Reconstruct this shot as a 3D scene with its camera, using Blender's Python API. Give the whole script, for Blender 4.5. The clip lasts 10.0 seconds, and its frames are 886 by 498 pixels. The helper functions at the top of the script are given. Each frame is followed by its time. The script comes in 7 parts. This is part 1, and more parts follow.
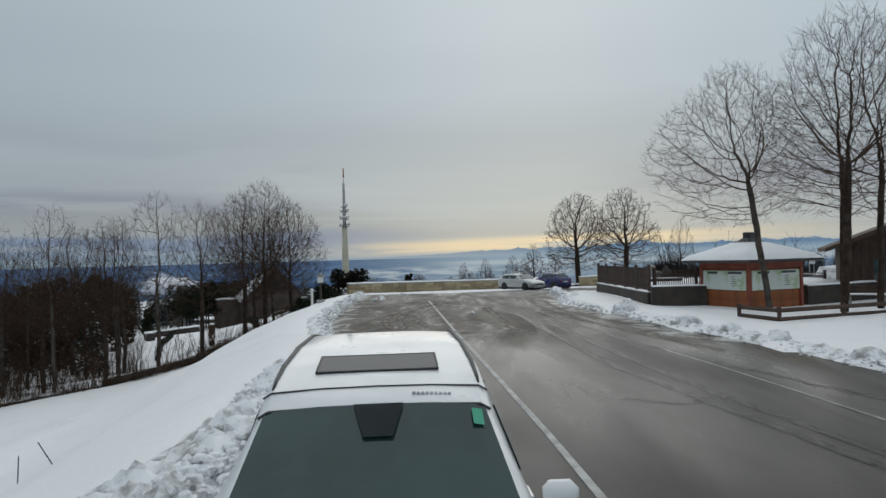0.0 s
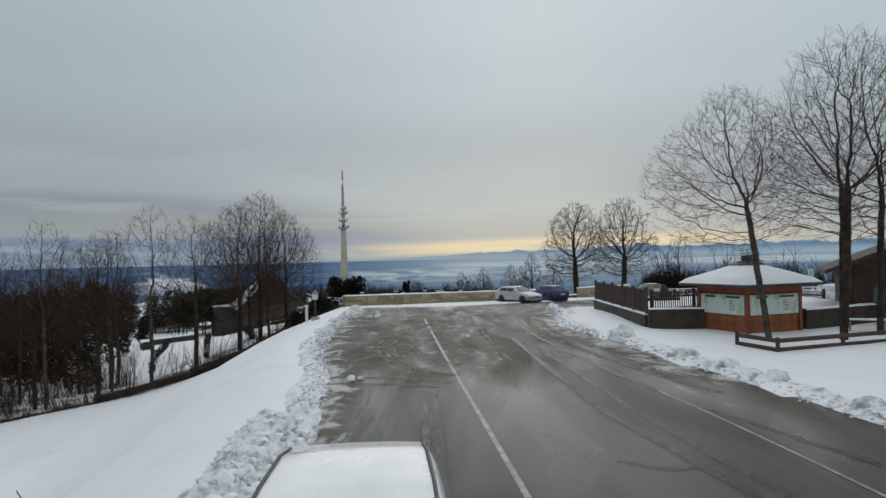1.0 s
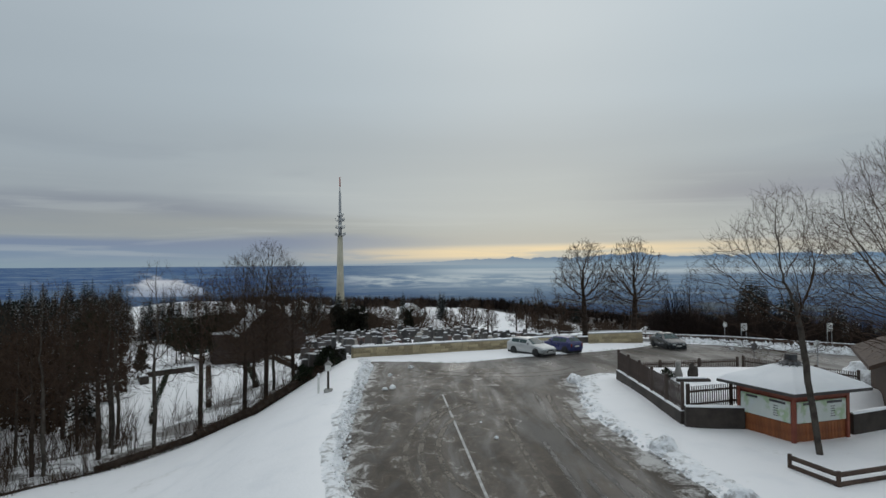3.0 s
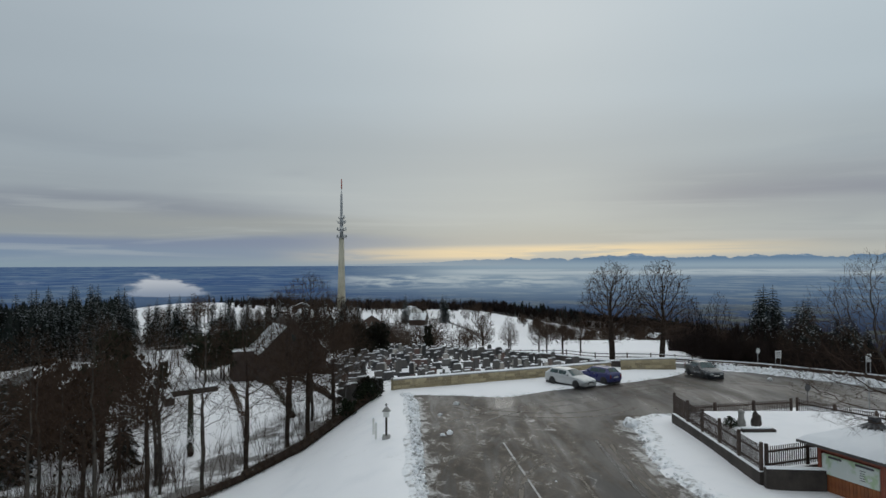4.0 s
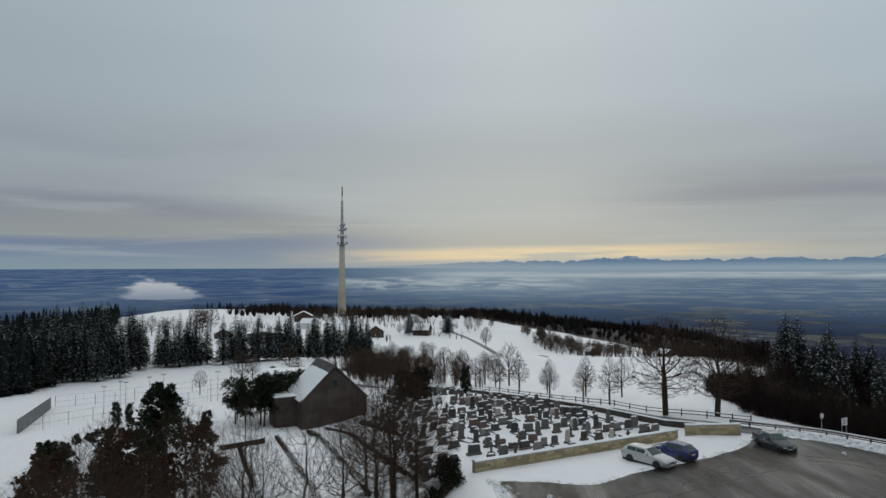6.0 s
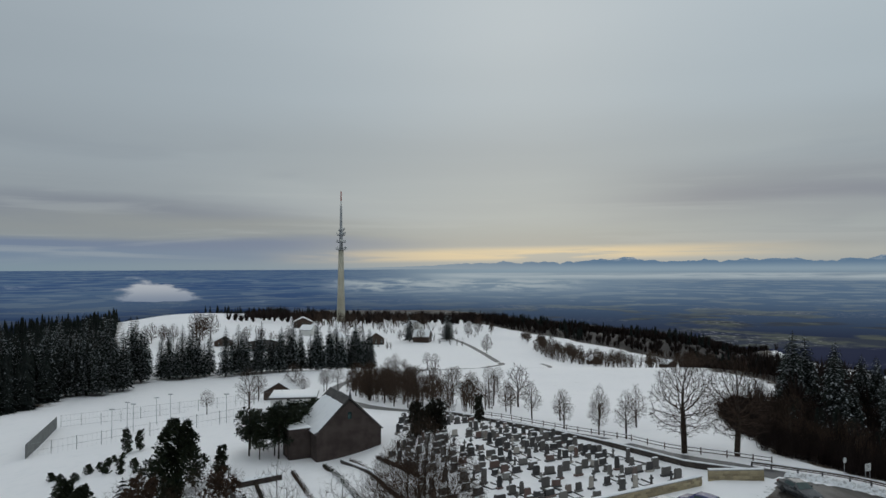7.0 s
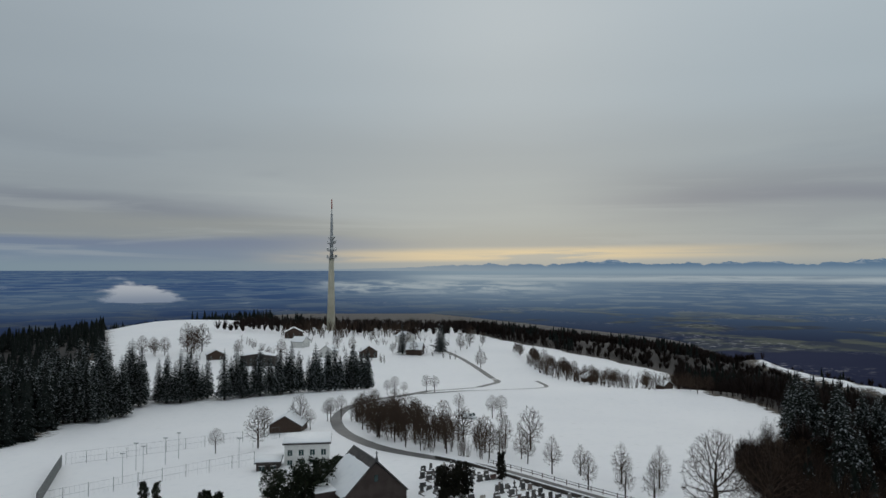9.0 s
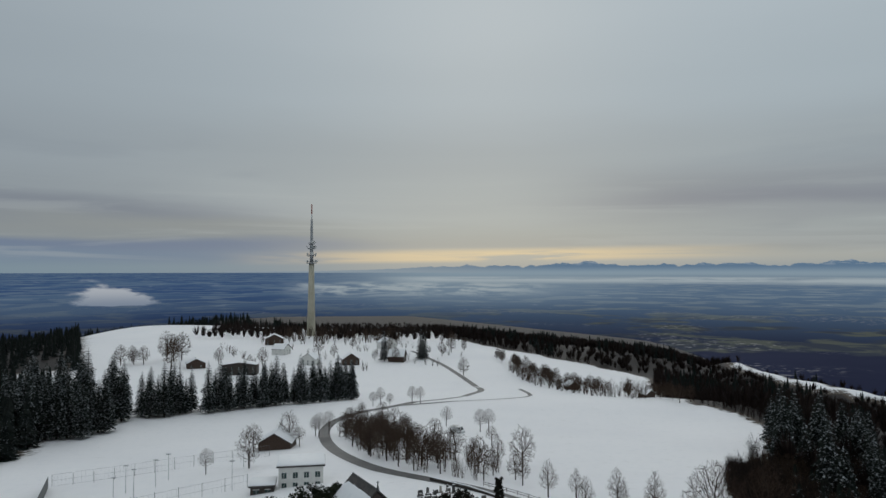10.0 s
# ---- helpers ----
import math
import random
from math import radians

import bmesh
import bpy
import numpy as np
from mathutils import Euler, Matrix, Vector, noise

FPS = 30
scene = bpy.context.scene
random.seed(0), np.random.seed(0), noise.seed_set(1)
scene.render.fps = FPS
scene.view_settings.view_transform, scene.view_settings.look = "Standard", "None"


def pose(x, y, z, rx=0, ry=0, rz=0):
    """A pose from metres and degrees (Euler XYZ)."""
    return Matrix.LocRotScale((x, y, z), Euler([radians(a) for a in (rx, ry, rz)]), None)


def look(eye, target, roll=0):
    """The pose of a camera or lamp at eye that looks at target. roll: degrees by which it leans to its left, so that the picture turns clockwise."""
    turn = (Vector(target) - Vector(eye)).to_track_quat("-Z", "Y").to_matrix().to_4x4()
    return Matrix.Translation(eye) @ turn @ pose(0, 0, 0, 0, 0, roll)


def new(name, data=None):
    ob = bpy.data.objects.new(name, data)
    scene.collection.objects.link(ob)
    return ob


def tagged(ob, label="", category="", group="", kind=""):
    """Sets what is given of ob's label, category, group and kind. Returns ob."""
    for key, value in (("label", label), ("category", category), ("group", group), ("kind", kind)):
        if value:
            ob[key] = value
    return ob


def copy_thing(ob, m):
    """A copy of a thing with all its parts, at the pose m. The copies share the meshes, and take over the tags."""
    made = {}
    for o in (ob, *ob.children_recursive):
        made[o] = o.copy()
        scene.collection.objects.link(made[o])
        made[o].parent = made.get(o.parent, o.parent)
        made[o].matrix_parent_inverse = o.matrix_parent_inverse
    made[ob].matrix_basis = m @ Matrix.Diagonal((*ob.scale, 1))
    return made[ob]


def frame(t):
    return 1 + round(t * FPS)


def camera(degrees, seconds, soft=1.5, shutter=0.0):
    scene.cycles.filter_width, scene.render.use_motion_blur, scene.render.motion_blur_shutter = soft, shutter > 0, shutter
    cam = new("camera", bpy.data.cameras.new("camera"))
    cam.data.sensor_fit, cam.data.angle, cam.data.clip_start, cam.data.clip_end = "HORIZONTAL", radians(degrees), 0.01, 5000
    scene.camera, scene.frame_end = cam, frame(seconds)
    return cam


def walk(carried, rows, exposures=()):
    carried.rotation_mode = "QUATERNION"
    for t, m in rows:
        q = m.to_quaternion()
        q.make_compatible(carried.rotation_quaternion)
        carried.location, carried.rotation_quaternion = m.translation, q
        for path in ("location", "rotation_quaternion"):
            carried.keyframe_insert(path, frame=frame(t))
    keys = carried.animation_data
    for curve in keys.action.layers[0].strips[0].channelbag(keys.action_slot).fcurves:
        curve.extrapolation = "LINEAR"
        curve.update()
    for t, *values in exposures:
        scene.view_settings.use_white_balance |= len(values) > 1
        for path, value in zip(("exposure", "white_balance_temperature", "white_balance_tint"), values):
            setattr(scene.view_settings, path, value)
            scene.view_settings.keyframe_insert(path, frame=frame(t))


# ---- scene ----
cam = camera(66.0, 10.0)
PATH = [
    (0, (0.335, -0.355, 2.527), (0.315, 1.645, 2.554), -1.6),
    (0.5, (0.414, -0.269, 2.935), (0.396, 1.731, 2.964), -1.4),
    (1, (0.547, 0.014, 3.464), (0.53, 2.014, 3.496), -1.4),
    (1.5, (0.623, 0.387, 4.042), (0.61, 2.387, 4.077), -1.2),
    (2, (0.55, 0.842, 4.905), (0.54, 2.841, 4.946), -0.9),
    (2.5, (0.184, 1.256, 6.047), (0.178, 3.256, 6.093), -0.6),
    (4, (-4.395, 1.936, 9.948), (-4.393, 3.935, 9.996), -0.2),
    (4.5, (-6.378, 1.885, 11.206), (-6.371, 3.884, 11.253), -0.1),
    (5, (-8.233, 2.03, 12.631), (-8.223, 4.029, 12.682), -0.1),
    (5.5, (-9.985, 2.125, 14.438), (-9.971, 4.124, 14.49), -0.1),
    (7, (-14.321, 2.298, 21.172), (-14.292, 4.297, 21.226), -0.2),
    (7.5, (-15.433, 2.069, 23.437), (-15.4, 4.068, 23.492), -0.1),
    (8, (-16.96, 1.927, 25.857), (-16.923, 3.926, 25.912), 0.0),
    (8.5, (-18.821, 1.828, 28.238), (-18.772, 3.826, 28.292), 0.1),
    (9, (-20.736, 1.952, 30.654), (-20.663, 3.95, 30.709), 0.1),
    (9.5, (-22.705, 1.599, 33.044), (-22.597, 3.595, 33.1), 0.1),
    (10, (-24.268, 1.062, 35.092), (-24.129, 3.056, 35.15), -0.0),
]
walk(cam, [(t, look(eye, target, roll)) for t, eye, target, roll in PATH], [(0.0, 0.03), (2.5, 0.02), (5.5, -0.10), (10.0, -0.26)])

# ---- world and light ----
SUN_AZIMUTH, SUN_HEIGHT = radians(8), radians(22)
world = bpy.data.worlds.new("overcast_sky")
scene.world = world
world.use_nodes = True
wn, wl = world.node_tree.nodes, world.node_tree.links
wn.clear()


def wnode(kind, **values):
    n = wn.new(kind)
    for k, v in values.items():
        n.inputs[k].default_value = v
    return n


def wmath(op, a, b=0.0, clamp=False):
    n = wn.new("ShaderNodeMath")
    n.operation, n.use_clamp = op, clamp
    for socket, v in zip(n.inputs, (a, b)):
        if isinstance(v, (int, float)):
            socket.default_value = v
        else:
            wl.new(v, socket)
    return n.outputs[0]


def wmix(f, a, b):
    n = wn.new("ShaderNodeMix")
    n.data_type = "RGBA"
    for socket, v in ((n.inputs[0], f), (n.inputs[6], a), (n.inputs[7], b)):
        if isinstance(v, (tuple, float, int)):
            socket.default_value = v
        else:
            wl.new(v, socket)
    return n.outputs[2]


def wramp(v, stops):
    n = wn.new("ShaderNodeValToRGB")
    n.color_ramp.interpolation = "EASE"
    while len(n.color_ramp.elements) < len(stops):
        n.color_ramp.elements.new(0.5)
    for e, (p, c) in zip(n.color_ramp.elements, stops):
        e.position, e.color = p, (*c, 1)
    wl.new(v, n.inputs[0])
    return n.outputs[0]


def wsmooth(v, a, b):
    n = wn.new("ShaderNodeMapRange")
    n.interpolation_type = "SMOOTHSTEP"
    wl.new(v, n.inputs[0])
    n.inputs[1].default_value, n.inputs[2].default_value = a, b
    return n.outputs[0]


coord = wn.new("ShaderNodeTexCoord").outputs["Generated"]
sep = wn.new("ShaderNodeSeparateXYZ")
wl.new(coord, sep.inputs[0])
wx, wy, wz = sep.outputs
azim = wmath("ARCTAN2", wx, wy)
# cloud sheet: bands seen edge-on near the horizon, broad billows overhead
squash = wn.new("ShaderNodeCombineXYZ")
wl.new(wmath("MULTIPLY", azim, 1.3), squash.inputs[0])
wl.new(wmath("MULTIPLY", wz, 9.0), squash.inputs[1])
bands = wnode("ShaderNodeTexNoise", Scale=1.7, Detail=5.0, Roughness=0.5, Distortion=0.3)
wl.new(squash.outputs[0], bands.inputs["Vector"])
squash2 = wn.new("ShaderNodeCombineXYZ")
wl.new(wmath("MULTIPLY", azim, 2.2), squash2.inputs[0])
wl.new(wmath("MULTIPLY", wz, 34.0), squash2.inputs[1])
squash2.inputs[2].default_value = 4.3
wisps = wnode("ShaderNodeTexNoise", Scale=1.5, Detail=6.0, Roughness=0.55, Distortion=0.6)
wl.new(squash2.outputs[0], wisps.inputs["Vector"])
sway = wmath("MULTIPLY", wmath("SUBTRACT", bands.outputs[0], 0.5), 0.05)
level = wmath("ADD", wz, wmath("MULTIPLY", sway, wsmooth(wz, 0.012, 0.06)))
level = wmath("MULTIPLY", level, 2.5, True)
# the western half lies over a blue gap, the eastern half under a lilac bank
west = wramp(level, [
    (0.0, (0.211, 0.302, 0.375)), (0.045, (0.171, 0.251, 0.357)), (0.088, (0.160, 0.222, 0.334)), (0.118, (0.268, 0.307, 0.332)),
    (0.150, (0.279, 0.310, 0.325)), (0.200, (0.229, 0.261, 0.310)), (0.255, (0.310, 0.355, 0.391)), (0.40, (0.379, 0.438, 0.476)),
    (0.62, (0.435, 0.507, 0.551)), (0.90, (0.482, 0.557, 0.603)), (1.0, (0.507, 0.588, 0.634))])
east = wramp(level, [
    (0.0, (0.300, 0.365, 0.399)), (0.045, (0.400, 0.430, 0.419)), (0.088, (0.335, 0.370, 0.384)), (0.140, (0.356, 0.398, 0.415)),
    (0.180, (0.321, 0.356, 0.384)), (0.222, (0.255, 0.280, 0.326)), (0.275, (0.292, 0.325, 0.360)), (0.40, (0.379, 0.432, 0.461)),
    (0.62, (0.435, 0.507, 0.551)), (0.90, (0.482, 0.557, 0.603)), (1.0, (0.507, 0.588, 0.634))])
open_mid = wmath("MULTIPLY", wmath("MULTIPLY", wsmooth(level, 0.12, 0.19), wsmooth(level, 0.42, 0.30)), wmath("MULTIPLY", wsmooth(azim, 0.42, 0.14), 0.8))
east = wmix(open_mid, east, (0.415, 0.468, 0.490, 1))
turn_ = wmath("ADD", wmath("ADD", azim, wmath("MULTIPLY", sway, 6.0)), wmath("ADD", wmath("MULTIPLY", wsmooth(wz, 0.05, 0.11), 0.24), 0.10))
sheet = wmix(wsmooth(turn_, -0.16, 0.16), west, east)
dark = wmath("MULTIPLY", wsmooth(wmath("ABSOLUTE", wmath("SUBTRACT", azim, 0.05)), 0.12, 0.34), wsmooth(bands.outputs[0], 0.47, 0.66))
dark = wmath("MULTIPLY", dark, wmath("MULTIPLY", wsmooth(wz, 0.24, 0.10), wsmooth(wz, 0.03, 0.07)))
sheet = wmix(wmath("MULTIPLY", dark, 0.35), sheet, (0.215, 0.255, 0.31, 1))
pale = wmath("MULTIPLY", wsmooth(wisps.outputs[0], 0.5, 0.68), wmath("MULTIPLY", wsmooth(wz, 0.0, 0.02), wsmooth(wz, 0.16, 0.08)))
sheet = wmix(wmath("MULTIPLY", pale, 0.30), sheet, (0.45, 0.495, 0.505, 1))
shade = wmath("MULTIPLY", wmath("MULTIPLY", wsmooth(azim, 0.15, -0.75), 0.36), wsmooth(wz, 0.08, 0.18))
sheet = wmix(shade, sheet, (0.20, 0.23, 0.27, 1))
overhead = wsmooth(wz, 0.40, 1.0)
sheet = wmix(overhead, sheet, (0.64, 0.70, 0.73, 1))
# the low gap of evening light under the clouds
away = wmath("ABSOLUTE", wmath("SUBTRACT", azim, 0.15))
rise = wmath("SUBTRACT", wz, wmath("MULTIPLY", azim, 0.014))
glow = wmath("MULTIPLY", wmath("MULTIPLY", wsmooth(away, 0.42, 0.05), wsmooth(rise, 0.006, 0.014)), wsmooth(rise, 0.031, 0.020))
glow = wmath("MULTIPLY", glow, wsmooth(wisps.outputs[0], 0.36, 0.52))
sheet = wmix(wmath("MULTIPLY", glow, 0.95), sheet, (0.80, 0.64, 0.39, 1))
halo = wmath("MULTIPLY", wmath("MULTIPLY", wsmooth(away, 0.42, 0.0), wsmooth(wz, 0.20, 0.05)), 0.22)
sheet = wmix(halo, sheet, (0.53, 0.565, 0.50, 1))
sky = wn.new("ShaderNodeTexSky")
sky.sky_type, sky.sun_disc = "NISHITA", False
sky.sun_elevation, sky.sun_rotation = SUN_HEIGHT, SUN_AZIMUTH
clear = wnode("ShaderNodeBackground", Strength=0.1)
wl.new(sky.outputs[0], clear.inputs[0])
cloud_bg = wnode("ShaderNodeBackground", Strength=1.0)
wl.new(sheet, cloud_bg.inputs[0])
mixed = wnode("ShaderNodeMixShader", Fac=0.96)
wl.new(clear.outputs[0], mixed.inputs[1])
wl.new(cloud_bg.outputs[0], mixed.inputs[2])
wl.new(mixed.outputs[0], wn.new("ShaderNodeOutputWorld").inputs[0])

sun = new("sun", bpy.data.lights.new("sun", "SUN"))
sun.data.energy, sun.data.angle, sun.data.color = 0.5, radians(60), (1.0, 0.95, 0.88)
sun.matrix_world = look((0, 0, 60), (-math.sin(SUN_AZIMUTH), -math.cos(SUN_AZIMUTH), 60 - math.tan(SUN_HEIGHT)))


# ---- materials ----
class Shader:
    """A principled material with its node tree at hand."""

    def __init__(self, name, rough=0.8, metal=0.0):
        self.mat = bpy.data.materials.new(name)
        self.mat.use_nodes = True
        self.n, self.l = self.mat.node_tree.nodes, self.mat.node_tree.links
        self.bsdf = self.n["Principled BSDF"]
        self.bsdf.inputs["Roughness"].default_value = rough
        self.bsdf.inputs["Metallic"].default_value = metal
        self.where = self.n.new("ShaderNodeNewGeometry").outputs["Position"]
        self.local = self.n.new("ShaderNodeTexCoord").outputs["Object"]

    def put(self, value, socket):
        if isinstance(value, tuple):
            socket.default_value = (*value, 1) if len(value) == 3 and len(socket.default_value) == 4 else value
        elif isinstance(value, (int, float)):
            socket.default_value = value
        else:
            self.l.new(value, socket)

    def noise(self, scale, detail=4.0, rough=0.55, stretch=None, at=None, distortion=0.0):
        n = self.n.new("ShaderNodeTexNoise")
        v = at or self.where
        if stretch:
            m = self.n.new("ShaderNodeMapping")
            m.inputs["Scale"].default_value = stretch
            self.l.new(v, m.inputs[0])
            v = m.outputs[0]
        self.l.new(v, n.inputs["Vector"])
        for k, x in (("Scale", scale), ("Detail", detail), ("Roughness", rough), ("Distortion", distortion)):
            n.inputs[k].default_value = x
        return n.outputs[0]

    def smooth(self, v, a, b, lo=0.0, hi=1.0):
        n = self.n.new("ShaderNodeMapRange")
        n.interpolation_type = "SMOOTHSTEP"
        self.l.new(v, n.inputs[0])
        for i, x in enumerate((a, b, lo, hi)):
            n.inputs[i + 1].default_value = x
        return n.outputs[0]

    def math(self, op, a, b=0.0):
        n = self.n.new("ShaderNodeMath")
        n.operation = op
        self.put(a, n.inputs[0])
        self.put(b, n.inputs[1])
        return n.outputs[0]

    def mix(self, f, a, b):
        n = self.n.new("ShaderNodeMix")
        n.data_type = "RGBA"
        self.put(f, n.inputs[0])
        self.put(a, n.inputs[6])
        self.put(b, n.inputs[7])
        return n.outputs[2]

    def axis(self, i, v=None):
        n = self.n.new("ShaderNodeSeparateXYZ")
        self.l.new(v or self.where, n.inputs[0])
        return n.outputs[i]

    def normal_up(self):
        n = self.n.new("ShaderNodeSeparateXYZ")
        self.l.new(self.n.new("ShaderNodeNewGeometry").outputs["Normal"], n.inputs[0])
        return n.outputs[2]

    def random(self):
        return self.n.new("ShaderNodeObjectInfo").outputs["Random"]

    def island(self):
        return self.n.new("ShaderNodeNewGeometry").outputs["Random Per Island"]

    def colour(self, v):
        self.put(v, self.bsdf.inputs["Base Color"])
        return self

    def rough(self, v):
        self.put(v, self.bsdf.inputs["Roughness"])
        return self

    def bump(self, h, strength=0.3, distance=0.05):
        n = self.n.new("ShaderNodeBump")
        n.inputs["Strength"].default_value, n.inputs["Distance"].default_value = strength, distance
        self.l.new(h, n.inputs["Height"])
        self.l.new(n.outputs[0], self.bsdf.inputs["Normal"])
        return self

    def __getitem__(self, key):
        return self.bsdf.inputs[key]


def mottled(name, a, b, scale=6.0, rough=0.8, metal=0.0, fine=40.0, bump=0.25, distance=0.01, local=True, spread=0.0):
    """Two tones in broad stains, with a fine grain in the relief."""
    s = Shader(name, rough, metal)
    at = s.local if local else s.where
    c = s.mix(s.smooth(s.noise(scale, at=at), 0.35, 0.65), a, b)
    grain = s.noise(fine, at=at)
    c = s.mix(s.smooth(grain, 0.3, 0.75, 0.0, 0.25), c, tuple(0.55 * v for v in a))
    if spread:
        dark = s.math("MULTIPLY", s.random(), spread)
        c = s.mix(dark, c, tuple(0.35 * v for v in a))
    s.colour(c).bump(grain, bump, distance)
    if rough > 0.85:
        s["Specular IOR Level"].default_value = 0.12
    return s.mat


def make_snow(name="snow", dirt_and_shade=0.0):
    s = Shader(name, 0.55)
    broad, mid, fine = s.noise(0.05), s.noise(0.9, 6), s.noise(14.0, 5)
    c = s.mix(s.smooth(broad, 0.35, 0.7), (0.88, 0.885, 0.90), (0.81, 0.825, 0.85))
    c = s.mix(s.smooth(mid, 0.45, 0.75, 0.0, 0.35), c, (0.70, 0.72, 0.76))
    if dirt_and_shade:
        # dirt patches, spread wider to stand for shadowed hollows between the lumps
        c = s.mix(s.smooth(s.noise(2.6, 7, 0.65), 0.46, 0.66, 0.0, dirt_and_shade), c, (0.16, 0.145, 0.13))
    s.colour(c).bump(s.math("ADD", s.math("MULTIPLY", mid, 1.0), s.math("MULTIPLY", fine, 0.25)), 0.45, 0.12)
    s["Subsurface Weight"].default_value = 0.0
    return s.mat


SNOW = make_snow()
BANK_SNOW = make_snow("ploughed_snow", 0.7)


def make_ground():
    """Snow with grass tips, leaf litter under the trees, wind-packed patches and painted shade in deep wood."""
    s = Shader("snowy_ground", 0.6)
    x, y = s.axis(0), s.axis(1)
    broad, mid, fine = s.noise(0.012, 4), s.noise(0.5, 6), s.noise(9.0, 5)
    c = s.mix(s.smooth(broad, 0.35, 0.7), (0.91, 0.90, 0.91), (0.855, 0.85, 0.87))
    c = s.mix(s.smooth(mid, 0.48, 0.75, 0.0, 0.25), c, (0.70, 0.72, 0.76))
    # leaf litter showing through where trees stand
    wood = s.n.new("ShaderNodeAttribute")
    wood.attribute_name = "wooded"
    wooded = wood.outputs["Fac"]
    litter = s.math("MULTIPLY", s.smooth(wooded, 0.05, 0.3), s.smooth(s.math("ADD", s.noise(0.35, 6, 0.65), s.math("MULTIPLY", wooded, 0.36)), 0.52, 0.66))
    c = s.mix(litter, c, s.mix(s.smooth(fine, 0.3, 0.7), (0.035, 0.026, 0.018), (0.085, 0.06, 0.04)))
    # deep wood: dark floor, painted near-black to take in the trees' shade
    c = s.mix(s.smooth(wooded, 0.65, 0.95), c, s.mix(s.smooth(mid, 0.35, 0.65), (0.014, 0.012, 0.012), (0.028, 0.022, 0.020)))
    s["Specular IOR Level"].default_value = 0.12
    tips = s.math("MULTIPLY", s.smooth(s.noise(0.22, 5, 0.7), 0.60, 0.72), s.smooth(fine, 0.5, 0.62))
    c = s.mix(s.math("MULTIPLY", tips, s.smooth(wooded, 0.5, 0.1, 0.0, 0.45)), c, (0.20, 0.17, 0.10))
    s.colour(c).bump(s.math("ADD", mid, s.math("MULTIPLY", fine, 0.25)), 0.4, 0.15)
    return s.mat


def make_asphalt():
    """Wet asphalt: glossy films of water, dull drying patches, brown slush towards the kerbs."""
    s = Shader("wet_asphalt", 0.35)
    grit = s.noise(60.0, 3)
    patch = s.noise(0.30, 6, 0.55, stretch=(1.0, 0.30, 1.0), distortion=0.35)
    lane = s.noise(1.6, 7, 0.66, stretch=(1.0, 0.06, 1.0), distortion=0.4)
    c = s.mix(s.smooth(patch, 0.36, 0.64), (0.018, 0.016, 0.015), (0.035, 0.031, 0.0275))
    c = s.mix(s.smooth(lane, 0.48, 0.70, 0.0, 0.45), c, (0.048, 0.041, 0.034))
    c = s.mix(s.smooth(lane, 0.44, 0.30, 0.0, 0.55), c, (0.014, 0.014, 0.015))
    mush = s.n.new("ShaderNodeAttribute")
    mush.attribute_name = "slush"
    amount = mush.outputs["Fac"]
    clot = s.noise(1.1, 10, 0.76, stretch=(1.0, 0.55, 1.0), distortion=0.5)
    smear = s.noise(0.7, 9, 0.72, stretch=(1.0, 0.16, 1.0), distortion=0.9)
    brown = s.math("MULTIPLY", s.smooth(amount, 0.02, 0.4), s.smooth(s.math("ADD", smear, s.math("MULTIPLY", amount, 0.22)), 0.48, 0.66, 0.0, 0.8))
    c = s.mix(brown, c, s.mix(s.smooth(clot, 0.4, 0.6), (0.044, 0.033, 0.024), (0.098, 0.076, 0.055)))
    white = s.smooth(s.math("ADD", clot, s.math("MULTIPLY", amount, 0.30)), 0.71, 0.86)
    c = s.mix(s.math("MULTIPLY", white, s.smooth(amount, 0.25, 0.6)), c, (0.46, 0.45, 0.44))
    c = s.mix(s.smooth(grit, 0.62, 0.8, 0.0, 0.4), c, (0.085, 0.082, 0.078))
    wet = s.noise(0.42, 4, 0.5, stretch=(1.0, 0.24, 1.0), distortion=0.4)
    film = s.smooth(wet, 0.30, 0.70, 0.24, 0.46)
    r = s.math("ADD", film, s.math("MULTIPLY", brown, 0.25))
    s.colour(c).rough(r).bump(s.math("ADD", s.math("MULTIPLY", grit, 0.4), s.math("MULTIPLY", s.math("ADD", clot, white), s.math("MULTIPLY", amount, 0.8))), 0.22, 0.02)
    s["Specular IOR Level"].default_value = 0.13
    return s.mat


def make_track(name, a, b, rough, cover):
    """A smear on the road that breaks up along its length and fades out at its sides."""
    s = Shader(name, rough)
    broken = s.noise(2.2, 8, 0.7, stretch=(1.0, 0.35, 1.0))
    edge = s.n.new("ShaderNodeAttribute")
    edge.attribute_name = "across"
    mid = s.smooth(edge.outputs["Fac"], 0.05, 0.75)
    s["Specular IOR Level"].default_value = 0.15
    s.colour(s.mix(s.smooth(s.noise(9.0, 5), 0.35, 0.65), a, b))
    s.put(s.math("MULTIPLY", s.math("MULTIPLY", s.smooth(broken, 0.30, 0.58), mid), cover), s["Alpha"])
    return s.mat


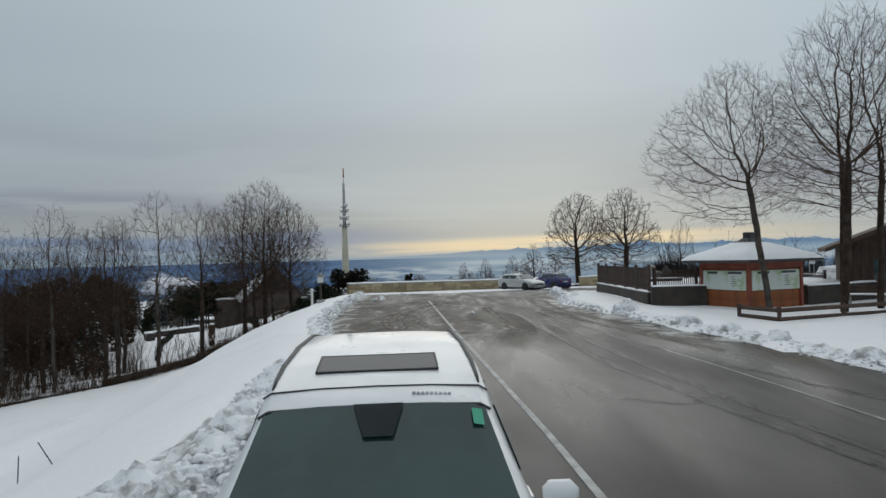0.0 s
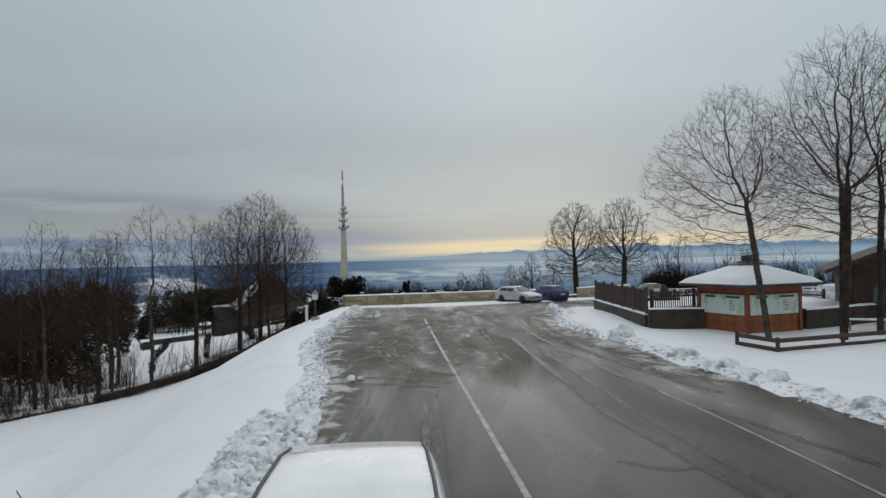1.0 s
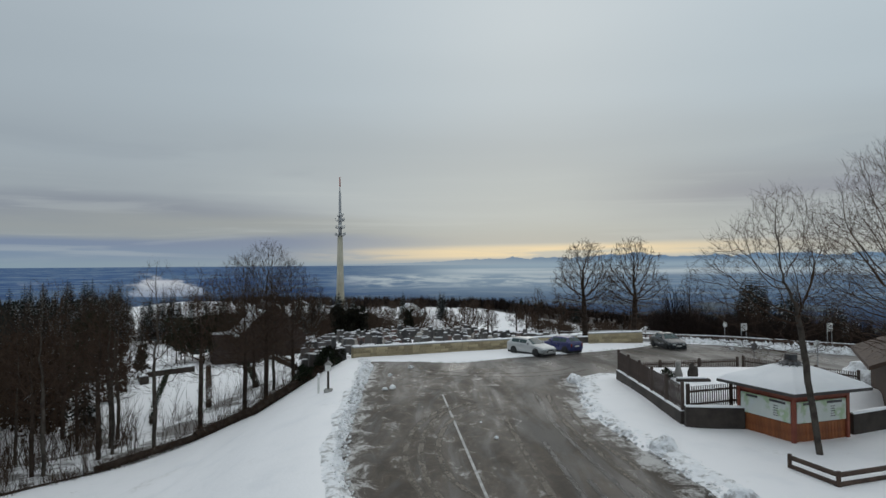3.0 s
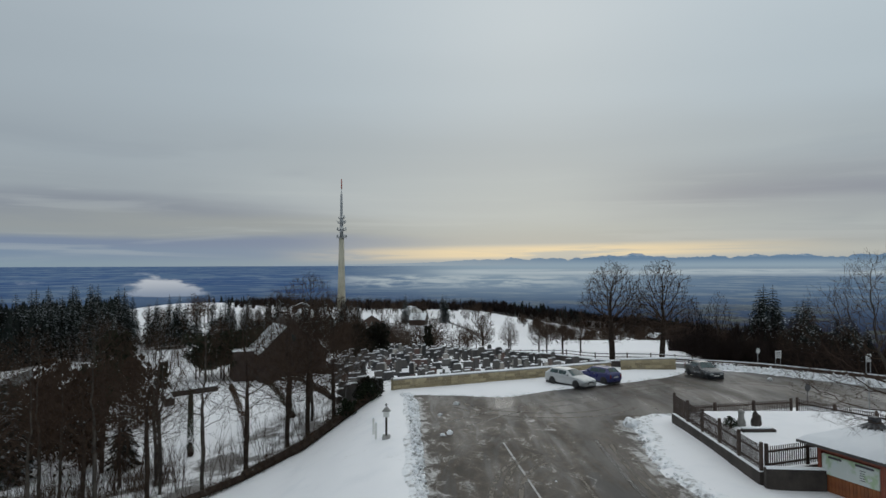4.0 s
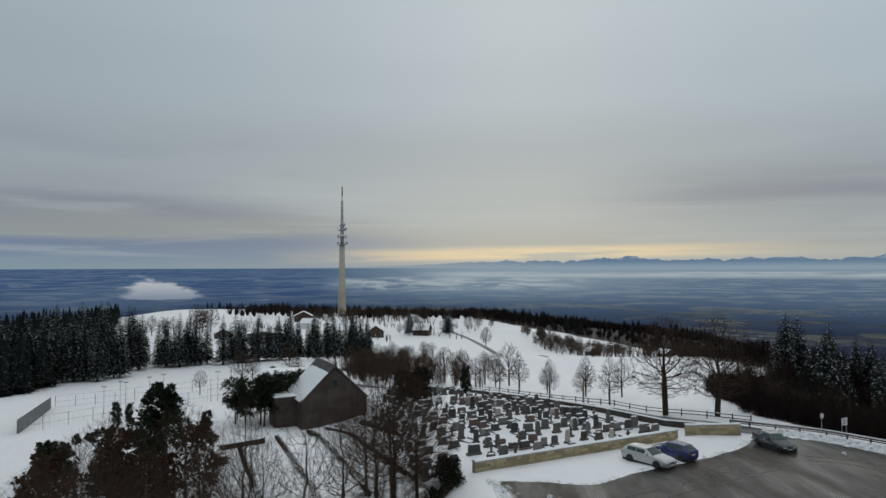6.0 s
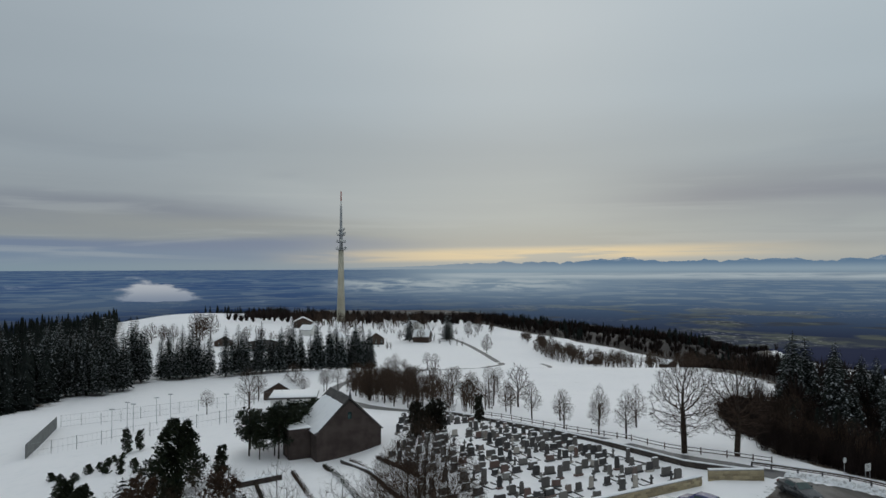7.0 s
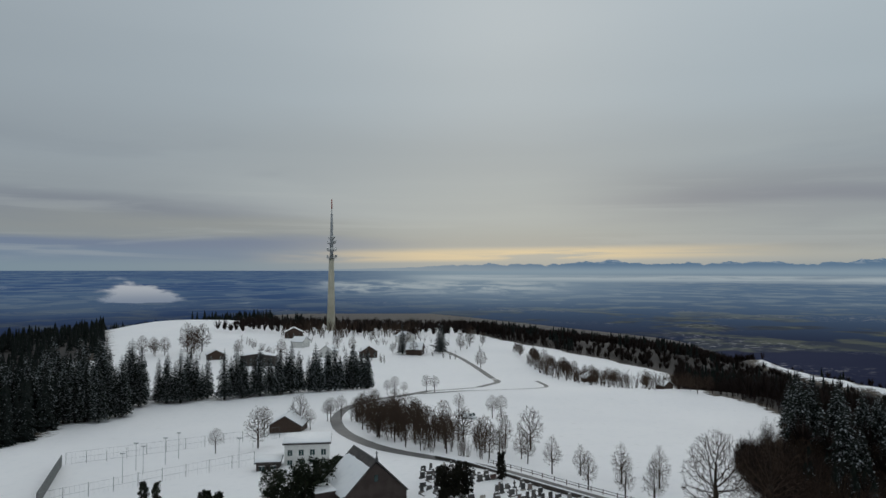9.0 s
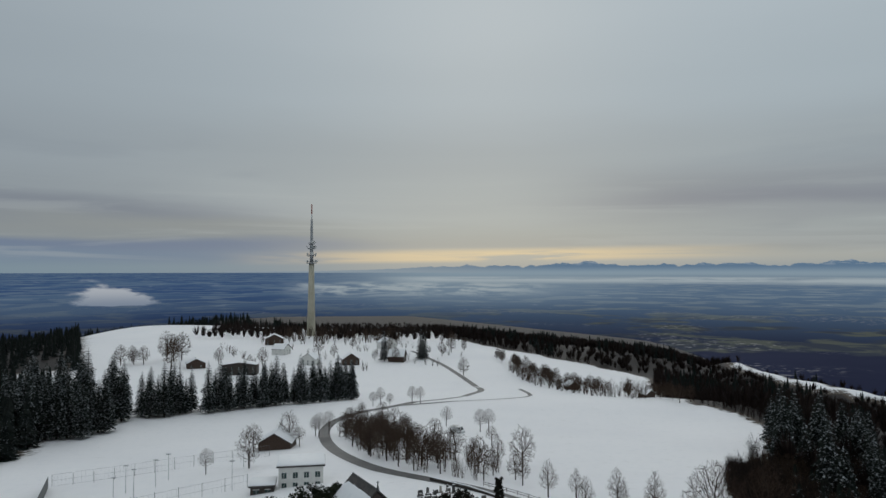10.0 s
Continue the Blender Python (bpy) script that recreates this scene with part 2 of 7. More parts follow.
GROUND, ASPHALT = make_ground(), make_asphalt()
WET_TRACK = make_track("wet_tyre_track", (0.010, 0.010, 0.011), (0.022, 0.021, 0.021), 0.3, 0.85)
SLUSH_TRACK = make_track("slush_ridge", (0.12, 0.10, 0.08), (0.25, 0.22, 0.185), 0.6, 0.8)
LINE_PAINT = mottled("worn_road_paint", (0.44, 0.44, 0.43), (0.20, 0.20, 0.20), 3.0, 0.5, fine=30, local=False)
FAR_ASPHALT = mottled("damp_asphalt", (0.040, 0.042, 0.046), (0.070, 0.070, 0.074), 0.3, 0.5, fine=8, local=False)
BARK = mottled("dark_bark", (0.032, 0.022, 0.017), (0.064, 0.048, 0.038), 3.0, 0.9, fine=18, bump=0.6, distance=0.03, local=False)
PALE_BARK = mottled("grey_bark", (0.050, 0.042, 0.036), (0.095, 0.082, 0.070), 3.0, 0.9, fine=18, bump=0.6, distance=0.03, local=False)
TWIG = mottled("twigs", (0.040, 0.025, 0.018), (0.078, 0.051, 0.036), 2.0, 0.9, fine=12, local=False)
RED_TWIG = mottled("reddish_twigs", (0.044, 0.028, 0.020), (0.078, 0.053, 0.037), 2.0, 0.9, fine=12, local=False)


def make_needles(name, a, b, snow):
    """Needles with snow lying on what faces up."""
    s = Shader(name, 0.85)
    s["Specular IOR Level"].default_value = 0.12
    c = s.mix(s.island(), a, b)
    lie = s.math("MULTIPLY", s.smooth(s.normal_up(), 0.45, 0.8), s.smooth(s.noise(1.5, 5), 0.66 - 0.2 * snow, 0.74 - 0.14 * snow))
    s.colour(s.mix(s.math("MULTIPLY", lie, snow), c, (0.75, 0.79, 0.84)))
    return s.mat


NEEDLES = make_needles("spruce_needles", (0.008, 0.012, 0.010), (0.016, 0.021, 0.016), 0.66)
FAR_NEEDLES = make_needles("far_spruce_needles", (0.008, 0.012, 0.011), (0.018, 0.022, 0.019), 0.40)
FAR_TWIG = make_needles("far_leafless_boughs", (0.011, 0.0075, 0.007), (0.029, 0.019, 0.016), 0.0)
YEW = make_needles("yew_leaves", (0.010, 0.016, 0.010), (0.032, 0.038, 0.020), 0.35)
THUJA = make_needles("thuja_leaves", (0.012, 0.012, 0.010), (0.030, 0.028, 0.018), 0.1)
RUSSET = make_needles("russet_winter_leaves", (0.026, 0.015, 0.010), (0.070, 0.040, 0.023), 0.40)
BROWN_HEDGE = make_needles("brown_hedge_leaves", (0.035, 0.022, 0.014), (0.085, 0.050, 0.030), 0.25)


def make_stone():
    s = Shader("sandstone", 0.85)
    c = s.mix(s.random(), (0.22, 0.175, 0.105), (0.46, 0.38, 0.235))
    c = s.mix(s.smooth(s.noise(1.4, 6), 0.45, 0.7, 0.0, 0.7), c, (0.24, 0.20, 0.13))
    c = s.mix(s.smooth(s.noise(9.0, 6), 0.52, 0.75, 0.0, 0.5), c, (0.56, 0.50, 0.38))
    s.colour(c).bump(s.noise(16.0, 6), 0.5, 0.02)
    return s.mat


def make_gravestone():
    s = Shader("gravestone", 0.45)
    r = s.random()
    c = s.mix(s.smooth(r, 0.2, 0.7), (0.032, 0.030, 0.031), (0.095, 0.086, 0.080))
    c = s.mix(s.smooth(r, 0.76, 0.84), c, (0.20, 0.19, 0.175))
    c = s.mix(s.smooth(r, 0.84, 0.88), c, (0.12, 0.07, 0.058))
    c = s.mix(s.smooth(r, 0.93, 0.96), c, (0.40, 0.37, 0.33))
    c = s.mix(s.smooth(s.noise(5.0, 6), 0.5, 0.75, 0.0, 0.4), c, (0.09, 0.085, 0.075))
    s.colour(c).bump(s.noise(24.0), 0.2, 0.01)
    return s.mat


STONE, GRAVE = make_stone(), make_gravestone()
CONCRETE = mottled("weathered_concrete", (0.24, 0.23, 0.215), (0.36, 0.35, 0.33), 0.8, 0.85, fine=12)
DARK_WALL = mottled("dark_plinth", (0.034, 0.027, 0.023), (0.062, 0.050, 0.042), 1.2, 0.85, fine=14)
MAST_CONCRETE = mottled("tower_concrete", (0.42, 0.39, 0.30), (0.52, 0.49, 0.39), 0.06, 0.85, fine=0.6)
STEEL = mottled("galvanised_steel", (0.30, 0.31, 0.32), (0.42, 0.43, 0.44), 2.0, 0.5, 0.6, fine=20)
DARK_STEEL = mottled("dark_steel", (0.05, 0.05, 0.055), (0.09, 0.09, 0.095), 2.0, 0.5, 0.4, fine=20)
RED_PAINT = mottled("red_aviation_paint", (0.30, 0.045, 0.03), (0.38, 0.07, 0.05), 1.0, 0.6)
WHITE_PAINT = mottled("white_aviation_paint", (0.62, 0.62, 0.60), (0.72, 0.72, 0.70), 1.0, 0.6)
ORANGE_WOOD = mottled("orange_stained_boards", (0.26, 0.075, 0.022), (0.38, 0.13, 0.04), 2.5, 0.6, fine=30, spread=0.5)
RED_WOOD = mottled("red_stained_beam", (0.20, 0.045, 0.025), (0.28, 0.075, 0.04), 2.0, 0.6, fine=30)
BROWN_WOOD = mottled("weathered_brown_wood", (0.055, 0.031, 0.021), (0.095, 0.058, 0.040), 3.0, 0.8, fine=35, spread=0.4)
GREY_WOOD = mottled("dark_fence_wood", (0.052, 0.034, 0.028), (0.095, 0.065, 0.052), 3.0, 0.85, fine=35, spread=0.5)
CHAPEL_WALL = mottled("brown_shingle_cladding", (0.058, 0.044, 0.040), (0.088, 0.069, 0.063), 0.5, 0.9, fine=9, bump=0.5, distance=0.05)
RENDER_WHITE = mottled("white_render", (0.66, 0.65, 0.62), (0.76, 0.75, 0.72), 0.8, 0.85, fine=14)
DARK_ROOF = mottled("dark_roof", (0.05, 0.045, 0.045), (0.085, 0.075, 0.07), 1.2, 0.8, fine=10)
RUBBER = mottled("tyre_rubber", (0.018, 0.018, 0.019), (0.035, 0.034, 0.034), 8.0, 0.8)


def glass(name, tone=(0.02, 0.025, 0.028), rough=0.04):
    s = Shader(name, rough)
    s.colour(s.mix(s.smooth(s.noise(1.5, 4, at=s.local), 0.3, 0.7), tone, tuple(1.6 * v for v in tone)))
    s["Specular IOR Level"].default_value = 0.6
    return s.mat


GLASS = glass("dark_window_glass", (0.014, 0.034, 0.034))


def car_paint(name, c, metal=0.0, rough=0.25):
    s = Shader(name, rough, metal)
    grime = s.smooth(s.noise(2.2, 6, at=s.local), 0.45, 0.75, 0.0, 0.35)
    s.colour(s.mix(grime, c, tuple(0.6 * v + 0.02 for v in c)))
    s.rough(s.smooth(s.noise(3.0, 5, at=s.local), 0.3, 0.8, rough, rough + 0.3))
    s["Coat Weight"].default_value = 0.6
    s["Coat Roughness"].default_value = 0.1
    return s.mat


# ---- mesh helpers ----
def mesh(name, verts, faces, mats, smooth=False, which=None):
    me = bpy.data.meshes.new(name)
    me.from_pydata(verts, [], faces)
    for m in mats if isinstance(mats, (list, tuple)) else [mats]:
        me.materials.append(m)
    if smooth:
        me.polygons.foreach_set("use_smooth", [True] * len(me.polygons))
    if which is not None:
        me.polygons.foreach_set("material_index", which)
    me.update()
    return me


def part(name, data, parent=None, label="", m=None):
    """One mesh object under a thing or a part (or at top level)."""
    ob = new(name, data)
    if parent:
        ob.parent = parent
    if m is not None:
        ob.matrix_basis = m
    return tagged(ob, label)


def empty(name, m):
    ob = new(name)
    ob.empty_display_size = 0.3
    ob.matrix_basis = m
    return ob


class Shape:
    """Boxes, prisms and tubes gathered into one mesh."""

    def __init__(self):
        self.v, self.f = [], []

    def add(self, verts, faces):
        k = len(self.v)
        self.v += [tuple(p) for p in verts]
        self.f += [tuple(i + k for i in f) for f in faces]
        return self

    def box(self, x0, x1, y0, y1, z0, z1, bevel=0.0, m=None):
        b = min(bevel, 0.45 * min(x1 - x0, y1 - y0, z1 - z0))
        if b <= 0:
            vs = [Vector((x, y, z)) for z in (z0, z1) for y in (y0, y1) for x in (x0, x1)]
            fs = [(0, 2, 3, 1), (4, 5, 7, 6), (0, 1, 5, 4), (2, 6, 7, 3), (0, 4, 6, 2), (1, 3, 7, 5)]
        else:
            vs = []
            for z, i in ((z0, b), (z0 + b, 0), (z1 - b, 0), (z1, b)):
                vs += [Vector((x0 + b, y0 + i, z)), Vector((x1 - b, y0 + i, z)), Vector((x1 - i, y0 + b, z)), Vector((x1 - i, y1 - b, z)),
                       Vector((x1 - b, y1 - i, z)), Vector((x0 + b, y1 - i, z)), Vector((x0 + i, y1 - b, z)), Vector((x0 + i, y0 + b, z))]
            fs = [tuple(range(7, -1, -1)), tuple(range(24, 32))]
            fs += [(r * 8 + i, r * 8 + (i + 1) % 8, r * 8 + 8 + (i + 1) % 8, r * 8 + 8 + i) for r in range(3) for i in range(8)]
        return self.add([m @ p for p in vs] if m is not None else vs, fs)

    def tube(self, path, radii, n=6, caps=True):
        rings = []
        for i, p in enumerate(path):
            p = Vector(p)
            d = Vector(path[min(i + 1, len(path) - 1)]) - Vector(path[max(i - 1, 0)])
            d = d.normalized() if d.length > 1e-9 else Vector((0, 0, 1))
            u = d.cross(Vector((0.31, 0.9, 0.12)) if abs(d.z) > 0.8 else Vector((0, 0, 1))).normalized()
            w = d.cross(u)
            r = radii[i] if isinstance(radii, (list, tuple)) else radii
            rings.append([p + r * (math.cos(2 * math.pi * k / n) * u + math.sin(2 * math.pi * k / n) * w) for k in range(n)])
        fs = [(r * n + k, r * n + (k + 1) % n, (r + 1) * n + (k + 1) % n, (r + 1) * n + k) for r in range(len(path) - 1) for k in range(n)]
        if caps:
            fs += [tuple(range(n - 1, -1, -1)), tuple(range((len(path) - 1) * n, len(path) * n))]
        return self.add([p for r in rings for p in r], fs)

    def lathe(self, profile, n=16, at=(0, 0, 0)):
        vs = [Vector((r * math.cos(2 * math.pi * k / n) + at[0], r * math.sin(2 * math.pi * k / n) + at[1], z + at[2])) for r, z in profile for k in range(n)]
        fs = [(i * n + k, i * n + (k + 1) % n, (i + 1) * n + (k + 1) % n, (i + 1) * n + k) for i in range(len(profile) - 1) for k in range(n)]
        fs += [tuple(range(n - 1, -1, -1)), tuple(range((len(profile) - 1) * n, len(profile) * n))]
        return self.add(vs, fs)

    def prism(self, outline, z0, z1):
        n = len(outline)
        vs = [(x, y, z0) for x, y in outline] + [(x, y, z1) for x, y in outline]
        return self.add(vs, [tuple(range(n - 1, -1, -1)), tuple(range(n, 2 * n))] + [(i, (i + 1) % n, n + (i + 1) % n, n + i) for i in range(n)])

    def moved(self, m):
        self.v = [tuple(m @ Vector(p)) for p in self.v]
        return self

    def mesh(self, name, mat, smooth=False):
        return mesh(name, self.v, self.f, mat, smooth)


# ---- the lie of the land ----
def ramp01(a, b, x):
    t = min(1.0, max(0.0, (x - a) / (b - a)))
    return t * t * (3 - 2 * t)


def knots(pts, x):
    if x <= pts[0][0]:
        return pts[0][1]
    for (a, u), (b, v) in zip(pts, pts[1:]):
        if x <= b:
            return u + (v - u) * (x - a) / (b - a)
    return pts[-1][1]


WEST_KERB = [(-40, -1.6), (0, -1.65), (8, -2.1), (20, -3.3), (26, -4.7), (33, -5.5), (40, -5.9), (53, -6.7), (56.6, -7.3)]
ALONG = [(42, 0), (58, -0.4), (66, -0.7), (78, -1.2), (95, -1.9), (120, -5), (153, -9.9), (190, -14), (240, -20.5), (300, -23), (345, -29.5), (405, -35), (480, -36.5), (760, -40), (1000, -55), (1200, -82), (1500, -104), (2050, -106), (2300, -180), (2450, -300)]
LEFT = [(8, 0), (10, -0.9), (15, -1.6), (20, -3.2), (30, -5.2), (45, -7.5), (70, -12), (100, -17), (150, -19), (300, -30), (500, -60), (900, -200), (1300, -290)]
DIP = [(10, 0), (14.5, 1.9), (18, 2.0), (22, 1.6), (27, 1.1), (36, 0)]
EDGE = [(-100, 60), (40, 50), (50, 44), (58, 38.5), (66, 33.5), (72, 30), (76, 28), (85, 25), (100, 27.5), (118, 33), (130, 38.5), (150, 49), (172, 68), (212, 96), (260, 105), (310, 96), (400, 74), (500, 60), (600, 45), (760, 25), (1500, 0)]


# where the woods begin: past the hedgerow a second snowfield reaches farther down
WOOD_EDGE = [(285, 97), (437, 140), (600, 197), (618, 174), (632, 133), (665, 60), (760, 25), (1500, 0)]


def wood_edge(y):
    return knots(WOOD_EDGE, y) if y > 285 else knots(EDGE, y)


def meadow(x, y):
    """Across and along the far spur with the snowy meadow."""
    return 0.535 * (x - 455) + 0.845 * (y - 760), 0.845 * (x - 455) - 0.535 * (y - 760)


def strip_edge(x):
    """Where the snow slope meets the wooded strip."""
    return knots([(-60, 26), (-30, 37), (-26.4, 39.6), (-22, 42.8), (-17.7, 47.6), (-14.6, 51.0), (-10, 57.5), (-8, 60)], x)


SHOULDER = [(1.6, 0), (2.65, 0.45), (3.5, 0.65), (4.6, 1.15), (5.2, 1.6), (7, 2.5), (9, 3.2)]


def height(x, y):
    p = -knots(ALONG, y)
    l = -knots(LEFT, -x) * (1 - 0.9 * ramp01(220, 420, y) * ramp01(420, 300, -x)) if x < 0 else 0.0
    h = -((p ** 3 + l ** 3) ** (1 / 3))
    h += 7 * math.exp(-((x + 220) / 160) ** 2 - ((y - 590) / 150) ** 2) + 11 * math.exp(-((x + 330) / 190) ** 2 - ((y - 930) / 150) ** 2)
    h -= knots(DIP, -x) * ramp01(66, 54, y)
    back = 0.862 * (y - 58.6) - 0.507 * (x + 8.5)
    if 0 < back < 60 and x < 20:
        h -= 0.55 * ramp01(0.2, 2.5, back) * ramp01(60, 28, back) * ramp01(20, 14, x)
    h -= 1.9 * math.exp(-((x + 28) / 11) ** 2 - ((y - 105) / 12) ** 2)
    if x < -1 and y < 66:
        h += ramp01(66, 54, y) * (min(h, -knots(SHOULDER, knots(WEST_KERB, y) - x)) - h)
    h += 21 * math.exp(-(meadow(x, y)[0] / 45) ** 2) * ramp01(125, 75, abs(meadow(x, y)[1]))
    r = x - knots(EDGE, y)
    if r > 0:
        h -= (0.46 - 0.27 * ramp01(120, 300, y) - 0.08 * ramp01(600, 740, y) * ramp01(0.56, 0.34, x / y)) * r * r / (r + 14 + 20 * ramp01(120, 300, y))
    if 7 < x < 40 and y < 55:
        h -= 0.15 * ramp01(8.5, 11.0, x) * ramp01(40, 34, y)
        h += 0.75 * ramp01(10.5, 11.6, x) * ramp01(24, 21, x) * ramp01(34.6, 36.2, y) * ramp01(46.6, 45.2, y)
    if y < -30:
        h -= 0.2 * (-30 - y)
    return max(h, -345.0)


EAST_KERB = [(-40, 9.6), (10, 9.3), (14, 9.15), (17.6, 8.7), (21, 8.0), (28, 7.3), (35, 6.3), (41, 7.0), (46.0, 8.0), (47.8, 9.4)]
LOT = [(x, y) for y, x in EAST_KERB] + [(13, 48.0), (18.5, 49.4), (23, 50.3), (28, 46), (36, 38), (44, 40), (36, 54), (30, 64), (26.5, 70.5), (21.5, 73.6), (19.9, 70.8), (17, 67), (11.5, 63), (5.2, 59), (0.5, 55.6), (-4, 56.4)] + [(x, y) for y, x in reversed(WEST_KERB)]


def in_lot(x, y):
    inside, n = False, len(LOT)
    for i in range(n):
        (ax, ay), (bx, by) = LOT[i], LOT[(i + 1) % n]
        if (ay > y) != (by > y) and x < ax + (y - ay) * (bx - ax) / (by - ay):
            inside = not inside
    return inside


def snow_depth(x, y):
    if -45 < y < 75 and -10 < x < 50 and in_lot(x, y):
        return -0.12
    return 0.10 + 0.05 * noise.noise(Vector((x * 0.15, y * 0.15, 0))) + (0.02 * noise.noise(Vector((x * 0.9, y * 0.9, 3))) if abs(x) < 120 and y < 200 else 0)


def ground_at(x, y):
    return height(x, y) + snow_depth(x, y)


def spaced(lo, hi, fine_lo, fine_hi, step, grow):
    out, d = [], step
    x = fine_lo
    while x <= fine_hi:
        out.append(x)
        x += step
    x, d = fine_lo, step
    while x > lo:
        d *= grow
        x -= d
        out.append(x)
    x, d = fine_hi, step
    while x < hi:
        d *= grow
        x += d
        out.append(x)
    return sorted(out)


def wooded_at(x, y):
    """How much of the soil shows under trees, with shade painted in near 1: 0 open snow, 1 deep wood."""
    strip = ramp01(0.0, 1.5, y - strip_edge(x)) * ramp01(-60.0, -45.0, x) * ramp01(22.0, 15.0, y - strip_edge(x)) * (0.23 if x > -34 else 0.34) if x < -9 else 0.0
    flank = ramp01(0.5, 4.0 + 6.0 * ramp01(130, 180, y), x - wood_edge(y)) if y > 45 else ramp01(0.0, 8.0, x - 50)
    west = ramp01(-140.0, -165.0, x + 0.35 * (y - 250)) * ramp01(215.0, 228.0, y) * ramp01(345.0, 310.0, y + 0.1 * x)
    west2 = ramp01(-10.0, -36.0, x + 0.45 * y) * ramp01(325.0, 350.0, y) * (1 - ramp01(395.0, 405.0, y) * ramp01(480.0, 465.0, y) * ramp01(-275.0, -262.0, x))
    crest = ramp01(1035.0, 1060.0, y)
    n, along = meadow(x, y)
    flank *= 1 - ramp01(-34, -26, n) * ramp01(10, 4, n) * ramp01(95, 82, abs(along))
    return max(strip, flank, west, west2, crest, ramp01(-85.0, -95.0, height(x, y)) * (0 if abs(along) < 95 and -32 < n < 8 else 1))


def build_ground():
    xs, ys = spaced(-2100, 2100, -24, 36, 0.8, 1.045), spaced(-500, 2400, -12, 75, 0.8, 1.03)
    vs = [(x, y, ground_at(x, y)) for y in ys for x in xs]
    n = len(xs)
    fs = [(j * n + i, j * n + i + 1, (j + 1) * n + i + 1, (j + 1) * n + i) for j in range(len(ys) - 1) for i in range(n - 1)]
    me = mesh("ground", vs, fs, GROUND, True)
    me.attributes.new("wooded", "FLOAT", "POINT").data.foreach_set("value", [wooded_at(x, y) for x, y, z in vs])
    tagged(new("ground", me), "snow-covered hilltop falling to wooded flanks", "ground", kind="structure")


build_ground()


def kerb_slush(x, y):
    """How much slush lies here: most along the kerbs and where cars turn at the top of the car park."""
    west_, east_ = x - knots(WEST_KERB, y), (knots(EAST_KERB, y) if y < 47.8 else 99.0) - x
    s = max(ramp01(2.4, 0.2, west_), ramp01(3.0, 0.3, east_) * ramp01(10, 22, y))
    top = 0.55 * ramp01(15, 24, y) * ramp01(5.5, 2.0, x) * ramp01(58, 48, y)
    mouth = 0.5 * ramp01(20, 26, y) * ramp01(47, 38, y) * ramp01(3.4, 4.6, x)
    return min(1.0, max(s, top, mouth, 0.12 + 0.15 * ramp01(48, 54, y)))


def build_road():
    """A fine sheet that runs on a little way under the snow at its edges."""
    step = 0.5
    index, vs, fs = {}, [], []

    def vert(i, j):
        if (i, j) not in index:
            index[i, j] = len(vs)
            vs.append((i * step, j * step, height(i * step, j * step)))
        return index[i, j]

    for j in range(-84, 156):
        for i in range(-24, 96):
            x, y = (i + 0.5) * step, (j + 0.5) * step
            if any(in_lot(x + a, y + b) for a in (-1, 0, 1) for b in (-1, 0, 1)):
                fs.append((vert(i, j), vert(i + 1, j), vert(i + 1, j + 1), vert(i, j + 1)))
    me = mesh("road", vs, fs, ASPHALT, True)
    me.attributes.new("slush", "FLOAT", "POINT").data.foreach_set("value", [kerb_slush(x, y) for x, y, z in vs])
    tagged(new("road", me), "wet grey asphalt car park with slush and tyre tracks", "road", kind="structure")


build_road()


def ribbon(name, points, width, lift, mat, step=4.0, drape=True, label="", category="", kind="structure"):
    """A strip that follows the ground along a smooth line."""
    line = smooth_line(points, step)
    vs, fs = [], []
    for i, p in enumerate(line):
        a, b = line[max(i - 1, 0)], line[min(i + 1, len(line) - 1)]
        t = Vector((b[0] - a[0], b[1] - a[1])).normalized()
        for s in (-0.5, 0.0, 0.5):
            x, y = p[0] - t.y * s * width, p[1] + t.x * s * width
            vs.append((x, y, (ground_at(x, y) if drape else height(x, y)) + lift))
    for i in range(len(line) - 1):
        for k in (0, 1):
            fs.append((3 * i + k + 1, 3 * i + k, 3 * i + k + 3, 3 * i + k + 4))
    me = mesh(name, vs, fs, mat, True)
    me.attributes.new("across", "FLOAT", "POINT").data.foreach_set("value", [0.0, 1.0, 0.0] * len(line))
    return tagged(new(name, me), label, category, kind=kind)


def smooth_line(points, step):
    out = []
    for i in range(len(points) - 1):
        p0, p1, p2, p3 = (Vector(points[min(max(k, 0), len(points) - 1)]) for k in (i - 1, i, i + 1, i + 2))
        n = max(2, int((p2 - p1).length / step))
        for k in range(n):
            t = k / n
            out.append(0.5 * (2 * p1 + (p2 - p0) * t + (2 * p0 - 5 * p1 + 4 * p2 - p3) * t * t + (3 * p1 - p0 - 3 * p2 + p3) * t ** 3))
    return out + [Vector(points[-1])]


# painted lines on the car park, 4 mm proud
for i, pts in enumerate([[(1.9, -10), (1.9, 4), (1.75, 8), (1.25, 14), (0.72, 20), (0.12, 27), (-0.42, 33.5), (-1.0, 40.4)], [(6.75, 7.0), (6.55, 10.0), (6.2, 14.1), (5.8, 17.5)]]):
    ribbon("road_marking", pts, (0.105, 0.055)[i], 0.006 + 0.001 * i, LINE_PAINT, 1.5, False, "worn white painted line on asphalt", "road marking")
